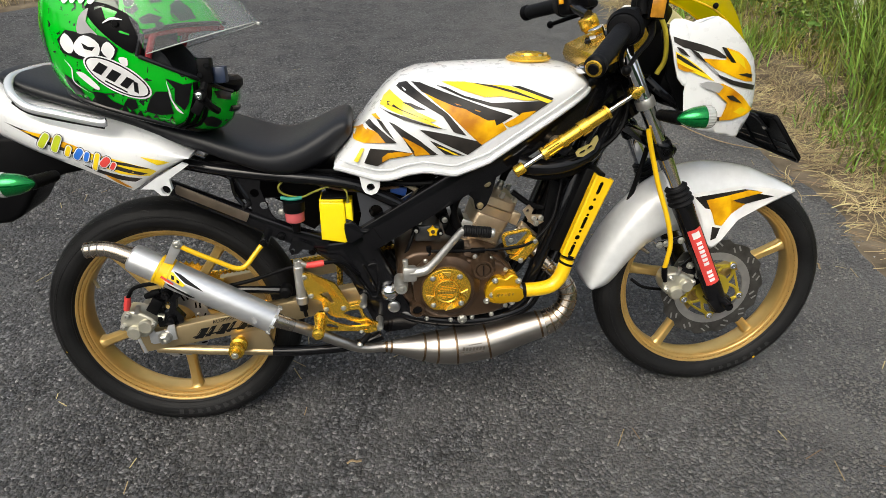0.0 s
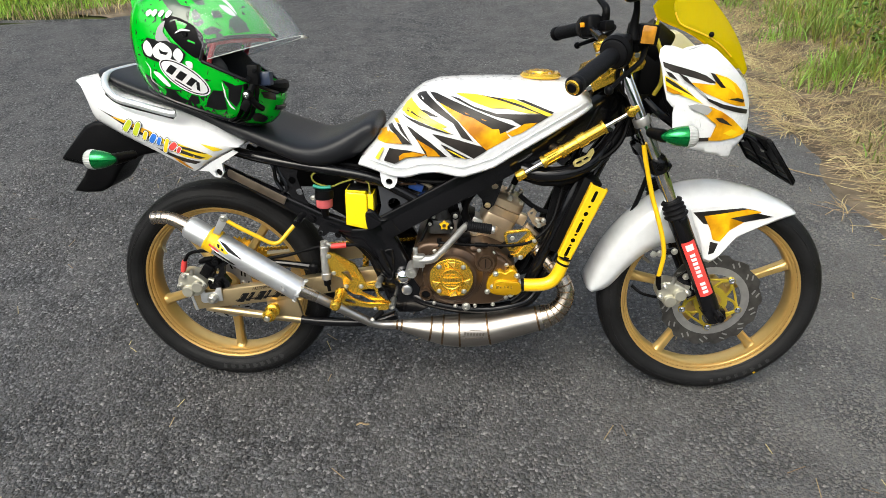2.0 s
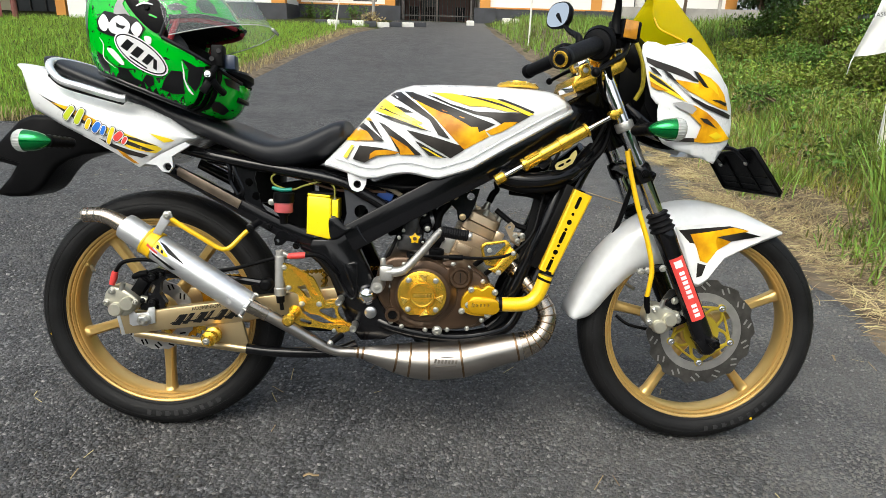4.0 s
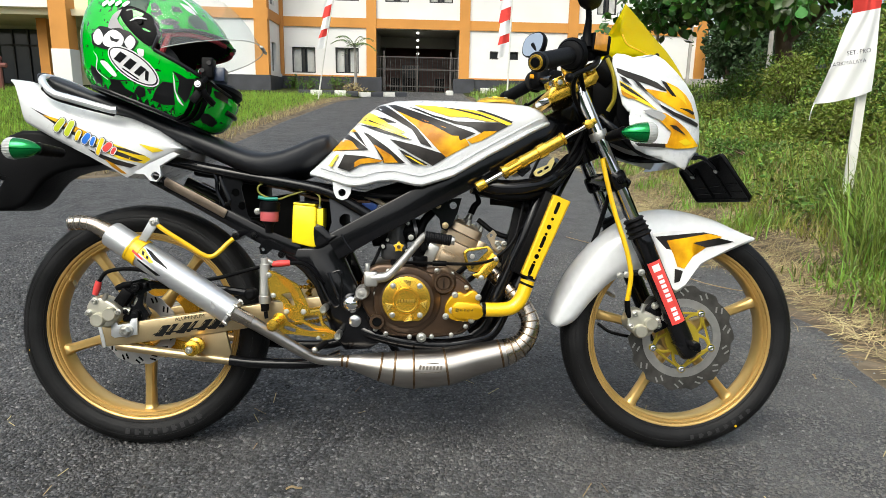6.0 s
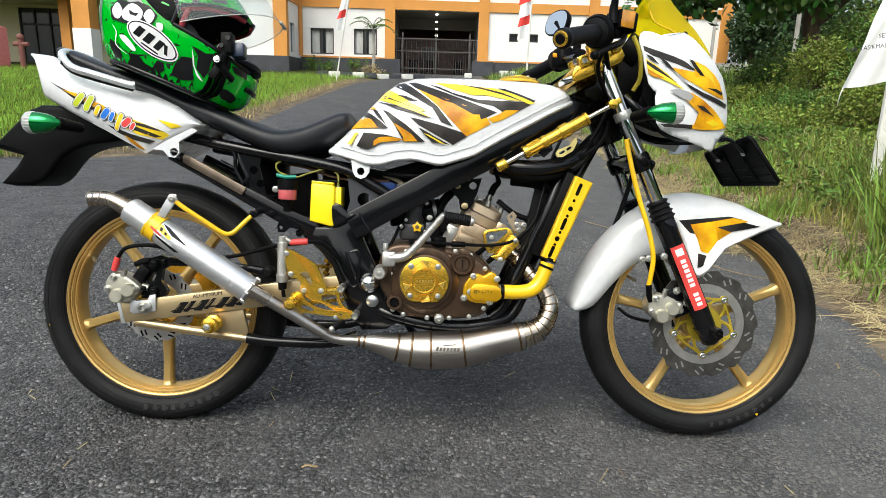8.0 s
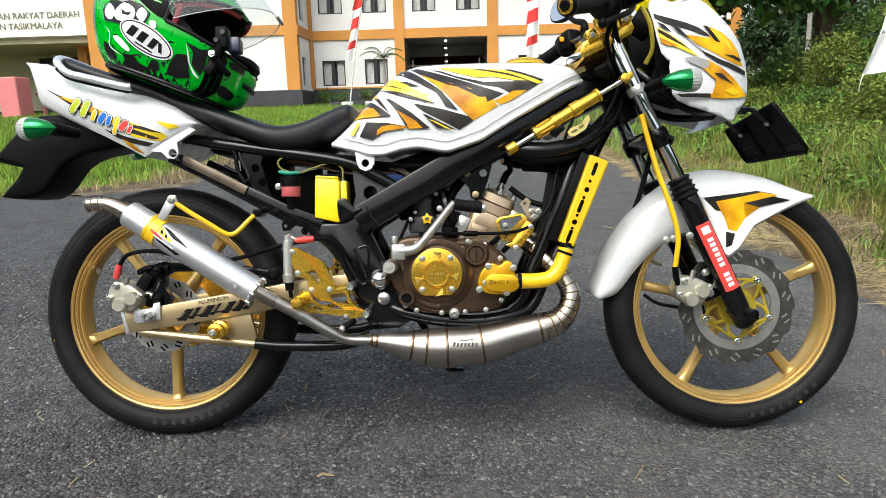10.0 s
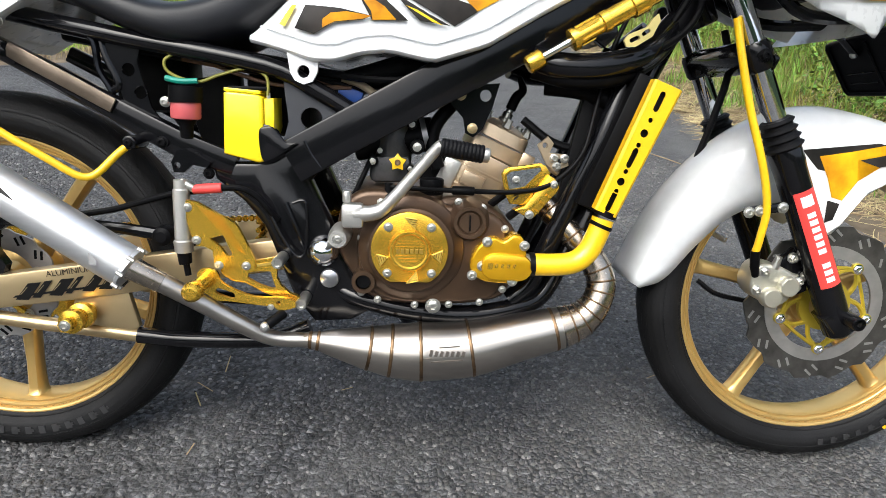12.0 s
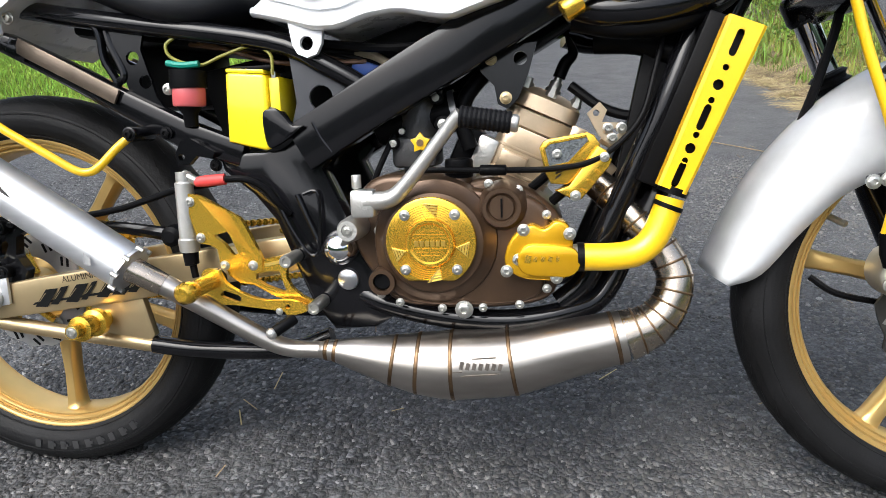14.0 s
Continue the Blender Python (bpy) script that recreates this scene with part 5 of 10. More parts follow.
def tank_ring(x, n=16):
    t, b, w = tank_at(x)
    zc = b + 0.35 * (t - b)
    right = [(x, -w * 0.95, b), (x, -w * (1 - 0.05 * 0.25), (b + zc) / 2)]
    for k in range(n + 1):
        a = math.pi / 2 * k / n
        right.append((x, -w * math.cos(a) ** (2 / 2.3), zc + (t - zc) * math.sin(a) ** (2 / 2.3)))
    return right + [(x, -y, z) for _, y, z in right[-2::-1]]


bm = B()
loft(bm, [tank_ring(float(x)) for x in np.concatenate([np.linspace(0.412, 0.60, 26), np.linspace(0.61, 0.968, 40)])])
tank = part("fuel_tank", bm, WHITE, bike, "white fuel tank with yellow and amber spear graphics", 50)
for s, mt in ((1, WHITE), (-1, WHITE)):
    bm = B()
    lip = [(float(x), s * (tank_y(float(x), tab(x, TX, TB)) - 0.001), tab(x, TX, TB) + 0.004) for x in np.linspace(0.413, 0.955, 40)]
    tube(bm, lip, 0.0085, 10, flat=0.75)
    part("tank_rim", bm, SILVERPEARL, tank, "silvered rolled lower edge")
    bm = B()
    up = [(float(x), s * (tank_y(float(x), tab(x, TX, TB) + 0.022) - 0.0002), tab(x, TX, TB) + 0.022) for x in np.linspace(0.425, 0.945, 40)]
    tube(bm, up, 0.0022, 6)
    part("tank_crease", bm, SILVERPEARL, tank)
bm = B()
slab(bm, [(0.462, 0.64), (0.505, 0.634), (0.503, 0.612), (0.496, 0.600), (0.484, 0.596), (0.472, 0.601), (0.466, 0.612)], -0.137, -0.129, holes=[(0.484, 0.613, 0.0085)])
part("mounting_tab", bm, WHITE, tank, "white mounting ear with a bolt hole", 40)
bm = B()
lathe(bm, [(0.0001, 0.0), (0.047, 0.0), (0.050, 0.005), (0.044, 0.011), (0.030, 0.012), (0.028, 0.016), (0.0001, 0.016)], 0, 0, 40)
bmesh.ops.transform(bm, matrix=Matrix.Translation((0.845, 0.0, 0.837)) @ Matrix.Rotation(radians(2), 4, "Y") @ Matrix.Rotation(math.pi / 2, 4, "X"), verts=bm.verts[:])
cap = part("filler_cap", bm, ANOD, tank, "gold fuel filler cap")
for k in range(6):
    a = 2 * math.pi * k / 6
    bm = B()
    cyl(bm, (0.845 + 0.038 * math.cos(a), 0.038 * math.sin(a), 0.845), (0.845 + 0.038 * math.cos(a), 0.038 * math.sin(a), 0.851), 0.004, 8)
    part("cap_screw", bm, BOLT, cap)

G = []
G.append((AMBERDEC, [(0.601, 0.804), (0.635, 0.786), (0.665, 0.779), (0.686, 0.771), (0.727, 0.758), (0.749, 0.743), (0.759, 0.738), (0.755, 0.734), (0.769, 0.723), (0.716, 0.694), (0.695, 0.715), (0.652, 0.760)]))
G.append((BLACKDEC, [(0.583, 0.818), (0.600, 0.817), (0.669, 0.791), (0.740, 0.764), (0.782, 0.749), (0.759, 0.737), (0.747, 0.732), (0.744, 0.743), (0.730, 0.743), (0.725, 0.754), (0.707, 0.755), (0.686, 0.767), (0.665, 0.773), (0.658, 0.781), (0.635, 0.786), (0.601, 0.802)]))
G.append((BLACKDEC, [(0.630, 0.812), (0.652, 0.807), (0.686, 0.791), (0.740, 0.776), (0.845, 0.774), (0.857, 0.768), (0.821, 0.748), (0.795, 0.750), (0.773, 0.763), (0.736, 0.770), (0.686, 0.787)]))
G.append((AMBERDEC, [(0.786, 0.745), (0.801, 0.754), (0.831, 0.756), (0.821, 0.748), (0.795, 0.733), (0.774, 0.726), (0.762, 0.734)]))
G.append((BLACKDEC, [(0.567, 0.817), (0.574, 0.818), (0.650, 0.760), (0.686, 0.715), (0.660, 0.724), (0.640, 0.756), (0.552, 0.809), (0.558, 0.815)]))
G.append((BLACKDEC, [(0.591, 0.733), (0.607, 0.730), (0.653, 0.719), (0.707, 0.703), (0.717, 0.694), (0.687, 0.675), (0.670, 0.685), (0.612, 0.716)]))
G.append((YELLOWDEC, [(0.643, 0.817), (0.690, 0.815), (0.745, 0.805), (0.794, 0.789), (0.837, 0.776), (0.807, 0.777), (0.761, 0.787), (0.727, 0.787), (0.686, 0.800)]))
G.append((YELLOWDEC, [(0.730, 0.809), (0.778, 0.805), (0.820, 0.791), (0.866, 0.773), (0.854, 0.769), (0.794, 0.793)]))
G.append((BLACKDEC, [(0.703, 0.813), (0.745, 0.807), (0.794, 0.794), (0.854, 0.769), (0.837, 0.775), (0.794, 0.789), (0.753, 0.801)]))
G.append((BLACKDEC, [(0.783, 0.805), (0.799, 0.804), (0.824, 0.795), (0.867, 0.778), (0.863, 0.774), (0.820, 0.791)]))
G.append((YELLOWDEC, [(0.516, 0.776), (0.525, 0.791), (0.538, 0.802), (0.560, 0.788), (0.590, 0.767), (0.628, 0.748), (0.603, 0.753), (0.638, 0.732), (0.603, 0.745), (0.561, 0.760)]))
G.append((BLACKDEC, [(0.559, 0.785), (0.579, 0.782), (0.609, 0.769), (0.586, 0.772)]))
G.append((BLACKDEC, [(0.515, 0.781), (0.535, 0.784), (0.556, 0.772), (0.615, 0.748), (0.578, 0.762), (0.543, 0.775)]))
G.append((BLACKDEC, [(0.515, 0.771), (0.561, 0.759), (0.599, 0.745), (0.647, 0.730), (0.620, 0.735), (0.561, 0.752)]))
G.append((BLACKDEC, [(0.531, 0.749), (0.544, 0.744), (0.587, 0.714), (0.626, 0.680), (0.578, 0.680), (0.579, 0.687), (0.558, 0.716)]))
G.append((AMBERDEC, [(0.555, 0.721), (0.574, 0.710), (0.595, 0.697), (0.610, 0.681), (0.579, 0.680), (0.580, 0.687)]))
G.append((BLACKDEC, [(0.490, 0.698), (0.536, 0.694), (0.578, 0.685), (0.566, 0.680), (0.528, 0.676), (0.501, 0.661), (0.475, 0.668)]))
G.append((AMBERDEC, [(0.513, 0.680), (0.524, 0.688), (0.545, 0.690), (0.578, 0.685), (0.566, 0.681), (0.528, 0.677), (0.512, 0.669)]))
G.append((AMBERDEC, [(0.455, 0.709), (0.452, 0.717), (0.476, 0.735), (0.507, 0.729), (0.522, 0.709), (0.481, 0.708)]))
G.append((BLACKDEC, [(0.492, 0.748), (0.508, 0.738), (0.527, 0.723), (0.545, 0.708), (0.522, 0.709), (0.507, 0.727), (0.482, 0.740)]))
G.append((BLACKDEC, [(0.506, 0.752), (0.517, 0.749), (0.530, 0.731), (0.541, 0.713), (0.519, 0.735)]))
G.append((AMBERDEC, [(0.496, 0.756), (0.506, 0.760), (0.515, 0.752), (0.506, 0.752)]))
G.append((YELLOWDEC, [(0.471, 0.698), (0.478, 0.698), (0.462, 0.670), (0.454, 0.673)]))
G.append((BLACKDEC, [(0.610, 0.711), (0.620, 0.707), (0.653, 0.689), (0.681, 0.675), (0.641, 0.680), (0.622, 0.698)]))
G.append((YELLOWDEC, [(0.622, 0.699), (0.637, 0.694), (0.672, 0.675), (0.658, 0.679)]))
for i, (mt, pts) in enumerate(G):
    for s in (1, -1):
        d = decal("tank_graphic", pts, tank_y, mt, tank, off=0.0010 + 0.0004 * i * 0.5)
        if s == -1:
            for v in d.data.vertices:
                v.co.y *= -1


# ---- seat and tail ----
SX = [-0.225, -0.205, -0.16, -0.09, -0.03, 0.03, 0.08, 0.148, 0.216, 0.284, 0.338, 0.392, 0.425, 0.445, 0.452]
ST = [0.872, 0.880, 0.862, 0.836, 0.816, 0.796, 0.774, 0.752, 0.728, 0.707, 0.714, 0.738, 0.752, 0.752, 0.738]
SB = [0.858, 0.845, 0.825, 0.800, 0.780, 0.755, 0.728, 0.700, 0.670, 0.644, 0.638, 0.655, 0.680, 0.700, 0.712]
SW = [0.06, 0.092, 0.104, 0.110, 0.116, 0.120, 0.124, 0.134, 0.142, 0.142, 0.130, 0.112, 0.098, 0.090, 0.07]


def rounded_ring(x, w, b, t, n=20, p=3.2):
    zc, hz = (b + t) / 2, (t - b) / 2
    out = []
    for k in range(2 * n):
        a = 2 * math.pi * k / (2 * n)
        c, s = math.cos(a), math.sin(a)
        out.append((x, w * math.copysign(abs(c) ** (2 / p), c), zc + hz * math.copysign(abs(s) ** (2 / p), s)))
    return out


sm = crom([(x, t, b) for x, t, b in zip(SX, ST, SB)], 4)
sw = crom([(x, w, 0) for x, w in zip(SX, SW)], 4)
seat = part("seat", loft(B(), [rounded_ring(p.x, q.y, p.z, p.y) for p, q in zip(sm, sw)]), VINYL, bike, "black vinyl dual seat", 60)

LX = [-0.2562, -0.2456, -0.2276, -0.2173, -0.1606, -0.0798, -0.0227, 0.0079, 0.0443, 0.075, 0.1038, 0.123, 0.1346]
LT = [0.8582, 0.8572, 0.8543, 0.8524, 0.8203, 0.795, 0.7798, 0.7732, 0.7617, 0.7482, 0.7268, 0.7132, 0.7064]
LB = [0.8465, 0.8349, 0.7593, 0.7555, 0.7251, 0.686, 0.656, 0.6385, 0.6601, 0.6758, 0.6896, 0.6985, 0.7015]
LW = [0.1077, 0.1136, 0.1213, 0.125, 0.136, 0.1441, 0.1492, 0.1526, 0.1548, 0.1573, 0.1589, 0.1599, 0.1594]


def tail_y(x, z):
    t, b, w = tab(x, LX, LT), tab(x, LX, LB), tab(x, LX, LW)
    k = (z - (t + b) / 2) / max((t - b) / 2, 1e-4)
    k = min(max(k, -1), 1)
    return -w * (1 - (0.12 if k < 0 else 0.26) * abs(k) ** 2.5)


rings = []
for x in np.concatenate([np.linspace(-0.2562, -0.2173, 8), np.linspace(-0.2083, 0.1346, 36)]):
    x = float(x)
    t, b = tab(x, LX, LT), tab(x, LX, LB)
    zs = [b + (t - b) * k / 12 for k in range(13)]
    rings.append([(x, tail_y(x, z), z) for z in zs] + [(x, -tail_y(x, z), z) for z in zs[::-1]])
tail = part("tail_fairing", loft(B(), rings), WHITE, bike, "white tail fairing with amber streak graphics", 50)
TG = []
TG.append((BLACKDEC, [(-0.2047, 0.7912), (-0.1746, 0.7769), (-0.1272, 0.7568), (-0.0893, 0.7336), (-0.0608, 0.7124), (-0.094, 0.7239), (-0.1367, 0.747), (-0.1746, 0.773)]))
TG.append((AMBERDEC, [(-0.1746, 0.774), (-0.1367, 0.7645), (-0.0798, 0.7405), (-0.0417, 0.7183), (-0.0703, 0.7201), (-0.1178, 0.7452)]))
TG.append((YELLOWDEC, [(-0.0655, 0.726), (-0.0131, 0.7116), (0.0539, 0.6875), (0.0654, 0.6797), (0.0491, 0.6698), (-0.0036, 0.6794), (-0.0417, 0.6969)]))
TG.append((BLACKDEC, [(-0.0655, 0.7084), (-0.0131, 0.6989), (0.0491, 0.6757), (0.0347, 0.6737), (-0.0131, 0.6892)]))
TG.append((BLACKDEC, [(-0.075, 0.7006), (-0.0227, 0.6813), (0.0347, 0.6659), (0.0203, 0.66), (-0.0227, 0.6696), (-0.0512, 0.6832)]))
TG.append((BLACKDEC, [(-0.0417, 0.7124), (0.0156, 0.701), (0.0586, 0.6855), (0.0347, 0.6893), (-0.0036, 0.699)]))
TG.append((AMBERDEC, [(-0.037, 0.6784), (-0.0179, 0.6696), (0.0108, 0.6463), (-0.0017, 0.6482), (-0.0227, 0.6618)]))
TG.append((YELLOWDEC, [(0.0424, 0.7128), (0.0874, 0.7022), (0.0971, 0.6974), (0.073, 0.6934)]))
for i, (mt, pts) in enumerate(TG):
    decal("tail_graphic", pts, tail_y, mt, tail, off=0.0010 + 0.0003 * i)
# the coloured script mark, as plain slanted strokes
for mm, gap_, o in ((INKDEC, 0.0062, 0.0030), (WHITEDEC, 0.0036, 0.0034), (None, 0.0, 0.0038)):
    for mt, u, v, h, w, sl in ((LIMEDEC, 0.002, 0.002, 0.030, 0.0120, 0.016), (LIMEDEC, 0.024, 0.004, 0.034, 0.0120, 0.014), (YELLOWDEC, 0.042, -0.004, 0.022, 0.0085, 0.008), (BLUEDEC, 0.060, -0.003, 0.024, 0.0125, 0.010), (BLUEDEC, 0.074, -0.003, 0.020, 0.0085, 0.006), (YELLOWDEC, 0.089, -0.008, 0.036, 0.0085, 0.014), (RED, 0.106, -0.002, 0.022, 0.0135, 0.010), (RED, 0.119, -0.005, 0.016, 0.0080, 0.006)):
        x, z = -0.137 + u * 1.04, 0.7505 - 0.415 * u + v
        decal("script_stroke", slot(x - sl / 2, z - h / 2 + w / 2, x + sl / 2, z + h / 2 - w / 2, w / 2 + gap_ / 2, 5), tail_y, mm or mt, tail, off=o)
# grab rail
for s in (1, -1):
    bm = B()
    rtube(bm, [(-0.190, 0.0, 0.868), (-0.189, -s * 0.085, 0.864), (-0.172, -s * 0.134, 0.845), (-0.142, -s * 0.151, 0.819), (-0.095, -s * 0.156, 0.805), (-0.018, -s * 0.160, 0.785), (-0.003, -s * 0.158, 0.784)], 0.0085, 12, 6)
    part("grab_rail", bm, RAILSILVER, bike, "satin silver grab rail")
bm = B()
rtube(bm, [(-0.164, -0.147, 0.830), (-0.140, -0.150, 0.811), (-0.095, -0.153, 0.797), (-0.009, -0.157, 0.776)], 0.006, 10, 6)
part("grab_rail_shadow_strip", bm, BLACKPL, bike)
# side tab under the tail
bm = B()
slab(bm, [(0.0316, 0.6476), (0.0654, 0.6688), (0.1186, 0.6959), (0.1302, 0.6901), (0.0896, 0.665), (0.0915, 0.6427), (0.0818, 0.6302), (0.0683, 0.6321), (0.0557, 0.6456)], -0.160, -0.150, holes=[(0.0793, 0.6427, 0.009)])
part("tail_tab", bm, SILVERPEARL, tail, "silver mounting tab", 40)

# tail tray, licence bracket, tail lamp
bm = B()
slab(bm, [(-0.10, 0.715), (-0.22, 0.748), (-0.265, 0.748), (-0.295, 0.736), (-0.376, 0.655), (-0.372, 0.645), (-0.312, 0.630), (-0.328, 0.605), (-0.366, 0.564), (-0.33, 0.559), (-0.29, 0.561), (-0.264, 0.574), (-0.248, 0.590), (-0.234, 0.610), (-0.215, 0.632), (-0.19, 0.648), (-0.155, 0.660), (-0.07, 0.672)], -0.062, 0.062, 0.012, 3)
tray = part("tail_tray", bm, BLACKPL, bike, "black plastic tail tray and mudguard", 40)


def indicator(x, y, z, flip, label):
    """A bullet indicator on a rubber stalk: a green chrome shell with a ribbed clear end."""
    sx = -1 if flip else 1
    prof = [(0.0001, 0.056), (0.006, 0.051), (0.014, 0.038), (0.0195, 0.023), (0.0220, 0.007), (0.0222, 0.0)]
    bm = B()
    lathe(bm, prof, 0, 0, 28)
    m = Matrix.Translation((x, y, z)) @ Matrix.Rotation(radians(90) * sx, 4, "Z")
    bmesh.ops.transform(bm, matrix=m, verts=bm.verts[:])
    sh = part("indicator", bm, GREENLENS, bike, label, 50)
    bm = B()
    lathe(bm, [(0.0222, 0.0), (0.0225, -0.005), (0.0212, -0.013), (0.017, -0.019), (0.010, -0.0225), (0.0001, -0.0235)], 0, 0, 48, rmod=lambda r, yy, a: 0.0008 * math.cos(24 * a) if r > 0.012 else 0)
    bmesh.ops.transform(bm, matrix=m, verts=bm.verts[:])
    part("lens", bm, CLEARLENS, sh, "ribbed clear lens", 60)
    bm = B()
    tip = m @ Vector((0, 0.044, 0))
    end = Vector((x - sx * 0.062, y + (0.06 if y < 0 else -0.06), z - 0.004))
    tube(bm, [tuple(tip.lerp(end, k / 10)) for k in range(11)], [0.013 + 0.0016 * (k % 2) - 0.0003 * k for k in range(11)], 12)
    part("stalk", bm, BLACKPL, sh, "ribbed rubber stalk")


indicator(-0.180, -0.224, 0.692, True, "green chrome bullet indicator at the tail")
indicator(-0.180, 0.224, 0.692, True, "green chrome bullet indicator at the tail")
indicator(1.134, -0.250, 0.746, False, "green chrome bullet indicator beside the fairing")
indicator(1.134, 0.206, 0.746, False, "green chrome bullet indicator beside the fairing")


# ---- frame ----
def mirrored(name, fn, material, label="", smooth=35):
    for s in (-1, 1):
        bm = B()
        fn(bm)
        if s == 1:
            bmesh.ops.transform(bm, matrix=Matrix.Diagonal((1, -1, 1, 1)), verts=bm.verts[:])
        part(name, bm, material, bike, label, smooth)


def beam(bm, line, h, w, bev=0.006):
    """A box-section beam along (x, y, z) points, h high and w wide."""
    P = [Vector(p) for p in line]
    rings = []
    for i, p in enumerate(P):
        t = (P[min(i + 1, len(P) - 1)] - P[max(i - 1, 0)]).normalized()
        side = Vector((0, 0, 1)).cross(t).normalized()
        up = t.cross(side).normalized()
        hh = (h[i] if isinstance(h, (list, tuple)) else h) / 2
        ww = w / 2
        b = min(bev, hh * 0.8, ww * 0.8)
        rings.append([p + side * a + up * c for a, c in ((-ww + b, -hh), (ww - b, -hh), (ww - b * 0.3, -hh + b * 0.3), (ww, -hh + b), (ww, hh - b), (ww - b * 0.3, hh - b * 0.3), (ww - b, hh), (-ww + b, hh), (-ww + b * 0.3, hh - b * 0.3), (-ww, hh - b), (-ww, -hh + b), (-ww + b * 0.3, -hh + b * 0.3))])
    return loft(bm, rings)


mirrored("frame_beam", lambda bm: beam(bm, [(0.462, -0.112, 0.488), (0.55, -0.115, 0.538), (0.70, -0.114, 0.620), (0.80, -0.105, 0.676), (0.92, -0.075, 0.742), (1.03, -0.032, 0.795)], [0.062, 0.060, 0.062, 0.064, 0.072, 0.086], 0.034, 0.0035), BLACK, "gloss black box-section frame beam")
mirrored("pivot_plate", lambda bm: slab(bm, [(0.345, 0.497), (0.372, 0.485), (0.411, 0.486), (0.440, 0.500), (0.482, 0.520), (0.505, 0.482), (0.488, 0.462), (0.530, 0.369), (0.551, 0.325), (0.573, 0.268), (0.545, 0.252), (0.490, 0.249), (0.462, 0.285), (0.447, 0.323), (0.420, 0.395), (0.392, 0.430), (0.353, 0.462)], -0.118, -0.082, 0.006), BLACK, "black pressed swingarm pivot plate")
mirrored("pivot_rib", lambda bm: rtube(bm, [(0.452, -0.121, 0.430), (0.470, -0.121, 0.385), (0.485, -0.121, 0.352), (0.500, -0.121, 0.352)], 0.0035, 8, 4), BLACK)
mirrored("pivot_ear", lambda bm: slab(bm, crom([(0.414, 0.488), (0.409, 0.526), (0.416, 0.539), (0.430, 0.541), (0.441, 0.534), (0.449, 0.521), (0.466, 0.512), (0.440, 0.488)], 4, True), -0.124, -0.106, 0.004), BLACK)
mirrored("subframe_rail", lambda bm: rtube(bm, [(-0.05, -0.07, 0.700), (0.06, -0.085, 0.686), (0.15, -0.104, 0.668), (0.24, -0.113, 0.652), (0.43, -0.116, 0.620), (0.50, -0.116, 0.588), (0.555, -0.115, 0.556)], 0.0125, 12, 5), BLACK, "black tubular seat rail")
mirrored("subframe_brace", lambda bm: beam(bm, [(0.055, -0.105, 0.640), (0.14, -0.108, 0.598), (0.23, -0.110, 0.550), (0.31, -0.110, 0.508), (0.38, -0.106, 0.482)], [0.026, 0.030, 0.034, 0.038, 0.034], 0.026, 0.005), BLACK, "black box-section lower brace")
mirrored("brace_strip", lambda bm: beam(bm, [(0.085, -0.123, 0.633), (0.15, -0.125, 0.599), (0.222, -0.127, 0.561)], 0.020, 0.004, 0.001), mat("bronze_strip", (0.15, 0.118, 0.09), 0.34, 0.7, 0.2, 25), "bronze steel strip")
mirrored("gusset_plate", lambda bm: slab(bm, [(0.452, 0.600), (0.470, 0.598), (0.552, 0.556), (0.482, 0.514), (0.448, 0.512), (0.458, 0.545)], -0.113, -0.108, holes=[(0.490, 0.550, 0.0155)]), mat("grey_black_plate", (0.05, 0.052, 0.06), 0.35, 0.2, 0.1, 20, coat=0.2), "dark gusset plate with a round hole")
mirrored("bracket_plate", lambda bm: slab(bm, [(0.205, 0.668), (0.262, 0.655), (0.252, 0.620), (0.268, 0.560), (0.290, 0.528), (0.262, 0.540), (0.235, 0.555), (0.222, 0.600)], -0.113, -0.108, holes=[(0.240, 0.610, 0.009), (0.255, 0.580, 0.009)]), BLACK, "black bracket plate with holes")
mirrored("bracket_arm", lambda bm: rtube(bm, [(0.175, -0.110, 0.668), (0.196, -0.112, 0.645), (0.200, -0.112, 0.610), (0.215, -0.112, 0.580), (0.205, -0.112, 0.566)], 0.007, 8, 4, flat=0.6), BLACK)
mirrored("cradle_tube", lambda bm: rtube(bm, [(1.03, -0.03, 0.70), (0.985, -0.055, 0.62), (0.94, -0.070, 0.52), (0.90, -0.078, 0.42), (0.866, -0.085, 0.345), (0.835, -0.095, 0.290), (0.79, -0.108, 0.272), (0.72, -0.114, 0.262), (0.64, -0.116, 0.268), (0.56, -0.112, 0.285), (0.52, -0.10, 0.30)], 0.0150, 14, 5), BLACK, "black tubular engine cradle")
mirrored("cradle_brace", lambda bm: rtube(bm, [(0.955, -0.068, 0.55), (0.915, -0.09, 0.45), (0.88, -0.10, 0.37)], 0.0165, 12, 4), BLACK)
part("steering_head", cyl(B(), (1.00, 0, 0.885), (1.075, 0, 0.70), 0.034, 24, 0.006), BLACK, bike)
mirrored("frame_tube", lambda bm: rtube(bm, [(0.80, -0.118, 0.640), (0.84, -0.128, 0.630), (0.90, -0.128, 0.632), (0.96, -0.110, 0.650), (1.02, -0.06, 0.70)], 0.019, 14, 6), BLACK, "thick black hose under the tank")
bm = B()
box(bm, (0.73, 0, 0.66), (0.46, 0.17, 0.035), Matrix.Rotation(radians(-17), 4, "Y"), 0.01)
box(bm, (0.30, 0, 0.64), (0.34, 0.15, 0.03), Matrix.Rotation(radians(8), 4, "Y"), 0.008)
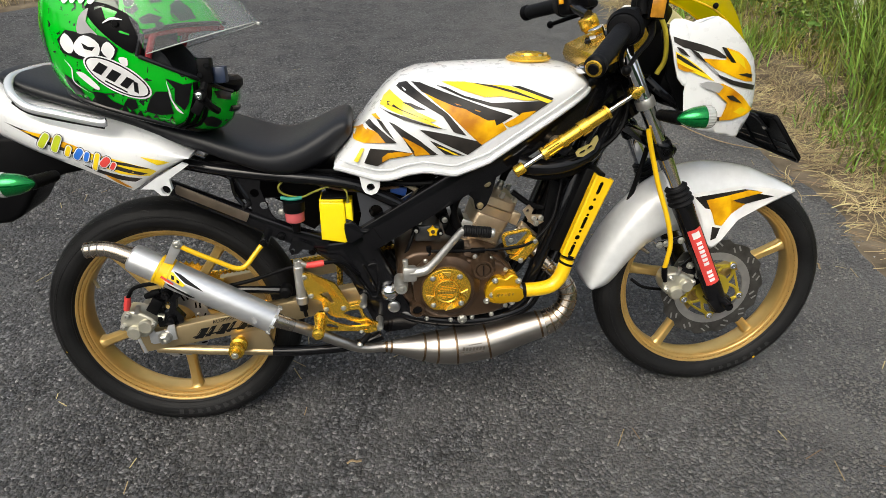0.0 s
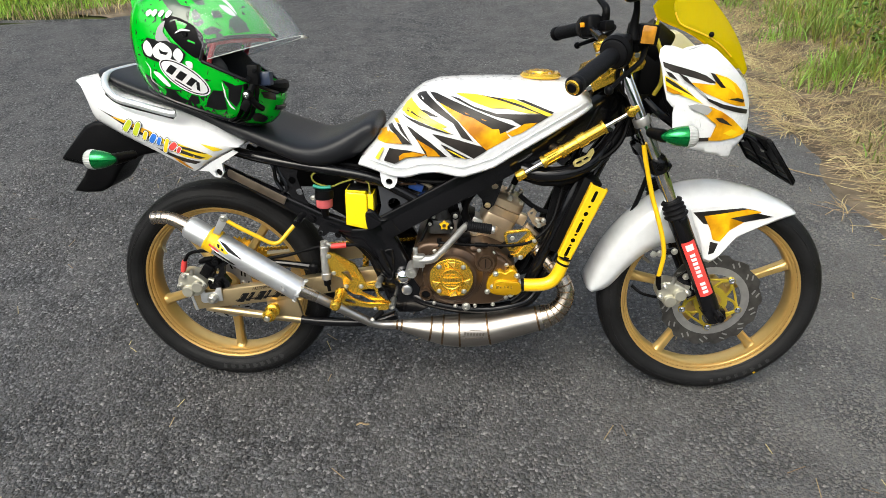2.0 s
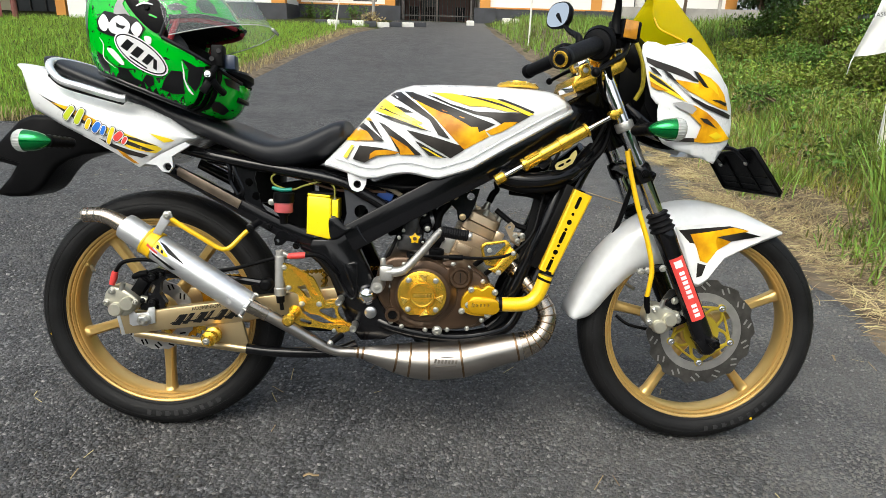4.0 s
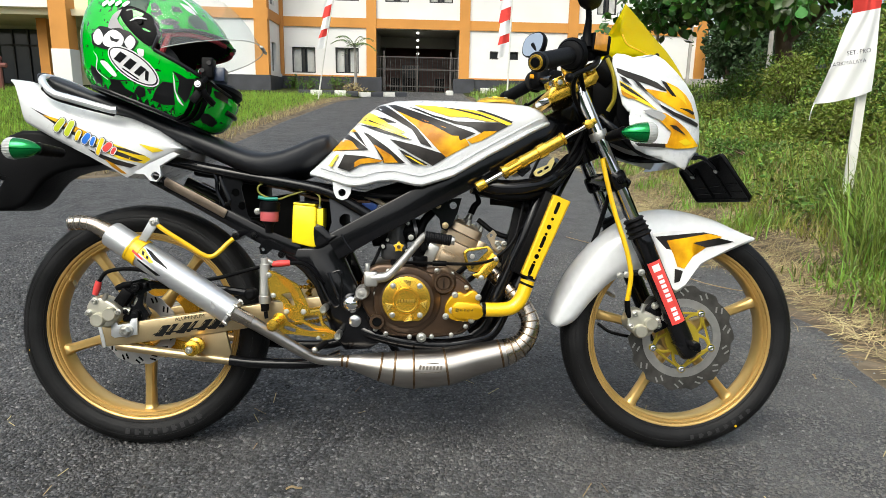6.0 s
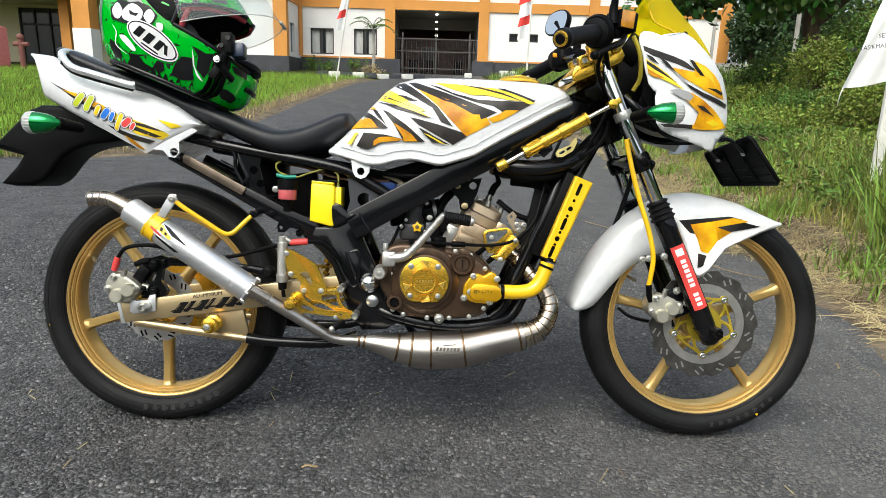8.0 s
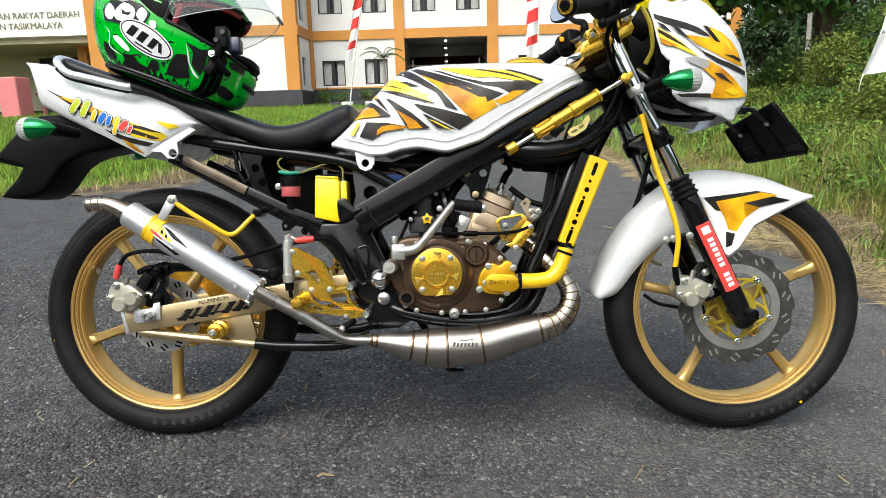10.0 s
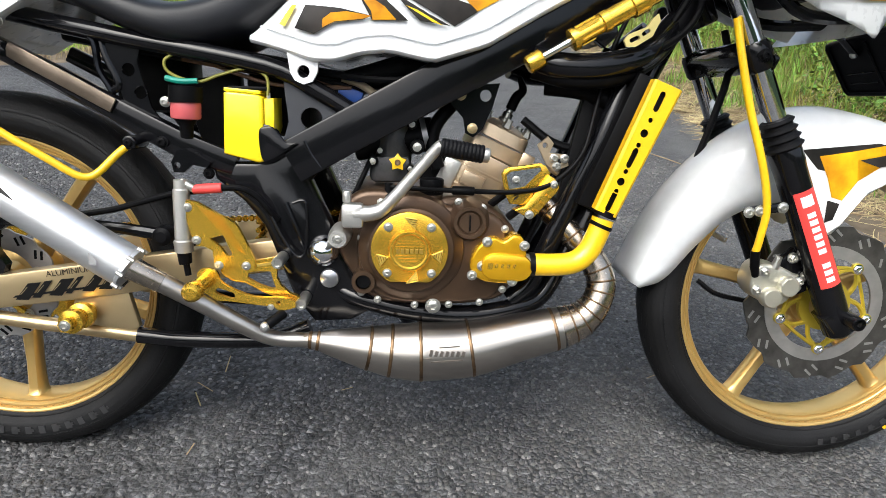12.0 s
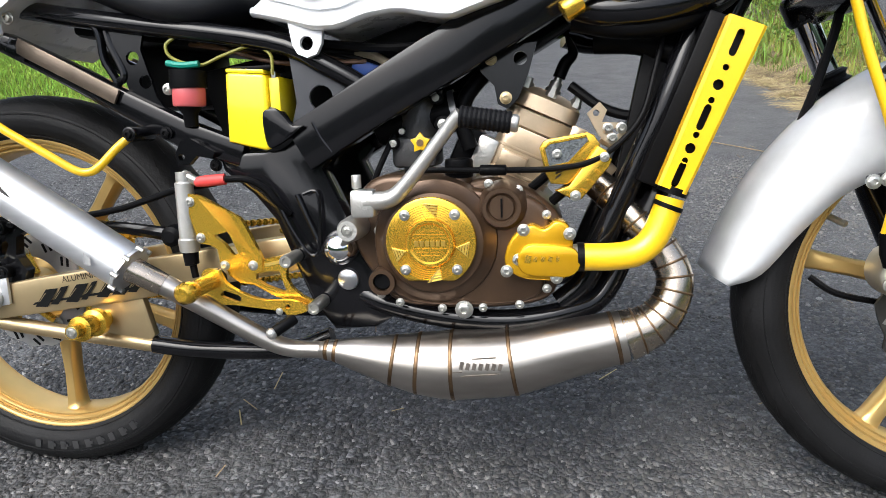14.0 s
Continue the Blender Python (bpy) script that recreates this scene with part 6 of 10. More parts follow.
part("inner_tray", bm, BLACKPL, bike)

# swingarm
mirrored("swingarm", lambda bm: beam(bm, [(-0.062, -0.112, 0.277), (0.06, -0.112, 0.295), (0.20, -0.112, 0.315), (0.33, -0.108, 0.336), (0.46, -0.10, 0.354)], [0.046, 0.050, 0.052, 0.050, 0.046], 0.028, 0.003), CHAMP, "champagne box-section aluminium swingarm", 30)
mirrored("swingarm_endcap", lambda bm: slab(bm, [(-0.066, 0.302), (-0.058, 0.301), (-0.048, 0.255), (-0.056, 0.253)], -0.128, -0.096, 0.0015), ALU)
mirrored("swingarm_gusset", lambda bm: slab(bm, [(0.14, 0.292), (0.215, 0.302), (0.230, 0.238), (0.215, 0.226), (0.13, 0.240)], -0.118, -0.106, 0.002), CHAMP)
mirrored("swingarm_brace", lambda bm: rtube(bm, [(-0.03, -0.112, 0.256), (0.05, -0.114, 0.245), (0.13, -0.114, 0.235), (0.228, -0.112, 0.222)], 0.0105, 12, 4), CHAMP)
mirrored("torque_rod", lambda bm: rtube(bm, [(0.225, -0.112, 0.223), (0.30, -0.110, 0.216), (0.42, -0.105, 0.216), (0.48, -0.10, 0.235)], 0.0125, 12, 4), BLACK, "black lower tube of the swingarm")
mirrored("chain_adjuster", lambda bm: slab(bm, [(-0.035, 0.315), (-0.024, 0.317), (-0.020, 0.307), (0.006, 0.311), (0.010, 0.321), (0.024, 0.323), (0.024, 0.285), (0.012, 0.283), (-0.028, 0.277), (-0.035, 0.282)], -0.132, -0.127, 0.0015), ALU, "bright chain adjuster plate")
for s in (-1, 1):
    part("axle_nut", bolt(B(), 0.0, s * 0.131, 0.300 - 0.006, 0.0115, 0.016, s), BOLT, bike)
bm = B()
lathe(bm, [(0.0001, -0.185), (0.010, -0.185), (0.0105, -0.182), (0.0105, -0.172), (0.017, -0.170), (0.0175, -0.163), (0.013, -0.160), (0.013, -0.146), (0.019, -0.143), (0.0195, -0.134), (0.012, -0.130), (0.012, -0.110)], 0.157, 0.262, 32)
part("bobbin", bm, ANOD, bike, "gold paddock-stand bobbin")
part("bobbin_bolt", bolt(B(), 0.157, -0.185, 0.262, 0.006, 0.003), BOLT, bike)
# black script mark on the swingarm, as plain slanted bars, and the word above it
sw_y = lambda x, z: -0.1262 + 0.0
for k in range(7):
    x = 0.075 + 0.024 * k
    z = 0.2925 + 0.0036 * k
    wv = (0.019, 0.012, 0.019, 0.009, 0.017, 0.019, 0.013)[k]
    decal("arm_mark", [(x - 0.016, z - 0.012), (x - 0.016 + wv, z - 0.012), (x + 0.004 + wv, z + 0.015), (x + 0.004, z + 0.013)], sw_y, INKDEC, bike, off=0.0012)
    decal("arm_mark_gleam", [(x - 0.008, z - 0.004), (x - 0.0068, z - 0.004), (x + 0.004, z + 0.008), (x + 0.0028, z + 0.008)], sw_y, CHAMP, bike, off=0.0022)
decal("arm_mark", [(0.055, 0.283), (0.22, 0.307), (0.225, 0.311), (0.06, 0.287)], sw_y, INKDEC, bike, off=0.0015)
lettering("ALUMINIUM", 0.0125, INKDEC, pose(0.14, -0.1278, 0.3205, 90, -8.5, 0), "arm_lettering", bike)

# chain on the far side and sprocket
for z0, z1 in ((0.345, 0.385), (0.235, 0.30)):
    bm = B()
    tube(bm, [(0.02, 0.075, z0), (0.52, 0.075, z1)], 0.003, 6)
    for k in range(46):
        t = k / 45
        box(bm, (0.02 + 0.50 * t, 0.075, z0 + (z1 - z0) * t), (0.0085, 0.010, 0.011), bev=0.002, segs=1)
    part("chain", bm, ANOD, bike, "gold drive chain run")
part("rear_sprocket", lathe(B(), [(0.06, 0.072), (0.098, 0.072), (0.098, 0.078), (0.06, 0.078)], RX, RZ, 84, closed=True, rmod=lambda r, y, a: 0.004 * math.cos(42 * a) if r > 0.09 else 0), ANOD, rear_wheel)
# side stand
bm = B()
rtube(bm, [(0.56, 0.12, 0.26), (0.615, 0.23, 0.145), (0.660, 0.335, 0.060)], 0.0105, 10, 4)
box(bm, (0.663, 0.342, 0.0555), (0.05, 0.035, 0.006), Matrix.Rotation(radians(LEAN_DEG), 4, "X"))
part("side_stand", bm, BLACK, bike, "black side stand")


# ---- exhaust ----
bm = B()
EX = [(0.478, -0.150, 0.232, 0.0105), (0.500, -0.150, 0.231, 0.0140), (0.565, -0.142, 0.2185, 0.0315), (0.605, -0.138, 0.2125, 0.0395), (0.650, -0.136, 0.2105, 0.0445), (0.725, -0.134, 0.2155, 0.0425), (0.795, -0.132, 0.233, 0.0365), (0.861, -0.130, 0.249, 0.0320)]
P = crom([e[:3] for e in EX], 6)
R = [float(v) for v in np.interp(np.linspace(0, len(EX) - 1, len(P)), range(len(EX)), [e[3] for e in EX])]
tube(bm, P, R, 40)
chamber = part("expansion_chamber", bm, STEEL, bike, "brushed stainless expansion chamber with weld seams", 60)
for t in (0.75, 1.0, 2.25, 3.1, 4.0, 5.0, 6.9):
    k = t / (len(EX) - 1) * (len(P) - 1)
    i = int(k)
    c, r = P[i], R[i]
    d = (P[min(i + 1, len(P) - 1)] - P[i - 1]).normalized()
    bm = B()
    tube(bm, [c - d * 0.0030, c - d * 0.0016, c + d * 0.0016, c + d * 0.0030], [r * 0.985, r + 0.0008, r + 0.0008, r * 0.985], 40)
    part("weld_seam", bm, WELD, chamber, "straw-tinted weld seam", 60)
# etched badge on the chamber, as plain bars
bm = B()
for dx, dz, w, h in [(0.006, 0.0125, 0.030, 0.0014), (0.002, -0.0075, 0.046, 0.0016), (-0.026, -0.004, 0.012, 0.0016)] + [(-0.021 + 0.0078 * k, 0.003, 0.0046, 0.0125 if k == 0 else 0.0085) for k in range(7)]:
    x, z = 0.686 + dx, 0.2205 + dz
    y = -0.1352 - math.sqrt(max(0.0440 ** 2 - (z - 0.2125) ** 2, 0)) - 0.0004
    box(bm, (x, y, z), (w, 0.001, h), Matrix.Rotation(radians(14 if h > 0.005 else -5), 4, "Y"))
part("etched_badge", bm, mat("etched_steel", (0.27, 0.24, 0.21), 0.45, 0.95), chamber, smooth=0)
HD = [(0.861, -0.130, 0.249, 0.0320), (0.893, -0.128, 0.263, 0.0270), (0.914, -0.125, 0.288, 0.0225), (0.921, -0.118, 0.320, 0.0215), (0.906, -0.110, 0.354, 0.0205), (0.878, -0.100, 0.386, 0.0200), (0.845, -0.085, 0.420, 0.0195), (0.815, -0.065, 0.448, 0.0185)]
P = crom([e[:3] for e in HD], 6)
R = [float(v) for v in np.interp(np.linspace(0, len(HD) - 1, len(P)), range(len(HD)), [e[3] for e in HD])]
header = part("header_pipe", tube(B(), P, R, 28), HEATSTEEL, bike, "heat-tinted segmented header pipe", 60)
for i in range(3, len(P) - 4, 3):
    d = (P[i + 1] - P[i - 1]).normalized()
    bm = B()
    tube(bm, [P[i] - d * 0.0016, P[i] - d * 0.0006, P[i] + d * 0.0006, P[i] + d * 0.0016], [R[i] * 0.99, R[i] + 0.0009, R[i] + 0.0009, R[i] * 0.99], 28)
    part("weld_seam", bm, WELD, header, "", 60)
part("stinger_pipe", rtube(B(), [(0.480, -0.150, 0.232), (0.44, -0.155, 0.236), (0.405, -0.160, 0.252), (0.317, -0.175, 0.309), (0.262, -0.186, 0.343), (0.246, -0.19, 0.3525)], [0.0110, 0.0115, 0.0122, 0.0135, 0.0142, 0.0142], 20, 6), STEEL, bike, "polished stainless stinger pipe", 60)
part("pipe_collar", tube(B(), [(0.292, -0.180, 0.3245), (0.268, -0.185, 0.339), (0.254, -0.188, 0.348)], [0.0148, 0.0158, 0.0170], 20), HEATSTEEL, bike)
MA, MB = Vector((-0.008, -0.190, 0.5195)), Vector((0.243, -0.190, 0.3545))
md = (MB - MA).normalized()
mr = [(0.0, 0.020), (0.004, 0.0268), (0.010, 0.0288), (0.14, 0.0296), (0.304, 0.0294), (0.309, 0.0288), (0.3115, 0.0310), (0.315, 0.0310), (0.3162, 0.018)]
muffler = part("muffler", tube(B(), [MA + md * a for a, _ in mr], [b for _, b in mr], 44), ALU, bike, "brushed aluminium muffler canister", 40)
for k in range(8):
    a = 2 * math.pi * k / 8
    u = Vector((0, 1, 0))
    v = md.cross(u).normalized()
    c = MA + md * 0.3135 + (u * math.cos(a) + v * math.sin(a)) * 0.0308
    part("rivet", cyl(B(), tuple(c - md * 0.004), tuple(c + md * 0.005), 0.0033, 8), BOLT, muffler)
part("tail_pipe", rtube(B(), [tuple(MA + md * 0.004), (-0.035, -0.190, 0.533), (-0.060, -0.190, 0.539), (-0.090, -0.190, 0.538)], [0.0195, 0.0165, 0.0152, 0.0150], 22, 6, caps=False), HEATSTEEL, muffler, "ringed steel tail pipe", 60)
for x, z in ((-0.048, 0.537), (-0.062, 0.539), (-0.076, 0.539), (-0.088, 0.538)):
    part("tail_ring", tube(B(), [(x - 0.0015, -0.19, z), (x, -0.19, z), (x + 0.0015, -0.19, z)], [0.0155, 0.0164, 0.0155], 22), STEEL, muffler)
part("tail_bore", cyl(B(), (-0.0895, -0.19, 0.5381), (-0.085, -0.19, 0.5381), 0.0142, 18), BLACKPL, muffler)
c = MA + md * 0.071
part("clamp_band", tube(B(), [c - md * 0.0115, c - md * 0.0105, c + md * 0.0105, c + md * 0.0115], [0.0290, 0.0306, 0.0306, 0.0290], 40), YELLOW, muffler, "wide yellow clamp band", 40)
for a in (0.060, 0.082):
    c = MA + md * a
    part("clamp_band", tube(B(), [c - md * 0.003, c - md * 0.002, c + md * 0.002, c + md * 0.003], [0.0290, 0.0317, 0.0317, 0.0290], 40), YELLOW, muffler, "yellow clamp band", 40)
bm = B()
mx = md
slab(bm, [(0.060, 0.505), (0.076, 0.500), (0.104, 0.540), (0.100, 0.552), (0.088, 0.552), (0.080, 0.540)], -0.206, -0.201, 0.001)
part("clamp_lug", bm, ALU, muffler, "bare alloy clamp lug")
part("lug_bolt", bolt(B(), 0.093, -0.206, 0.543, 0.007, 0.005), BOLT, muffler)
msurf = lambda x, z: -0.190 - math.sqrt(max(0.0296 ** 2 - ((Vector((x, 0, z)) - Vector((MA.x, 0, MA.z))).cross(Vector((md.x, 0, md.z))).length) ** 2, 1e-6))


def mpt(a, s):
    n = Vector((-md.z, 0, md.x))
    p = MA + md * a - n * s * -1
    return (p.x, p.z)


for i, (mt, pts) in enumerate(((INKDEC, [(0.088, 0.021), (0.104, 0.021), (0.150, 0.012), (0.158, 0.009), (0.118, 0.010)]), (YELLOWDEC, [(0.074, 0.019), (0.090, 0.019), (0.122, 0.006), (0.117, 0.001), (0.075, 0.007)]), (INKDEC, [(0.088, 0.014), (0.094, 0.014), (0.098, 0.007), (0.092, 0.007)]), (INKDEC, [(0.101, 0.011), (0.107, 0.010), (0.110, 0.005), (0.104, 0.005)]), (RED, [(0.072, 0.006), (0.100, 0.000), (0.100, -0.004), (0.072, 0.001)]), (WHITEDEC, [(0.080, -0.001), (0.130, -0.006), (0.135, -0.011), (0.083, -0.004)]), (INKDEC, [(0.088, -0.005), (0.150, -0.010), (0.140, -0.016), (0.092, -0.009)]), (GREY, [(0.268, 0.004), (0.280, 0.002), (0.284, -0.006), (0.276, -0.010), (0.281, -0.004), (0.278, 0.0)]))):
    decal("muffler_badge", [mpt(*p) for p in pts], msurf, mt, muffler, off=0.0007 + 0.0004 * i, grid=0.006)
part("muffler_stay", rtube(B(), [(0.093, -0.203, 0.541), (0.12, -0.198, 0.520), (0.160, -0.188, 0.492), (0.188, -0.180, 0.472), (0.203, -0.175, 0.468), (0.216, -0.170, 0.475), (0.236, -0.160, 0.497), (0.250, -0.150, 0.511)], 0.0052, 12, 5), YELLOW, bike, "bent yellow muffler stay rod")
part("stay_bush", cyl(B(), (0.252, -0.158, 0.513), (0.252, -0.110, 0.513), 0.0095, 16, 0.002), BLACK, bike)
part("stay_bolt", bolt(B(), 0.252, -0.158, 0.513, 0.005, 0.003), BLACKPL, bike)

# ---- engine ----
engine = part("crankcase", slab(B(), crom([(0.525, 0.395), (0.535, 0.430), (0.560, 0.450), (0.600, 0.452), (0.650, 0.440), (0.700, 0.447), (0.730, 0.440), (0.765, 0.420), (0.790, 0.385), (0.785, 0.330), (0.770, 0.295), (0.720, 0.283), (0.640, 0.281), (0.580, 0.288), (0.548, 0.325), (0.528, 0.360)], 4, True), -0.128, 0.115, 0.010, 3), BROWNCASE, bike, "bronze-brown two-stroke crankcase", 40)
part("clutch_cover", lathe(B(), [(0.0001, -0.164), (0.052, -0.164), (0.060, -0.162), (0.064, -0.154), (0.075, -0.148), (0.078, -0.138), (0.080, -0.120)], 0.634, 0.372, 64), BROWNCASE, engine, "rounded bronze clutch cover")
part("case_cover", slab(B(), crom([(0.560, 0.400), (0.585, 0.432), (0.640, 0.440), (0.700, 0.432), (0.745, 0.425), (0.772, 0.400), (0.768, 0.340), (0.755, 0.300), (0.690, 0.289), (0.600, 0.293), (0.560, 0.330)], 4, True), -0.144, -0.120, 0.008, 3), BROWNCASE, engine, "", 40)
# gold cover with its flat foot
cc = (0.632, 0.374)
gp = [(cc[0] + 0.0545 * math.cos(a), cc[1] + max(0.0545 * math.sin(a), -0.0465)) for a in np.linspace(0, 2 * math.pi, 48, endpoint=False)]
gold_cover = part("gold_cover", slab(B(), gp, -0.172, -0.160, 0.003), ANOD, engine, "gold machined clutch cover plate", 40)
part("cover_boss", lathe(B(), [(0.0001, -0.1765), (0.0225, -0.1765), (0.0245, -0.1785), (0.0275, -0.1785), (0.0295, -0.176), (0.0305, -0.170)], cc[0], cc[1], 48), ANOD, gold_cover)
for k in range(7):
    r = 0.0325 + 0.0026 * k
    if r > 0.046:
        break
    part("machined_ring", lathe(B(), [(r - 0.0005, -0.1715), (r - 0.0003, -0.1727), (r + 0.0003, -0.1727), (r + 0.0005, -0.1715)], cc[0], cc[1], 48), ANOD, gold_cover)
bm = B()
for k, (dz, w) in enumerate(((0.014, 0.024), (0.010, 0.034), (0.006, 0.040), (-0.007, 0.040), (-0.011, 0.033), (-0.015, 0.022))):
    box(bm, (cc[0], -0.1768, cc[1] + dz), (w, 0.001, 0.0015))
part("boss_rib", bm, ANOD, gold_cover, smooth=0)
bm = B()
for k in range(6):
    box(bm, (cc[0] - 0.016 + 0.0064 * k, -0.1772, cc[1]), (0.0045, 0.0016, 0.0065))
part("boss_badge", bm, mat("worn_gold", (0.42, 0.27, 0.05), 0.4, 0.8), gold_cover, smooth=0)
INLAY = mat("pale_gold_inlay", (0.80, 0.58, 0.14), 0.34, 0.85, 0.06, 30)
for a, tw in ((82, 14), (198, 0), (-10, 0), (282, -14)):
    ar = radians(a)
    u = Vector((math.cos(ar), 0, math.sin(ar)))
    v = Vector((-math.sin(ar), 0, math.cos(ar)))
    c = Vector((cc[0], 0, cc[1])) + u * 0.0395
    sk = v * (0.0004 * tw)
    tri_ = [c + u * 0.0065 + v * 0.0095 + sk, c + u * 0.0065 - v * 0.0095 + sk, c - u * 0.0085 - sk * 0.6]
    inl = part("arrow_inlay", slab(B(), [(p.x, p.z) for p in tri_], -0.1745, -0.1715, 0.0006, 1), INLAY, gold_cover, smooth=20)
    for k in range(4):
        h = 0.0050 - 0.0032 * k
        wd = 0.0085 * (1 - (0.0065 - h) / 0.015) * 0.8
        m0 = c + u * h + sk * (0.4 - 0.3 * k)
        part("inlay_line", tube(B(), [m0 + v * wd + Vector((0, -0.1747, 0)), m0 - v * wd + Vector((0, -0.1747, 0))], 0.0005, 5), ANOD, inl)
for a in (50, 130, 228, 312):
    part("cover_bolt", bolt(B(), cc[0] + 0.0465 * math.cos(radians(a)), -0.172, cc[1] + 0.0435 * math.sin(radians(a)), 0.0048, 0.004), BOLT, gold_cover)
# smaller covers
part("kick_boss", lathe(B(), [(0.0001, -0.150), (0.010, -0.150), (0.013, -0.146), (0.014, -0.120)], 0.566, 0.323, 24), BLACKPL, engine)
part("sight_ring", lathe(B(), [(0.011, -0.155), (0.0165, -0.155), (0.0175, -0.150), (0.0175, -0.125), (0.011, -0.150)], 0.566, 0.322, 28, closed=True), BROWNCASE, engine)
cap_ = part("timing_cap", lathe(B(), [(0.0001, -0.162), (0.014, -0.162), (0.0155, -0.160), (0.018, -0.164), (0.0225, -0.164), (0.0245, -0.160), (0.027, -0.150), (0.030, -0.142), (0.031, -0.120)], 0.716, 0.413, 40), BROWNCASE, engine, "round bronze cap with a slot")
bm = B()
box(bm, (0.716, -0.163, 0.413), (0.0022, 0.003, 0.022))
part("cap_slot", bm, BLACKPL, cap_, smooth=0)
_p = part("filler_plug", cyl(B(), (0.662, -0.118, 0.446), (0.662, -0.118, 0.470), 0.0175, 24, 0.003), BLACKPL, engine, "black oil filler plug")
part("filler_neck", cyl(B(), (0.662, -0.118, 0.405), (0.662, -0.118, 0.448), 0.0165, 20, 0.003), BROWNCASE, engine)
part("cable_nipple", tube(B(), [(0.600, -0.12, 0.430), (0.600, -0.12, 0.445), (0.600, -0.12, 0.448), (0.600, -0.12, 0.462)], [0.0085, 0.0085, 0.006, 0.006], 12), BLACKPL, engine)
for x, z, y in ((0.562, 0.304, -0.142), (0.586, 0.294, -0.144), (0.640, 0.288, -0.148), (0.690, 0.288, -0.144), (0.735, 0.292, -0.144), (0.768, 0.312, -0.144), (0.772, 0.360, -0.144), (0.768, 0.402, -0.144), (0.700, 0.440, -0.144), (0.735, 0.432, -0.142), (0.590, 0.437, -0.142), (0.562, 0.385, -0.142)):
    part("case_bolt", bolt(B(), x, y, z, 0.0042, 0.004), BOLT, engine)
part("drain_bolt", bolt(B(), 0.667, -0.146, 0.286, 0.0085, 0.007), BOLT, engine)
# cylinder: stacked barrel and head on a slanting axis
DA, DS = Vector((0.416, 0, 0.909)), Vector((0.909, 0, -0.416))
C0 = Vector((0.712, -0.004, 0.405))


def barrel(levels, p=5, n=10):
    rings = []
    for h, hx, hy in levels:
        ring = []
        for k in range(4 * n):
            a = 2 * math.pi * k / (4 * n)
            c, s = math.cos(a), math.sin(a)
            ring.append(C0 + DA * h + DS * (hx * math.copysign(abs(c) ** (2 / p), c)) + Vector((0, hy * math.copysign(abs(s) ** (2 / p), s), 0)))
        rings.append(ring)
    return loft(B(), rings)


cyl_ = part("cylinder", barrel([(0.0, 0.050, 0.058), (0.030, 0.050, 0.058), (0.034, 0.044, 0.052), (0.040, 0.044, 0.054), (0.098, 0.046, 0.058), (0.101, 0.045, 0.057)]), BRONZE, bike, "champagne-painted slanted cylinder barrel", 30)
part("head_gasket", barrel([(0.100, 0.042, 0.054), (0.1025, 0.042, 0.054)]), BLACKPL, cyl_, "", 30)
part("cylinder_head", barrel([(0.102, 0.045, 0.058), (0.104, 0.047, 0.060), (0.124, 0.047, 0.060), (0.1255, 0.044, 0.057)]), BRONZE, cyl_, "", 30)
part("head_cover", barrel([(0.1265, 0.044, 0.056), (0.128, 0.046, 0.059), (0.146, 0.045, 0.057), (0.153, 0.038, 0.048), (0.158, 0.020, 0.026)]), BRONZE, cyl_, "", 30)
for sx, sy in ((-0.034, -0.044), (0.034, -0.044), (-0.034, 0.044), (0.034, 0.044), (0.0, -0.050)):
    c = C0 + DA * 0.150 + DS * sx + Vector((0, sy, 0))
    bm = B()
    tube(bm, [c, c + DA * 0.006, c + DA * 0.0062, c + DA * 0.014], [0.0075, 0.0075, 0.0058, 0.0058], 6)
    part("head_nut", bm, BOLT, cyl_)
c = C0 + DA * 0.156
bm = B()
tube(bm, [c, c + DA * 0.008, c + DA * 0.009, c + DA * 0.018, c + DA * 0.019, c + DA * 0.03], [0.011, 0.011, 0.0085, 0.0085, 0.006, 0.005], 12)
part("spark_plug", bm, BOLT, cyl_, "steel spark plug")
part("plug_cap", rtube(B(), [tuple(c + DA * 0.024), tuple(c + DA * 0.045), tuple(c + DA * 0.06 + DS * 0.004), tuple(c + DA * 0.075 + DS * -0.01)], [0.0085, 0.0085, 0.007, 0.004], 12, 4), BLACKPL, cyl_, "black plug cap and lead")
# parting ribs of the water jacket and its cast-in step
for h, hx, hy in ((0.041, 0.0455, 0.0555), (0.072, 0.0462, 0.0572)):
    part("jacket_rib", barrel([(h, hx - 0.001, hy - 0.001), (h + 0.0008, hx, hy), (h + 0.0030, hx, hy), (h + 0.0038, hx - 0.001, hy - 0.001)]), BRONZE, cyl_, "", 30)
part("jacket_boss", slab(B(), [(p.x, p.z) for p in (C0 + DA * 0.046 - DS * 0.030, C0 + DA * 0.046 + DS * 0.006, C0 + DA * 0.068 + DS * 0.006, C0 + DA * 0.068 - DS * 0.030)], -0.067, -0.056, 0.003), BRONZE, cyl_, "", 40)
part("transfer_port_cover", box(B(), C0 + DA * 0.052 + DS * -0.050 + Vector((0, -0.03, 0)), (0.028, 0.05, 0.045), Matrix(((DS.x, 0, DA.x), (0, 1, 0), (DS.z, 0, DA.z))).to_4x4(), 0.004), CASTALU, cyl_, "bare cast reed block")
bm = B()
box(bm, C0 + DA * 0.05 + DS * -0.075 + Vector((0, -0.02, 0)), (0.03, 0.07, 0.055), Matrix(((DS.x, 0, DA.x), (0, 1, 0), (DS.z, 0, DA.z))).to_4x4(), 0.006)
part("intake_stub", bm, BLACKPL, cyl_)
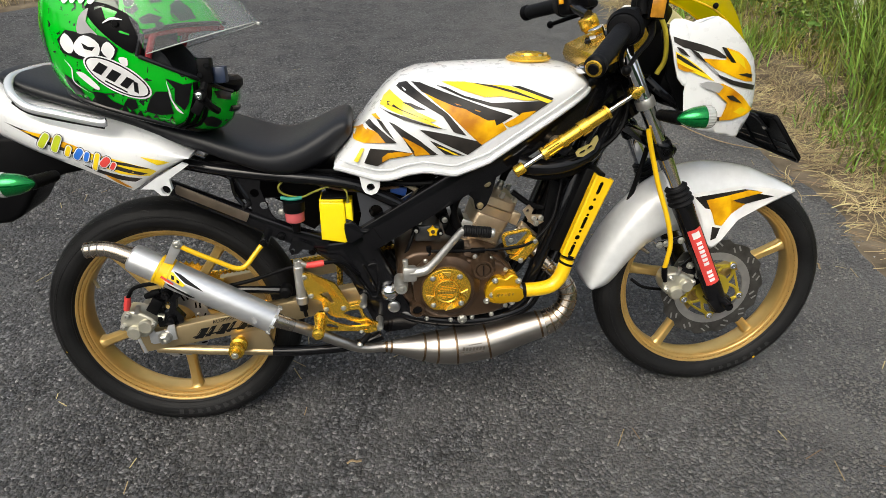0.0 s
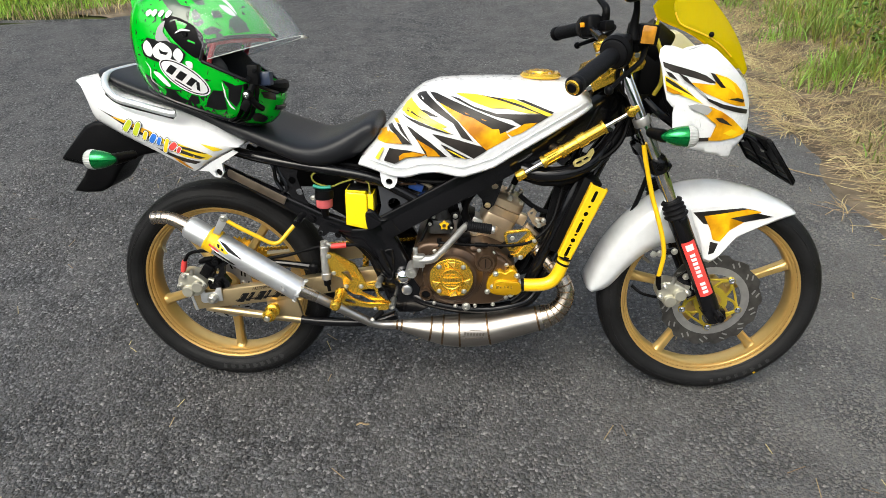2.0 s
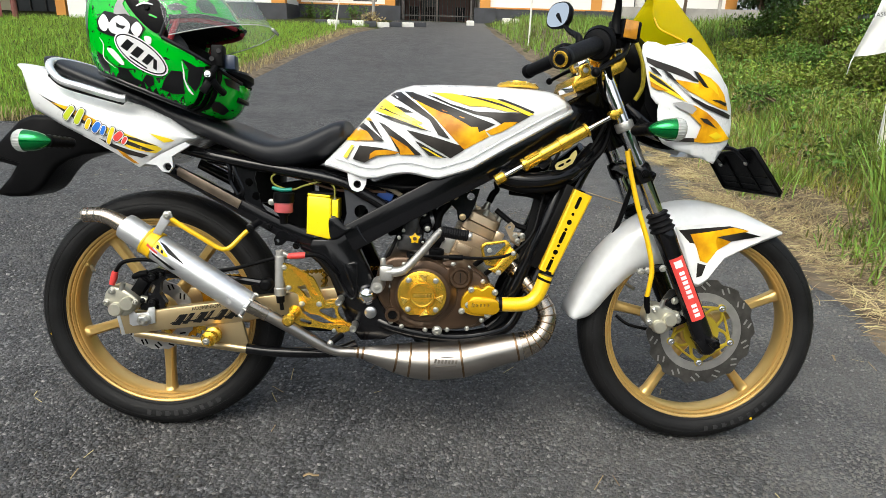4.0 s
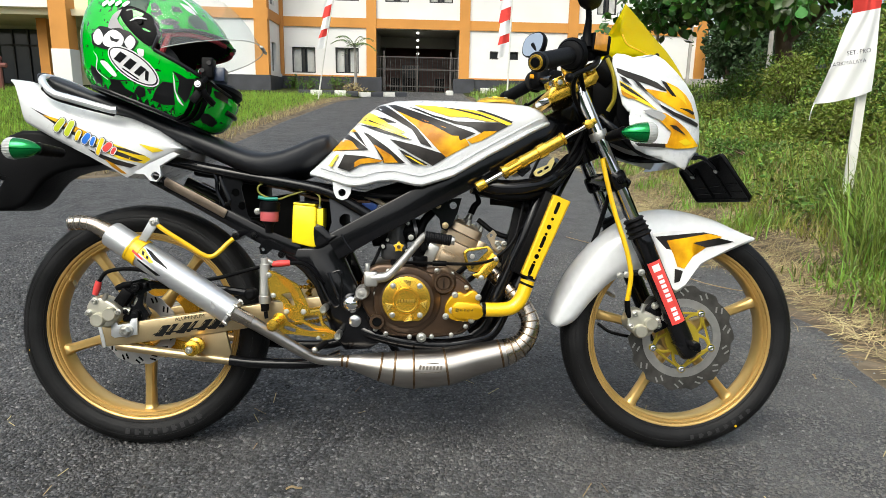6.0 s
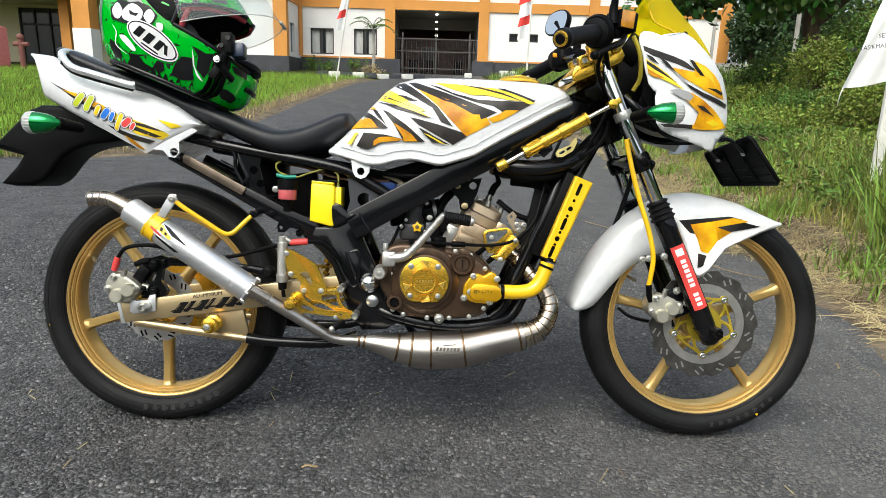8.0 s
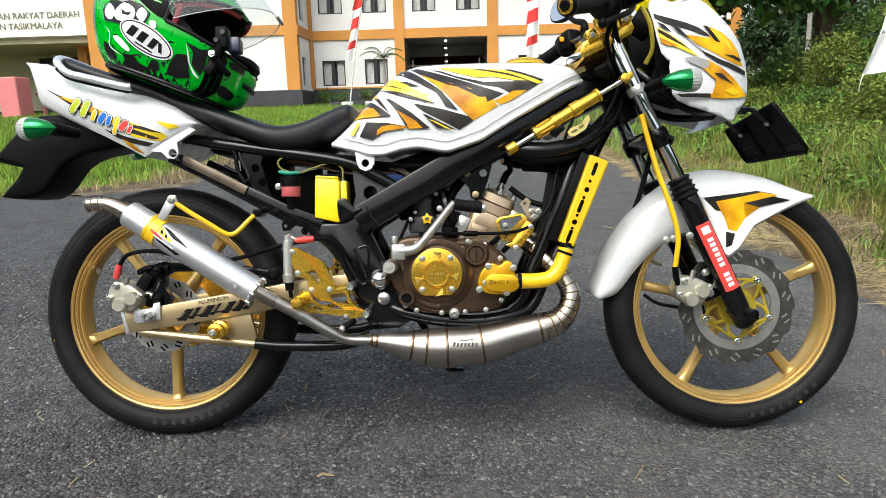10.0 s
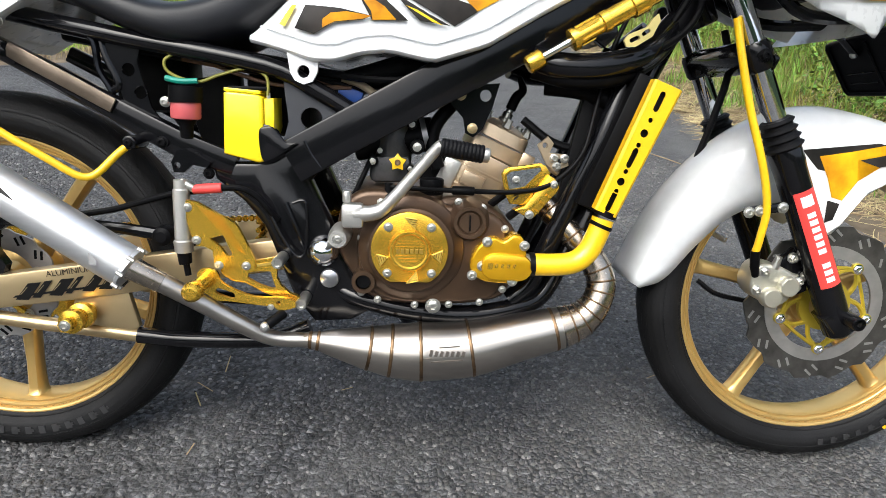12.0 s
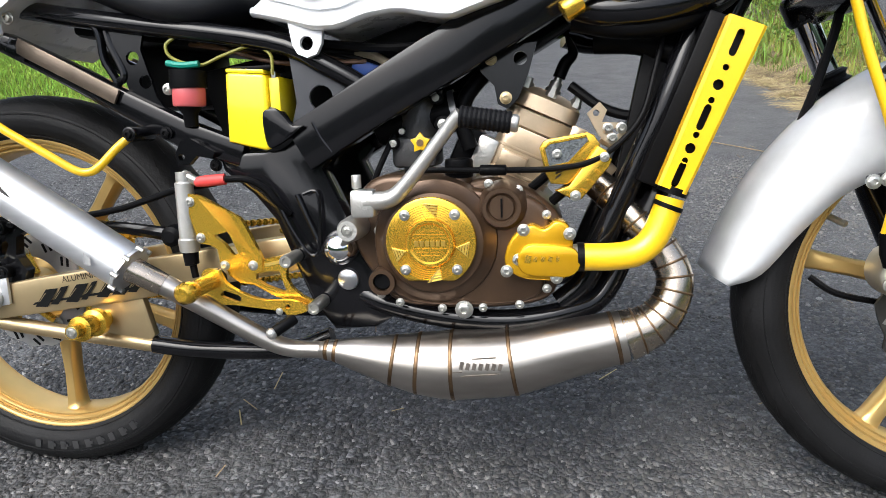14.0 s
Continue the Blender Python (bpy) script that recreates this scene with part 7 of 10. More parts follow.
# water outlet and thermostat fittings at the front of the head
bm = B()
c = C0 + DA * 0.115 + DS * 0.052
box(bm, c + Vector((0, -0.04, 0)), (0.022, 0.022, 0.03), Matrix.Rotation(radians(25), 4, "Y"), 0.003)
box(bm, c + Vector((0.018, -0.05, -0.022)), (0.024, 0.018, 0.02), Matrix.Rotation(radians(40), 4, "Y"), 0.003)
cyl(bm, tuple(c + Vector((0.01, -0.06, -0.01))), tuple(c + Vector((0.045, -0.06, -0.045))), 0.009, 14, 0.002)
cyl(bm, tuple(c + Vector((0.03, -0.06, 0.0))), tuple(c + Vector((0.05, -0.062, -0.012))), 0.006, 10)
part("power_valve_body", bm, BRONZE, cyl_, "champagne valve housing with fittings")
part("exhaust_flange", cyl(B(), (0.806, -0.050, 0.458), (0.832, -0.068, 0.434), 0.0215, 24, 0.003), HEATSTEEL, header)
guard = part("valve_guard", slab(B(), [(0.760, 0.480), (0.764, 0.487), (0.770, 0.490), (0.815, 0.497), (0.823, 0.493), (0.830, 0.482), (0.820, 0.459), (0.793, 0.4365), (0.7736, 0.438), (0.767, 0.450)], -0.142, -0.133, 0.0025), ANOD, bike, "gold valve guard with a grey mesh insert", 40)
decal("mesh_insert", [(0.7655, 0.479), (0.772, 0.485), (0.8140, 0.4920), (0.8164, 0.4861), (0.7939, 0.4624), (0.7709, 0.4580)], lambda x, z: -0.142, mat("grey_wire_mesh", (0.10, 0.11, 0.12), 0.5, 0.5, 0.6, 500, 0.6, 700), guard)
part("mesh_rim", tube(B(), [(x, -0.1425, z) for x, z in ((0.7655, 0.479), (0.772, 0.485), (0.8140, 0.4920), (0.8164, 0.4861), (0.7939, 0.4624), (0.7709, 0.4580), (0.7655, 0.479))], 0.0016, 6), ANOD, guard)
vbox = part("valve_box", slab(B(), [(0.794, 0.436), (0.8265, 0.481), (0.836, 0.476), (0.8429, 0.4646), (0.8393, 0.4564), (0.8083, 0.4194), (0.8007, 0.4181), (0.7781, 0.4302)], -0.148, -0.128, 0.003), ANOD, guard, "gold ribbed valve box", 40)
for k in range(3):
    q0, q1 = Vector((0.806 + 0.009 * k, -0.1482, 0.432 + 0.0105 * k)), Vector((0.814 + 0.008 * k, -0.1482, 0.4275 + 0.0105 * k))
    part("box_rib", tube(B(), [q0, q1], 0.0018, 6), ANOD, vbox)
part("guard_bolt", bolt(B(), 0.7805, -0.142, 0.4729, 0.0055, 0.004), BOLT, guard)
part("guard_bolt", bolt(B(), 0.8013, -0.148, 0.424, 0.0048, 0.004), BOLT, guard)
part("guard_bolt", bolt(B(), 0.834, -0.148, 0.468, 0.0042, 0.004), BOLT, guard)
for z, w in ((0.452, 0.012), (0.446, 0.007)):
    decal("guard_mark", [(0.779, z), (0.779 + w, z + 0.005), (0.779 + w - 0.002, z + 0.001), (0.778, z - 0.003)], lambda x, z_: -0.142, BLACKDEC, guard, off=0.002)
# water pump cover
pump = part("water_pump", slab(B(), crom([(0.719, 0.345), (0.722, 0.368), (0.735, 0.386), (0.752, 0.393), (0.765, 0.388), (0.778, 0.397), (0.792, 0.392), (0.798, 0.372), (0.797, 0.345), (0.788, 0.328), (0.760, 0.326), (0.735, 0.330)], 3, True), -0.164, -0.130, 0.004, 3), PUMPGOLD, bike, "gold-yellow water pump cover", 40)
part("pump_scroll", slab(B(), slot(0.752, 0.352, 0.788, 0.350, 0.019, 10), -0.172, -0.160, 0.004, 2), PUMPGOLD, pump, "", 40)
bm = B()
for k, w in enumerate((0.010, 0.006, 0.006, 0.006, 0.005)):
    box(bm, (0.746 + 0.0085 * k, -0.1724, 0.354), (w * 0.7, 0.0012, 0.009 if k == 0 else 0.006), Matrix.Rotation(radians(12), 4, "Y"))
part("pump_badge", bm, ANOD, pump, smooth=0)
for x, z in ((0.721, 0.338), (0.741, 0.387), (0.794, 0.382), (0.779, 0.330), (0.735, 0.352)):
    part("pump_bolt", bolt(B(), x, -0.164, z, 0.0055, 0.006), BOLT, pump)
part("hose_stub", cyl(B(), (0.790, -0.155, 0.352), (0.806, -0.155, 0.353), 0.0155, 24, 0.002), BOLT, pump)
part("water_hose", rtube(B(), [(0.806, -0.155, 0.353), (0.845, -0.154, 0.353), (0.872, -0.152, 0.358), (0.890, -0.150, 0.374), (0.902, -0.148, 0.400), (0.908, -0.147, 0.420)], 0.0162, 22, 6), YELLOW, bike, "bent yellow silicone water hose", 60)
part("hose_clip", tube(B(), [(0.803, -0.155, 0.353), (0.811, -0.155, 0.353)], 0.0172, 22), BLACKPL, bike)
for t0, t1 in (((0.9045, 0.408), (0.9065, 0.413)), ((0.909, 0.424), (0.912, 0.432))):
    part("hose_clip", tube(B(), [(t0[0], -0.147, t0[1]), (t1[0], -0.147, t1[1])], 0.0175, 22), BLACKPL, bike)
# radiator with its slotted yellow guard
A0, A1 = Vector((0.9775, 0, 0.6085)), Vector((0.9065, 0, 0.4300))
ax = (A1 - A0).normalized()
nx = Vector((-ax.z, 0, ax.x))
rad_m = Matrix(((nx.x, 0, -ax.x), (0, 1, 0), (nx.z, 0, -ax.z))).to_4x4()
mid = (A0 + A1) / 2
radiator = part("radiator", box(B(), mid - nx * 0.012, (0.046, 0.275, 0.200), rad_m, 0.003), BLACKPL, bike, "black radiator core and side tanks")
holes = []
for fr_, kind in ((0.13, 1), (0.27, 0), (0.37, 2), (0.46, 0), (0.56, 1), (0.665, 0), (0.745, 2), (0.82, 0), (0.905, 1)):
    p = A0.lerp(A1, fr_)
    if kind == 1:
        q0, q1 = p - ax * 0.0105, p + ax * 0.0105
        holes.append((q0.x, q0.z, q1.x, q1.z, 0.0042))
    else:
        holes.append((p.x, p.z, 0.0058 if kind == 2 else 0.0036))
c1, c2 = A0 - nx * 0.0150, A0 + nx * 0.0195
c3, c4 = A1 + nx * 0.0135, A1 - nx * 0.0130
rg = part("radiator_guard", slab(B(), [(c1.x, c1.z), (c2.x, c2.z), (c3.x, c3.z), (c4.x, c4.z)], -0.163, -0.160, holes=holes), YELLOW, radiator, "yellow slotted radiator side guard", 30)
for s in (-1, 1):
    e0, e1 = (c2, c3) if s > 0 else (c1, c4)
    bm = B()
    loft(bm, [[e0 + Vector((0, -0.163, 0)), e0 + nx * s * 0.0035 + Vector((0, -0.160, 0)), e0 + nx * s * 0.0035 + Vector((0, -0.142, 0)), e0 + Vector((0, -0.142, 0))], [e1 + Vector((0, -0.163, 0)), e1 + nx * s * 0.0035 + Vector((0, -0.160, 0)), e1 + nx * s * 0.0035 + Vector((0, -0.142, 0)), e1 + Vector((0, -0.142, 0))]])
    part("guard_flange", bm, YELLOW, rg, "", 30)
part("guard_backing", box(B(), mid + Vector((0, -0.150, 0)), (0.024, 0.012, 0.180), rad_m, 0.002), BLACKPL, radiator)
part("radiator_shroud", slab(B(), [(0.890, 0.620), (0.962, 0.640), (0.905, 0.470), (0.880, 0.400), (0.850, 0.330), (0.822, 0.325), (0.850, 0.420)], -0.085, -0.070, 0.003), BLACKPL, radiator, "black plastic radiator shroud")
for y in (-0.104, 0.062):
    part("down_tube", rtube(B(), [(0.958, y * 0.8, 0.668), (0.914, y, 0.546), (0.872, y, 0.446), (0.836, y, 0.361), (0.815, y, 0.312), (0.785, y, 0.284)], 0.0150, 16, 5), BLACK, bike, "gloss black frame down tube")
part("shroud_edge", rtube(B(), [(0.945, -0.098, 0.565), (0.915, -0.116, 0.492), (0.893, -0.118, 0.436)], 0.0045, 8, 4), BLACK, radiator)
part("top_hose", rtube(B(), [(0.975, -0.10, 0.60), (0.93, -0.09, 0.585), (0.88, -0.075, 0.60), (0.83, -0.06, 0.605)], 0.014, 14, 5), BLACKPL, bike, "black rubber coolant hose")
part("coolant_hose", rtube(B(), [(0.80, -0.055, 0.555), (0.84, -0.065, 0.525), (0.88, -0.07, 0.515), (0.92, -0.06, 0.53)], 0.0065, 10, 5), BLACKPL, bike)
# carburettor, intake and fittings
carb = part("carburettor", cyl(B(), (0.600, -0.052, 0.468), (0.606, -0.052, 0.575), 0.030, 24, 0.006), mat("grey_cast_zinc", (0.085, 0.085, 0.088), 0.45, 0.6, 0.25, 40, 0.3, 300), bike, "dark cast carburettor")
part("carb_bowl", box(B(), (0.600, -0.052, 0.478), (0.06, 0.066, 0.040), None, 0.008), carb.data.materials[0], carb)
part("carb_top", cyl(B(), (0.606, -0.052, 0.560), (0.608, -0.052, 0.592), 0.034, 24, 0.004), BLACKPL, carb)
part("carb_throat", cyl(B(), (0.545, -0.05, 0.512), (0.665, -0.05, 0.530), 0.026, 20, 0.004), BLACKPL, carb)
bm = B()
star = []
for k in range(10):
    r = 0.0135 if k % 2 == 0 else 0.0085
    a = radians(90 + 36 * k)
    star.append((0.612 + r * math.cos(a), 0.490 + r * math.sin(a)))
part("idle_knob", slab(bm, star, -0.104, -0.096, 0.001), YELLOW, carb, "yellow star-shaped idle knob")
part("knob_screw", lathe(B(), [(0.0001, -0.106), (0.0045, -0.106), (0.0045, -0.09)], 0.612, 0.490, 12), WELD, carb)
part("carb_screw", cyl(B(), (0.585, -0.085, 0.505), (0.585, -0.070, 0.505), 0.004, 8), BOLT, carb)
PVB = part("power_valve_bracket", slab(B(), [(0.818, 0.519), (0.833, 0.532), (0.842, 0.522), (0.836, 0.508), (0.862, 0.506), (0.866, 0.490), (0.846, 0.480), (0.832, 0.492)], -0.092, -0.084, 0.001, holes=[(0.829, 0.519, 0.004), (0.853, 0.496, 0.004)]), BRONZE, bike, "bent bronze power-valve bracket")
for x, z in ((0.843, 0.500), (0.859, 0.500), (0.848, 0.488)):
    part("bracket_bolt", bolt(B(), x, -0.092, z, 0.005, 0.008), BOLT, PVB)
for x, z, r in ((0.585, 0.535, 0.010), (0.632, 0.545, 0.008), (0.640, 0.512, 0.011), (0.575, 0.490, 0.008), (0.630, 0.480, 0.006)):
    part("carb_fitting", cyl(B(), (x, -0.070, z), (x, -0.094, z), r, 12, 0.002), BLACKPL, carb)
    part("fitting_screw", bolt(B(), x, -0.094, z, r * 0.45, 0.003), BOLT, carb)
part("carb_clamp", tube(B(), [(0.648, -0.05, 0.527), (0.656, -0.05, 0.529)], 0.029, 22), GREYSTEEL, carb)
part("overflow_hose", rtube(B(), [(0.575, -0.085, 0.50), (0.562, -0.10, 0.47), (0.548, -0.10, 0.44), (0.53, -0.09, 0.40)], 0.004, 8, 5), BLACKPL, carb)
part("throttle_cable", rtube(B(), [(0.607, -0.055, 0.592), (0.625, -0.07, 0.610), (0.68, -0.08, 0.622), (0.80, -0.07, 0.67)], 0.004, 8, 5), BLACKPL, carb)
part("engine_bracket", slab(B(), [(0.690, 0.600), (0.758, 0.606), (0.748, 0.570), (0.735, 0.540), (0.722, 0.528), (0.710, 0.534), (0.706, 0.556), (0.688, 0.575)], -0.094, -0.086, holes=[(0.738, 0.588, 0.0085), (0.720, 0.541, 0.006)]), BLACK, bike, "black drilled engine hanger")
for x, z in ((0.702, 0.588), (0.720, 0.541)):
    part("hanger_bolt", bolt(B(), x, -0.095, z, 0.0058, 0.004), CHAMP, bike)
part("vent_hose", rtube(B(), [(0.692, -0.06, 0.575), (0.668, -0.068, 0.545), (0.662, -0.07, 0.515), (0.672, -0.07, 0.48)], 0.0105, 12, 5), BLACKPL, bike)
part("clutch_cable", rtube(B(), [(0.604, -0.138, 0.458), (0.66, -0.146, 0.457), (0.717, -0.148, 0.456), (0.770, -0.150, 0.456), (0.815, -0.148, 0.462), (0.850, -0.140, 0.482), (0.878, -0.128, 0.515), (0.895, -0.11, 0.57), (0.92, -0.09, 0.66), (0.98, -0.07, 0.78)], 0.0036, 10, 6), BLACKPL, bike, "black control cable")
part("cable_adjuster", cyl(B(), (0.690, -0.147, 0.4565), (0.722, -0.148, 0.456), 0.0064, 10, 0.002), BLACKPL, bike)
for k, (a, b_) in enumerate((((0.75, -0.10, 0.43), (0.815, -0.13, 0.475)), ((0.775, -0.12, 0.415), (0.83, -0.125, 0.455)))):
    part("small_hose", rtube(B(), [a, ((a[0] + b_[0]) / 2, a[1] - 0.01, (a[2] + b_[2]) / 2 + 0.004), b_], 0.006, 10, 4), BLACKPL, bike)
# kick starter
part("kick_hub", lathe(B(), [(0.0001, -0.176), (0.007, -0.176), (0.0075, -0.178), (0.012, -0.178), (0.0145, -0.172), (0.0155, -0.150), (0.0155, -0.125)], 0.533, 0.390, 28), CASTALU, bike, "cast alloy kick-starter hub")
part("kick_hub_bolt", bolt(B(), 0.533, -0.176, 0.390, 0.005, 0.003), BOLT, bike)
part("kick_knuckle", box(B(), (0.553, -0.168, 0.422), (0.030, 0.022, 0.034), None, 0.005), CASTALU, bike)
part("kick_knuckle_pin", cyl(B(), (0.545, -0.168, 0.44), (0.545, -0.168, 0.456), 0.006, 12, 0.001), CASTALU, bike)
part("kick_lever", rtube(B(), [(0.555, -0.168, 0.424), (0.585, -0.170, 0.427), (0.605, -0.172, 0.443), (0.640, -0.176, 0.484), (0.664, -0.180, 0.513), (0.674, -0.182, 0.521)], [0.012, 0.0105, 0.009, 0.008, 0.008, 0.009], 14, 5), CASTALU, bike, "bare alloy kick-starter lever")
bm = B()
tube(bm, [(0.672 + 0.0026 * k, -0.182, 0.519 - 0.0004 * k) for k in range(23)], [0.0115 + (0.0012 if k % 2 else 0) for k in range(23)], 16)
part("kick_pedal", bm, GRIPRUB, bike, "ribbed black rubber kick pedal", 20)
part("kick_pedal_end", cyl(B(), (0.728, -0.182, 0.510), (0.738, -0.182, 0.5085), 0.010, 14, 0.003), CASTALU, bike)
# chrome caps on the pivot plate
part("pivot_cap", lathe(B(), [(0.0001, -0.145), (0.007, -0.1443), (0.015, -0.140), (0.021, -0.132), (0.0230, -0.122), (0.0230, -0.116)], 0.506, 0.3605, 40), CHROME, bike, "domed chrome pivot cap", 60)
part("pivot_cap_small", lathe(B(), [(0.0001, -0.1245), (0.0125, -0.1242), (0.0140, -0.123), (0.0144, -0.120), (0.0144, -0.116)], 0.5135, 0.3185, 32), mat("satin_steel", (0.6, 0.6, 0.62), 0.3, 1.0), bike, "satin steel plug", 60)

# ---- rearset ----
plate = part("rearset_plate", slab(B(), [(0.317, 0.431), (0.324, 0.437), (0.338, 0.434), (0.388, 0.406), (0.393, 0.399), (0.4145, 0.3535), (0.4125, 0.338), (0.404, 0.3345), (0.396, 0.338), (0.384, 0.345), (0.366, 0.338), (0.358, 0.346), (0.356, 0.366), (0.345, 0.372), (0.334, 0.373), (0.330, 0.380)], -0.158, -0.150, holes=[[(0.352, 0.3835), (0.372, 0.3885), (0.384, 0.3600), (0.376, 0.3580), (0.366, 0.372)]]), ANOD, bike, "gold machined rearset heel plate", 30)
for k in range(12):
    x0 = 0.340 + 0.0032 * k
    bm = B()
    a, b_ = Vector((0.338 + 0.003 * k, -0.1585, 0.430 - 0.0012 * k)), Vector((0.384 + 0.0016 * k, -0.1585, 0.362 - 0.0012 * k + 0.012))
    tube(bm, [a, b_], 0.0007, 5)
    part("machined_line", bm, ANOD, plate)
for x, z in ((0.325, 0.427), (0.335, 0.381), (0.402, 0.345), (0.364, 0.345)):
    part("plate_bolt", bolt(B(), x, -0.158, z, 0.0048, 0.003), BOLT, plate)


def strap(pts, widths, y0, y1, holes=(), bev=0.0015):
    """A flat bar that follows a line in x and z, as wide as given at each point."""
    P_ = crom([(x, 0, z) for x, z in pts], 5)
    W_ = [float(v) for v in np.interp(np.linspace(0, len(pts) - 1, len(P_)), range(len(pts)), widths)]
    a_, b2 = [], []
    for i_, p in enumerate(P_):
        t = (P_[min(i_ + 1, len(P_) - 1)] - P_[max(i_ - 1, 0)]).normalized()
        n_ = Vector((-t.z, 0, t.x)) * W_[i_] / 2
        a_.append((p.x + n_.x, p.z + n_.z))
        b2.append((p.x - n_.x, p.z - n_.z))
    return slab(B(), a_ + b2[::-1], y0, y1, bev, 2, holes)


part("footrest_bracket", slab(B(), [(0.3636, 0.344), (0.386, 0.347), (0.412, 0.3515), (0.441, 0.3565), (0.449, 0.3555), (0.4535, 0.350), (0.4506, 0.3433), (0.4434, 0.3377), (0.4432, 0.3278), (0.4485, 0.316), (0.4615, 0.304), (0.480, 0.2957), (0.484, 0.291), (0.4825, 0.285), (0.4718, 0.2833), (0.4488, 0.2958), (0.4268, 0.3044), (0.3996, 0.3189), (0.3811, 0.3215), (0.3663, 0.3314)], -0.1545, -0.1465, holes=[[(0.403, 0.3335), (0.420, 0.3365), (0.4345, 0.3365), (0.4365, 0.330), (0.4395, 0.318), (0.4425, 0.3115), (0.4345, 0.3105), (0.4155, 0.3175), (0.402, 0.3255)]]), ANOD, plate, "gold footrest bracket with a cut-out", 30)
part("bracket_edge", tube(B(), [(x, -0.1548, z) for x, z in ((0.366, 0.3435), (0.386, 0.3462), (0.412, 0.3508), (0.441, 0.3558))], 0.0011, 6), ANOD, plate)
part("bracket_edge", tube(B(), [(x, -0.1548, z) for x, z in ((0.3825, 0.3222), (0.3996, 0.3197), (0.4268, 0.3053), (0.4488, 0.2967), (0.4715, 0.2843))], 0.0011, 6), ANOD, plate)
part("arm_groove", strap([(0.416, 0.345), (0.436, 0.3485)], [0.004, 0.004], -0.1554, -0.1542, (), 0), INLAY, plate)
for x, z in ((0.446, 0.350), (0.478, 0.290)):
    part("bracket_boss", lathe(B(), [(0.0001, -0.160), (0.004, -0.160), (0.005, -0.163), (0.0075, -0.163), (0.0085, -0.160), (0.0085, -0.12)], x, z, 20), BOLT, plate)
pd = part("brake_pedal", slab(B(), [(0.3371, 0.3363), (0.341, 0.3415), (0.3473, 0.3437), (0.354, 0.343), (0.3607, 0.3407), (0.364, 0.333), (0.3673, 0.326), (0.376, 0.3190), (0.3858, 0.3135), (0.400, 0.3075), (0.4131, 0.3035), (0.432, 0.3020), (0.4523, 0.3024), (0.463, 0.3000), (0.4712, 0.2959), (0.4719, 0.2881), (0.459, 0.2844), (0.4463, 0.2842), (0.4426, 0.2886), (0.4118, 0.2921), (0.3808, 0.2961), (0.3607, 0.2969), (0.3502, 0.3054), (0.3363, 0.3120)], -0.170, -0.163, holes=[(0.3655, 0.3105, 0.3830, 0.3045, 0.0048), (0.4480, 0.2945, 0.0030)]), ANOD, bike, "gold cut-out rear brake pedal", 30)
part("pedal_edge", rtube(B(), [(x, -0.1702, z) for x, z in ((0.3607, 0.3400), (0.3673, 0.3255), (0.3858, 0.3130), (0.4131, 0.3030), (0.4523, 0.3018))], 0.0012, 6, 4), ANOD, pd)
part("pedal_bolt", bolt(B(), 0.437, -0.170, 0.2885, 0.0035, 0.002), BOLT, pd)
part("pedal_tip", cyl(B(), (0.455, -0.165, 0.279), (0.434, -0.185, 0.266), 0.0075, 14, 0.002), BLACKPL, bike)
part("pedal_tip_end", ball(B(), (0.432, -0.187, 0.265), 0.0072, 12, 8), CASTALU, bike)
peg = part("footpeg", lathe(B(), [(0.009, -0.145)] + [(0.0098 + (0.0009 if k % 2 else 0), -0.150 - 0.0022 * k) for k in range(30)] + [(0.0125, -0.218), (0.0135, -0.226), (0.0125, -0.236), (0.008, -0.241), (0.0001, -0.242)], 0.350, 0.327, 24), ANOD, bike, "knurled gold footpeg", 40)
part("peg_collar", lathe(B(), [(0.010, -0.166), (0.0145, -0.166), (0.0145, -0.156), (0.010, -0.156)], 0.350, 0.327, 24, closed=True), BLACKPL, peg)
mc = part("rear_master_cylinder", tube(B(), [(0.315, -0.150, 0.464), (0.315, -0.150, 0.452), (0.315, -0.150, 0.450), (0.314, -0.150, 0.380), (0.314, -0.150, 0.378), (0.314, -0.150, 0.362)], [0.0095, 0.0095, 0.0115, 0.0115, 0.0135, 0.0125], 20), CASTALU, bike, "bare alloy rear master cylinder")
part("cylinder_rod", tube(B(), [(0.314, -0.150, 0.362), (0.315, -0.150, 0.345), (0.316, -0.150, 0.344), (0.318, -0.150, 0.328)], [0.010, 0.009, 0.0045, 0.0045], 14), BLACKPL, mc)
part("banjo", cyl(B(), (0.315, -0.150, 0.462), (0.334, -0.150, 0.451), 0.006, 12, 0.001), BOLT, mc)
part("hose_boot", tube(B(), [(0.332, -0.150, 0.451), (0.345, -0.150, 0.452), (0.370, -0.148, 0.4535)], [0.0062, 0.0072, 0.0070], 14), REDRUB, mc, "red rubber hose boot")
part("brake_hose", rtube(B(), [(0.370, -0.148, 0.4535), (0.395, -0.142, 0.452), (0.415, -0.135, 0.440), (0.43, -0.13, 0.42), (0.44, -0.12, 0.405)], 0.0045, 10, 5), BLACKPL, bike)
part("brake_line", rtube(B(), [(0.35, -0.135, 0.448), (0.30, -0.132, 0.442), (0.25, -0.130, 0.428), (0.20, -0.130, 0.415), (0.12, -0.135, 0.405), (0.09, -0.15, 0.418), (0.03, -0.152, 0.436), (-0.03, -0.150, 0.430), (-0.052, -0.150, 0.405)], 0.0045, 10, 6), BLACKPL, bike, "black brake hose to the rear caliper")
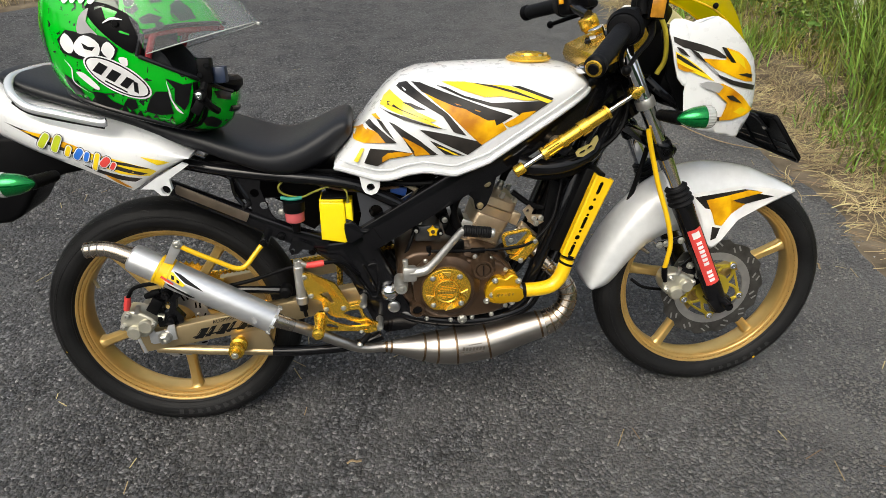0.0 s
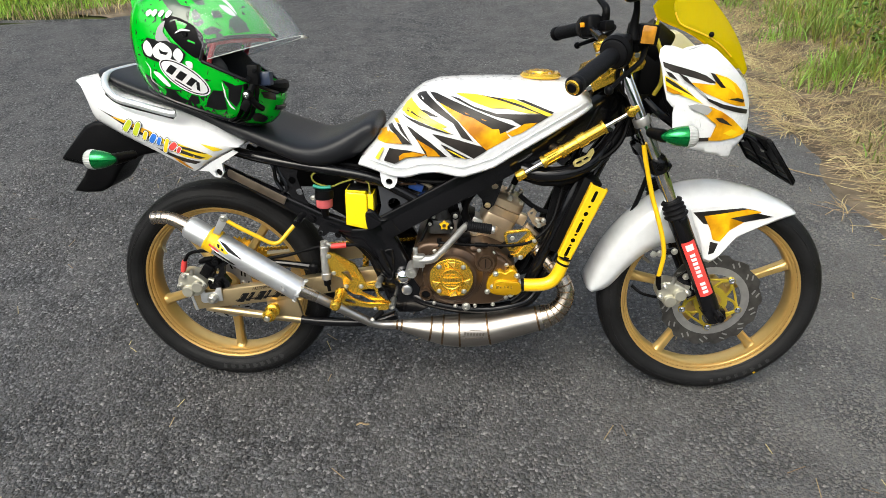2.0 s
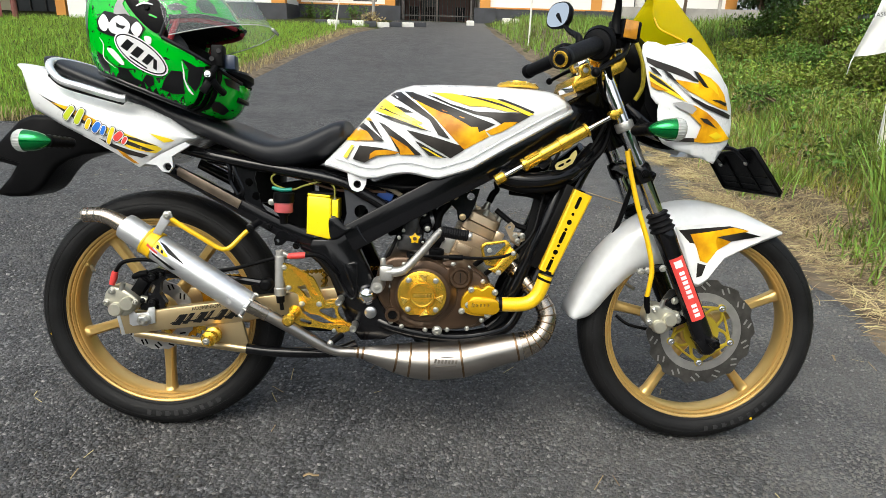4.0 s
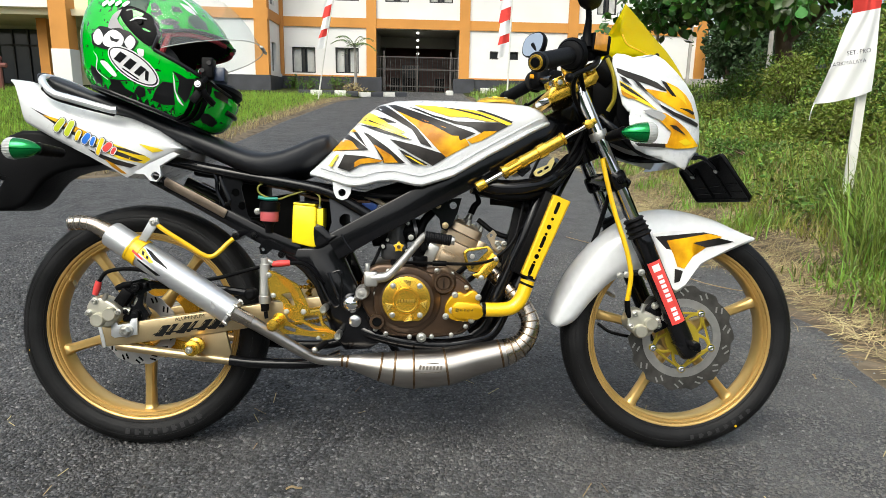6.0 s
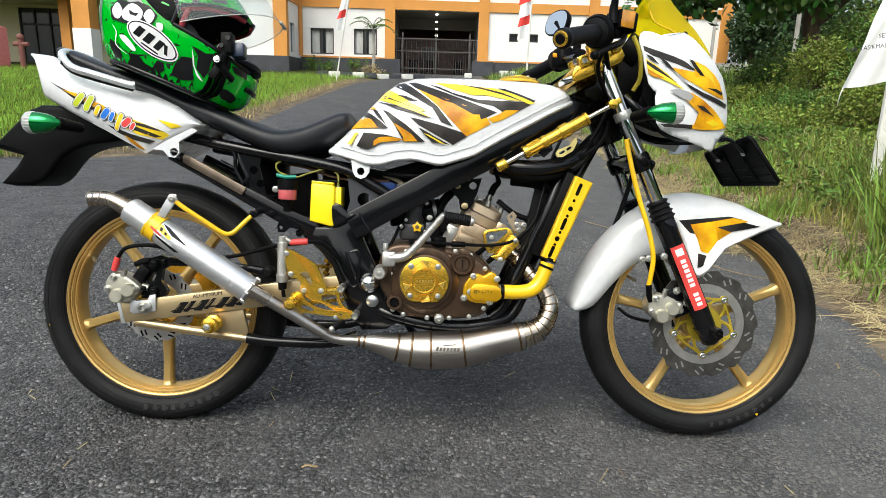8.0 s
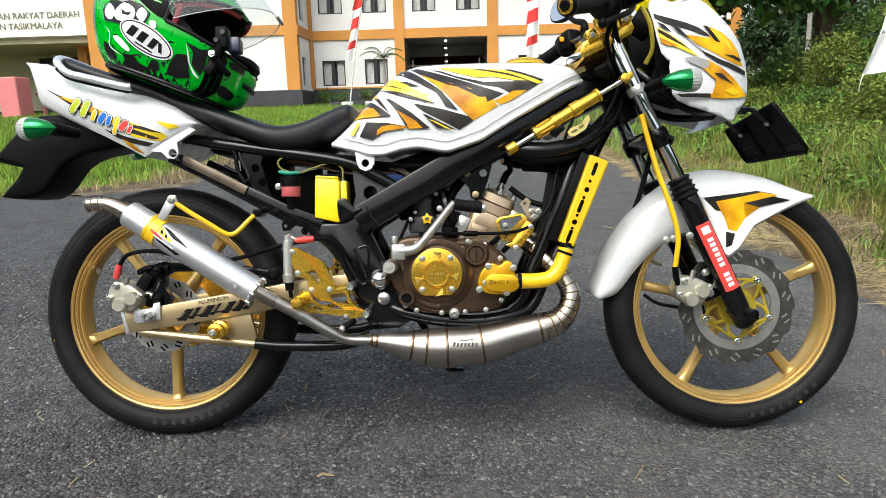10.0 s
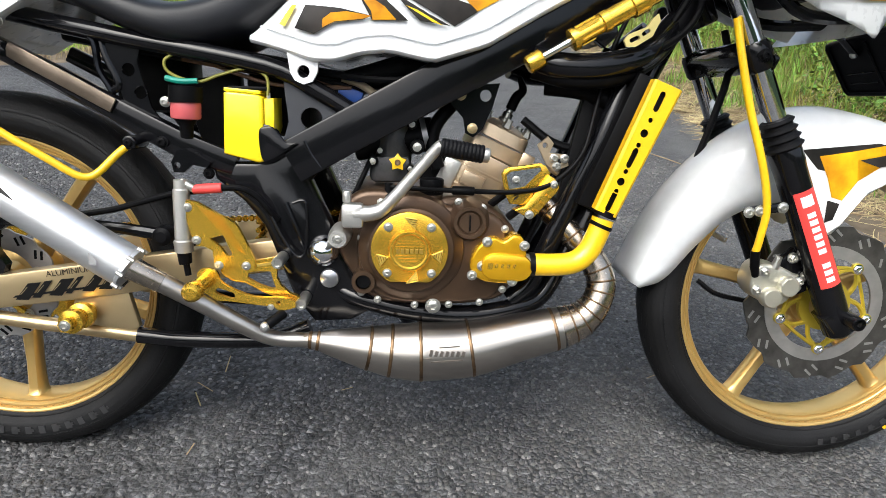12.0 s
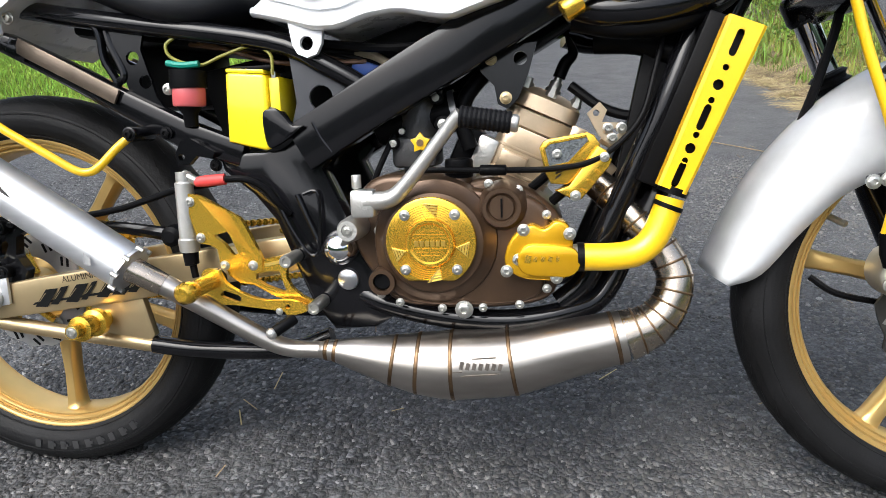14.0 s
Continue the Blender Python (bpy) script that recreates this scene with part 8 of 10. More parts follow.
part("torque_arm", rtube(B(), [(0.05, -0.118, 0.398), (0.12, -0.120, 0.395), (0.20, -0.120, 0.390), (0.275, -0.115, 0.378)], [0.010, 0.008, 0.008, 0.010], 10, 4), BLACK, bike, "black caliper torque arm")
part("torque_arm_bush", lathe(B(), [(0.0001, -0.132), (0.008, -0.132), (0.0135, -0.128), (0.015, -0.120), (0.015, -0.105)], 0.275, 0.378, 20), BLACKPL, bike)
# rear caliper and its bracket
RCB = part("caliper_bracket", slab(B(), [(-0.014, 0.312), (-0.020, 0.350), (-0.010, 0.384), (0.006, 0.404), (0.030, 0.411), (0.052, 0.405), (0.056, 0.390), (0.034, 0.378), (0.030, 0.352), (0.044, 0.330), (0.036, 0.310)], -0.116, -0.100, 0.003, holes=[(0.008, 0.352, 0.016, 0.368, 0.005)]), BLACK, bike, "black rear caliper bracket")
for x, z, r in ((0.018, 0.392, 0.0105), (0.016, 0.330, 0.0095), (0.040, 0.398, 0.006), (-0.006, 0.336, 0.006)):
    part("slide_pin", cyl(B(), (x, -0.112, z), (x, -0.128, z), r, 18, 0.003), BLACKPL, RCB)
    part("pin_socket", bolt(B(), x, -0.128, z, r * 0.6, 0.003), BLACK, RCB)
part("pad_cover", box(B(), (-0.012, -0.118, 0.366), (0.026, 0.020, 0.045), Matrix.Rotation(radians(35), 4, "Y"), 0.004), BLACKPL, RCB)
part("pin_boot", tube(B(), [(-0.03, -0.112, 0.388), (-0.012, -0.112, 0.394), (0.004, -0.112, 0.398)], [0.006, 0.009, 0.007], 12), BLACKPL, RCB)


def caliper(name, x, y, z, rot, label):
    """A two-piston caliper: a cast body with two round bores, bolts and a hose boot."""
    m = Matrix.Translation((x, y, z)) @ Matrix.Rotation(radians(rot), 4, "Y")
    bm = B()
    slab(bm, crom([(-0.034, -0.012), (-0.036, 0.014), (-0.020, 0.026), (0.004, 0.030), (0.030, 0.026), (0.036, 0.006), (0.030, -0.020), (0.008, -0.030), (-0.018, -0.028)], 3, True), -0.018, 0.030, 0.006, 3)
    bmesh.ops.transform(bm, matrix=m, verts=bm.verts[:])
    body = part(name, bm, CALIPER, bike, label, 40)
    for dx, dz in ((0.014, 0.006), (0.003, -0.014)):
        bm = B()
        lathe(bm, [(0.0001, -0.029), (0.013, -0.029), (0.0155, -0.026), (0.0165, -0.015)], dx * 1.3, dz * 1.3, 28)
        bmesh.ops.transform(bm, matrix=m, verts=bm.verts[:])
        part("piston_bore", bm, CALIPER, body)
    for dx, dz, r in ((-0.026, 0.012, 0.006), (-0.022, -0.018, 0.006), (0.030, 0.022, 0.005)):
        bm = B()
        bolt(bm, dx, -0.018, dz, r, 0.008)
        bmesh.ops.transform(bm, matrix=m, verts=bm.verts[:])
        part("caliper_bolt", bm, BOLT, body)
    bm = B()
    tube(bm, [m @ Vector((-0.012, -0.014, 0.024)), m @ Vector((-0.016, -0.016, 0.042))], [0.0065, 0.005], 10)
    part("bleed_nipple", bm, BOLT, body)
    bm = B()
    tube(bm, [m @ Vector((0.020, 0.01, 0.020)), m @ Vector((0.042, 0.012, 0.026))], 0.008, 12)
    part("slide_boot", bm, CALIPER, body)
    return body


caliper("rear_caliper", -0.048, -0.128, 0.338, 35, "nickel two-piston rear brake caliper")
part("rear_hose_boot", tube(B(), [(-0.060, -0.150, 0.378), (-0.055, -0.150, 0.392), (-0.051, -0.150, 0.408)], [0.006, 0.0078, 0.0065], 12), REDRUB, bike, "red rubber hose boot")

# ---- under the seat ----
bx = part("coil_box", slab(B(), [(0.372, 0.582), (0.376, 0.585), (0.421, 0.581), (0.425, 0.577), (0.424, 0.489), (0.418, 0.487), (0.369, 0.499)], -0.128, -0.070, 0.004, 3), LEMON, bike, "bright yellow battery box", 40)
part("box_front", slab(B(), [(0.4255, 0.576), (0.440, 0.577), (0.440, 0.535), (0.4255, 0.492)], -0.122, -0.066, 0.003, 2), LEMON, bx)
part("terminal", cyl(B(), (0.432, -0.118, 0.570), (0.432, -0.118, 0.584), 0.0032, 8, 0.001), BOLT, bx)
part("box_lid", box(B(), (0.398, -0.100, 0.5855), (0.050, 0.056, 0.005), Matrix.Rotation(radians(4), 4, "Y"), 0.0015), LEMON, bx)
part("box_strap", box(B(), (0.404, -0.099, 0.589), (0.055, 0.05, 0.006), None, 0.002), BLACKPL, bx)
part("ground_wire", rtube(B(), [(0.432, -0.122, 0.580), (0.430, -0.12, 0.605), (0.405, -0.118, 0.616), (0.365, -0.118, 0.606), (0.335, -0.120, 0.596), (0.30, -0.12, 0.606), (0.292, -0.12, 0.622), (0.305, -0.115, 0.634)], 0.0022, 6, 6), mat("olive_wire", (0.20, 0.19, 0.02), 0.5), bike, "thin olive wire")
res = part("fluid_reservoir", cyl(B(), (0.318, -0.122, 0.545), (0.319, -0.122, 0.570), 0.0205, 24, 0.003), PINKFLUID, bike, "translucent pink brake fluid cup", 40)
part("reservoir_fluid", cyl(B(), (0.318, -0.122, 0.547), (0.319, -0.122, 0.562), 0.0185, 24, 0.002), REDRUB, res)
part("reservoir_cap", tube(B(), [(0.319, -0.122, 0.568), (0.319, -0.122, 0.572), (0.320, -0.122, 0.590)], [0.0225, 0.023, 0.0225], 24), BLACKPL, res)
part("reservoir_neck", tube(B(), [(0.318, -0.122, 0.546), (0.318, -0.122, 0.536), (0.318, -0.122, 0.520)], [0.017, 0.0095, 0.0085], 16), BLACKPL, res)
part("reservoir_bolt", bolt(B(), 0.292, -0.124, 0.568, 0.0055, 0.005), BOLT, res)
part("teal_sleeve", rtube(B(), [(0.295, -0.125, 0.600), (0.315, -0.128, 0.596), (0.338, -0.126, 0.597)], 0.0042, 8, 3), TEAL, bike, "teal taped cable")
part("inner_guard", slab(B(), [(0.27, 0.60), (0.36, 0.615), (0.37, 0.50), (0.34, 0.475), (0.30, 0.50)], 0.0, 0.03, 0.004), BLACKPL, bike, "black inner mudguard")
part("oil_tank", box(B(), (0.22, 0.055, 0.60), (0.12, 0.07, 0.10), None, 0.012), BLACKPL, bike)
part("air_box", box(B(), (0.43, 0.03, 0.57), (0.10, 0.14, 0.10), None, 0.015), BLACKPL, bike, "black air box")
part("shock_spring", tube(B(), [(0.385 + 0.014 * math.cos(k * 0.7) * 0.2 + 0.0006 * k * 0.2, 0.022 * math.sin(k * 0.7), 0.33 + 0.0016 * k + 0.022 * math.cos(k * 0.7) * 0.0) for k in range(100)], 0.005, 6), ANOD, bike, "gold rear shock spring")
rngw = random.Random(3)
for k in range(9):
    y0 = -0.09 + 0.012 * rngw.random()
    a = (0.30 + 0.03 * rngw.random(), y0, 0.625 + 0.02 * rngw.random())
    b_ = (0.52 + 0.04 * rngw.random(), y0, 0.575 + 0.03 * rngw.random())
    mid_ = ((a[0] + b_[0]) / 2, y0 - 0.01, (a[2] + b_[2]) / 2 + 0.03 * (rngw.random() - 0.6))
    part("loom_wire", rtube(B(), [a, mid_, b_], 0.003, 6, 5), BLACKPL if k % 3 else mat("brown_wire", (0.12, 0.06, 0.03), 0.6), bike)
part("fuel_hose", rtube(B(), [(0.520, -0.08, 0.604), (0.550, -0.085, 0.602), (0.580, -0.085, 0.585), (0.60, -0.08, 0.57)], 0.0055, 10, 5), mat("pale_tan_hose", (0.42, 0.35, 0.24), 0.5), bike, "pale tan fuel hose")
part("connector", box(B(), (0.542, -0.078, 0.585), (0.036, 0.02, 0.018), Matrix.Rotation(radians(20), 4, "Y"), 0.003), BLUEPL, bike, "blue plug connector")
part("vacuum_hose", rtube(B(), [(0.48, -0.10, 0.618), (0.58, -0.11, 0.606), (0.68, -0.11, 0.612), (0.76, -0.10, 0.64)], 0.0055, 8, 5), BLACKPL, bike)
for x, y, z in ((0.075, -0.119, 0.668), (0.285, -0.127, 0.513), (0.330, -0.127, 0.492), (0.345, -0.119, 0.470)):
    part("frame_bolt", bolt(B(), x, y, z, 0.0062, 0.005), BLACKPL if z < 0.6 else BOLT, bike)
part("brace_bracket", box(B(), (0.085, -0.122, 0.628), (0.03, 0.006, 0.022), Matrix.Rotation(radians(28), 4, "Y"), 0.002), BLACK, bike)

part("frame_fin", slab(B(), crom([(0.421, 0.533), (0.429, 0.538), (0.439, 0.538), (0.449, 0.528), (0.459, 0.517), (0.473, 0.516), (0.448, 0.498), (0.427, 0.490), (0.421, 0.509)], 3, True), -0.138, -0.130, 0.003), BLACK, bike, "black curved frame tab")
part("seat_brace", rtube(B(), [(0.204, -0.108, 0.651), (0.210, -0.110, 0.628), (0.226, -0.112, 0.591), (0.215, -0.112, 0.580)], 0.0055, 10, 4), BLACK, bike)
part("peg_hanger", slab(B(), [(0.306, 0.502), (0.320, 0.505), (0.352, 0.487), (0.347, 0.479), (0.327, 0.483), (0.315, 0.472), (0.301, 0.472), (0.298, 0.486)], -0.134, -0.124, 0.002, holes=[(0.306, 0.482, 0.0045)]), BLACK, bike, "black welded frame hanger")
# pressed ridges and weld seams on the frame
for pts in ([(0.433, 0.411), (0.447, 0.382), (0.466, 0.354), (0.479, 0.358), (0.483, 0.394), (0.483, 0.428), (0.477, 0.435), (0.463, 0.431)], [(0.482, 0.520), (0.492, 0.500), (0.505, 0.482)]):
    part("pressed_ridge", rtube(B(), [(x, -0.1285, z) for x, z in pts], 0.0024, 8, 4), BLACK, bike)


# ---- front end ----
F0, F1 = Vector((1.013, 0, 0.877)), Vector((1.294, 0, 0.258))
fdir = (F1 - F0).normalized()
fper = Vector((-fdir.z, 0, fdir.x))


def fk(t, y=0.0):
    p = F0.lerp(F1, t)
    return Vector((p.x, y, p.z))


for y in (-0.120, 0.078):
    leg = part("fork_tube", cyl(B(), fk(-0.02, y), fk(0.60, y), 0.0160, 28, 0.003), CHROME, bike, "polished chrome fork tube", 50)
    low = part("fork_slider", tube(B(), [fk(t, y) for t in (0.555, 0.565, 0.60, 0.62, 0.95, 0.985, 1.02, 1.03)], [0.020, 0.0235, 0.0240, 0.0230, 0.0230, 0.0225, 0.0215, 0.015], 28), BLACK, bike, "black fork slider", 50)
    boot = B()
    tube(boot, [fk(0.505 + 0.006 * k, y) for k in range(12)], [0.0205 + (0.0045 if k % 3 == 1 else 0) + 0.0004 * k for k in range(12)], 24)
    part("fork_boot", boot, GRIPRUB, low, "ribbed rubber dust boot", 20)
    part("clamp_low", tube(B(), [fk(0.335, y), fk(0.345, y), fk(0.385, y), fk(0.395, y)], [0.019, 0.0225, 0.0225, 0.019], 24), BLACK, bike)
    part("axle_lug", slab(B(), [(1.262, 0.270), (1.285, 0.290), (1.318, 0.276), (1.322, 0.256), (1.305, 0.246), (1.282, 0.245)], y - 0.020, y + 0.020, 0.005, 2), BLACK, low)
part("lower_yoke", box(B(), tuple(fk(0.365, -0.021) + Vector((0.005, 0, 0))), (0.055, 0.215, 0.028), Matrix.Rotation(radians(25), 4, "Y"), 0.008), BLACK, bike, "black lower triple clamp")
part("yoke_bolt", bolt(B(), fk(0.365).x + 0.0, -0.143, fk(0.365).z, 0.007, 0.006), BLACKPL, bike)
part("front_axle", cyl(B(), (FX - 0.008, -0.15, FZ - 0.004), (FX - 0.008, 0.11, FZ - 0.004), 0.0105, 20, 0.002), BLACK, front_wheel)
part("axle_socket", lathe(B(), [(0.004, -0.1500), (0.010, -0.1500), (0.010, -0.146), (0.004, -0.146)], FX - 0.008, FZ - 0.004, 6, closed=True), BLACKPL, front_wheel)
ysl = lambda x, z: -0.120 - math.sqrt(max(0.0232 ** 2 - ((Vector((x, 0, z)) - F0).cross(fdir).length) ** 2, 1e-7))


def fpt(t, s):
    p = fk(t) + fper * s
    return (p.x, p.z)


decal("fork_sticker", [fpt(0.665, -0.0155), fpt(0.665, 0.0165), fpt(0.895, 0.0165), fpt(0.895, -0.0155)], ysl, RED, bike, "red sticker with white block lettering marks", off=0.0008, grid=0.006)
bars = [(0.690, 0.019, 0.018)] + [(0.722 + 0.0172 * k, 0.0092, 0.0125) for k in range(10) if k != 6]
for t, w, h in bars:
    dt = w / (F1 - F0).length / 2
    decal("sticker_mark", [fpt(t - dt, -h / 2), fpt(t - dt, h / 2), fpt(t - dt * 0.2, h / 2), fpt(t - dt * 0.2, -h / 6), fpt(t + dt * 0.3, -h / 6), fpt(t + dt * 0.3, h / 2), fpt(t + dt * 0.75, h / 2), fpt(t + dt * 0.75, -h / 2)], ysl, WHITEDEC, bike, off=0.0014, grid=0.005)
caliper("front_caliper", 1.182, -0.112, 0.320, 25, "nickel two-piston front brake caliper")
part("caliper_mount", slab(B(), [(1.20, 0.352), (1.222, 0.372), (1.245, 0.345), (1.252, 0.305), (1.225, 0.292), (1.20, 0.30)], -0.105, -0.088, 0.004), BLACK, bike, "black caliper mount")
for x, z in ((1.219, 0.358), (1.229, 0.312), (1.243, 0.370 - 0.04)):
    part("mount_bolt", bolt(B(), x, -0.106, z, 0.0065, 0.008), BOLT, bike)
part("front_brake_hose", rtube(B(), [(1.075, -0.135, 0.70), (1.085, -0.138, 0.655), (1.105, -0.142, 0.58), (1.132, -0.146, 0.50), (1.146, -0.146, 0.44), (1.144, -0.142, 0.395), (1.142, -0.138, 0.372)], 0.0056, 12, 6), YELLOW, bike, "yellow braided front brake hose")
part("hose_end", tube(B(), [(1.142, -0.138, 0.375), (1.145, -0.136, 0.350), (1.150, -0.132, 0.335)], [0.0068, 0.0068, 0.005], 12), BLACKPL, bike)
part("hose_guide", box(B(), (1.150, -0.136, 0.437), (0.062, 0.012, 0.014), Matrix.Rotation(radians(-9), 4, "Y"), 0.003), BLACK, bike)
for x in (1.123, 1.138, 1.172):
    part("guide_bolt", bolt(B(), x, -0.142, 0.437 + (x - 1.15) * 0.16, 0.0062, 0.004), BOLT, bike)
part("speedo_cable", rtube(B(), [(1.13, 0.02, 0.70), (1.135, 0.0, 0.64), (1.11, -0.01, 0.55), (1.09, -0.02, 0.50)], 0.006, 10, 5), BLACKPL, bike)
part("lower_cable", rtube(B(), [(1.10, -0.05, 0.305), (1.13, -0.06, 0.285), (1.19, -0.06, 0.272)], 0.004, 8, 5), BLACKPL, bike)

# front mudguard
OUT = crom([(0.980, 0, 0.308), (1.006, 0, 0.382), (1.047, 0, 0.453), (1.112, 0, 0.523), (1.191, 0, 0.571), (1.272, 0, 0.584), (1.366, 0, 0.566), (1.425, 0, 0.542), (1.468, 0, 0.520)], 5)
LOW = crom([(0.994, 0, 0.300), (1.032, 0, 0.315), (1.078, 0, 0.370), (1.130, 0, 0.418), (1.205, 0, 0.440), (1.278, 0, 0.386), (1.335, 0, 0.452), (1.400, 0, 0.487), (1.464, 0, 0.516)], 5)
rows = []
for o, l_ in zip(OUT, LOW):
    half = []
    for k, y in ((0.0, 0.056), (0.3, 0.059), (0.6, 0.057), (0.8, 0.050), (0.93, 0.034), (0.985, 0.017)):
        q = l_.lerp(o, k)
        half.append((q.x, -y, q.z))
    ring = half + [(o.x, 0.0, o.z)] + [(x, -y, z) for x, y, z in half[::-1]]
    rows.append([(x, y + FY, z) for x, y, z in ring])
bm = B()
loft(bm, rows, caps=False, closed=False)
mg = part("front_mudguard", bm, SILVERPEARL, bike, "pearl white front mudguard with amber graphic", 60)
sol = mg.modifiers.new("shell", "SOLIDIFY")
sol.thickness, sol.offset = 0.003, 1.0
msf = lambda x, z: FY - 0.0605
MG = []
MG.append((WHITEDEC, [(1.215, 0.530), (1.335, 0.542), (1.405, 0.530), (1.455, 0.518), (1.395, 0.490), (1.335, 0.458), (1.300, 0.408), (1.279, 0.392), (1.262, 0.400), (1.248, 0.455), (1.228, 0.500)]))
MG.append((BLACKDEC, [(1.222, 0.521), (1.340, 0.533), (1.375, 0.526), (1.300, 0.515), (1.262, 0.490), (1.250, 0.492)]))
MG.append((AMBERDEC, [(1.250, 0.512), (1.300, 0.520), (1.350, 0.530), (1.385, 0.523), (1.310, 0.508), (1.335, 0.490), (1.315, 0.475), (1.295, 0.445), (1.278, 0.450), (1.268, 0.478)]))
MG.append((BLACKDEC, [(1.272, 0.445), (1.292, 0.440), (1.285, 0.415), (1.272, 0.410)]))
MG.append((BLACKDEC, [(1.313, 0.507), (1.375, 0.520), (1.414, 0.511), (1.345, 0.497)]))
for i, (mt, pts) in enumerate(MG):
    decal("mudguard_graphic", pts, lambda x, z: FY - 0.0625 + 0.0 * x, mt, mg, off=0.0012 + 0.0005 * i, grid=0.02)

# ---- head fairing ----
fair_y = lambda x, z: FY - 0.049 - 0.125 * math.sqrt(max(1 - (max(x - 1.072, 0) / 0.250) ** 2.6, 0.02)) * (1 - 0.25 * min(max((z - 0.851) / 0.136, 0), 1) ** 2 - 0.15 * min(max((0.754 - z) / 0.097, 0), 1) ** 2)
FOUT = [Vector((x, 0, z)) for x, z in ((1.0765, 0.9171), (1.0842, 0.9229), (1.1017, 0.922), (1.122, 0.9152), (1.1366, 0.9132), (1.1569, 0.921), (1.1724, 0.9239), (1.1928, 0.9132), (1.218, 0.8919), (1.2461, 0.8667), (1.2722, 0.8377), (1.2906, 0.7999), (1.2974, 0.764), (1.2964, 0.7369), (1.2877, 0.7175), (1.2703, 0.6981), (1.2567, 0.6768), (1.2364, 0.6836), (1.1937, 0.6962), (1.1579, 0.7059), (1.1317, 0.7175), (1.122, 0.7291), (1.1492, 0.7349), (1.1734, 0.7446), (1.1792, 0.7563), (1.1734, 0.7698), (1.1395, 0.7863), (1.1104, 0.7989), (1.0988, 0.8125), (1.0891, 0.8435), (1.0813, 0.8793), (1.0745, 0.9016))]
for s in (1, -1):
    fp = decal("fairing_side", [(p.x, p.z) for p in FOUT], fair_y, WHITE, bike, "white head fairing side with amber graphics", off=0.0, grid=0.012)
    if s == -1:
        for v in fp.data.vertices:
            v.co.y = FY + (FY - v.co.y) * 0.62
            v.co.z += 0.012
    sol = fp.modifiers.new("shell", "SOLIDIFY")
    sol.thickness, sol.offset = 0.004, 0.0
    if s == 1:
        fairing = fp
# nose between the two sides
rows = []
for z in np.linspace(0.686, 0.842, 10):
    z = float(z)
    xe = tab(z, [0.677, 0.717, 0.774, 0.834, 0.882, 0.919], [1.253, 1.280, 1.289, 1.268, 1.232, 1.183])
    w = -(fair_y(xe, z) - FY)
    rows.append([(xe + 0.018 * math.cos(a) - 0.003, FY + w * math.sin(a), z) for a in np.linspace(-math.pi / 2, math.pi / 2, 15)])
part("fairing_nose", loft(B(), rows, caps=False, closed=False), WHITE, bike, "white fairing nose", 60)
# black panel added inside so that the notch reads dark
part("notch_filler", slab(B(), [(1.108, 0.900), (1.180, 0.880), (1.215, 0.800), (1.205, 0.725), (1.150, 0.730), (1.112, 0.800)], FY - 0.092, FY - 0.086, 0.002), BLACKPL, bike, "black filler panel added inside the fairing notch")
part("headlight", ball(B(), (1.296, FY, 0.80), (0.030, 0.050, 0.045), 24, 14), CLEARLENS, bike, "clear headlight lens")
FG = []
FG.append((BLACKDEC, [(1.0823, 0.8919), (1.0968, 0.8871), (1.1172, 0.8813), (1.1501, 0.8716), (1.1763, 0.8619), (1.2044, 0.8435), (1.185, 0.8464), (1.1598, 0.8551), (1.1317, 0.8629), (1.1046, 0.8706), (1.0852, 0.8813)]))
FG.append((GREY, [(1.1298, 0.8541), (1.1501, 0.8444), (1.186, 0.8163), (1.1889, 0.8076), (1.1608, 0.8299)]))
FG.append((AMBERDEC, [(1.1966, 0.8648), (1.2257, 0.8551), (1.248, 0.8406), (1.2654, 0.8231), (1.2809, 0.7902), (1.2557, 0.7941), (1.2267, 0.8047), (1.2005, 0.8163), (1.1753, 0.827), (1.1482, 0.8454), (1.1433, 0.8483), (1.1695, 0.8454), (1.1995, 0.8415), (1.2247, 0.8328)]))
FG.append((YELLOWDEC, [(1.2044, 0.859), (1.2257, 0.8512), (1.2432, 0.8377), (1.2528, 0.8183), (1.2364, 0.8299), (1.218, 0.8415)]))
FG.append((BLACKDEC, [(1.184, 0.8677), (1.1947, 0.8648), (1.2238, 0.8338), (1.2121, 0.8357), (1.1966, 0.8503), (1.1889, 0.8609)]))
FG.append((BLACKDEC, [(1.2315, 0.8105), (1.2528, 0.8047), (1.2722, 0.7989), (1.2761, 0.8047), (1.2567, 0.8105)]))
FG.append((BLACKDEC, [(1.1811, 0.8163), (1.2218, 0.7999), (1.2664, 0.7882), (1.2897, 0.7815), (1.2877, 0.7727), (1.2567, 0.7805), (1.217, 0.7931), (1.1889, 0.8076)]))
FG.append((YELLOWDEC, [(1.0881, 0.8638), (1.1094, 0.8522), (1.1375, 0.8338), (1.1608, 0.8144), (1.1782, 0.8018), (1.1521, 0.8125), (1.124, 0.8241), (1.0939, 0.8396)]))
FG.append((BLACKDEC, [(1.091, 0.8599), (1.1133, 0.8474), (1.1588, 0.8163), (1.1094, 0.8415), (1.091, 0.8532)]))
FG.append((AMBERDEC, [(1.093, 0.8435), (1.1143, 0.8328), (1.1337, 0.8241), (1.1094, 0.826), (1.0959, 0.8328)]))
FG.append((BLACKDEC, [(1.0881, 0.8735), (1.1017, 0.8687), (1.1182, 0.8522), (1.0978, 0.8619)]))
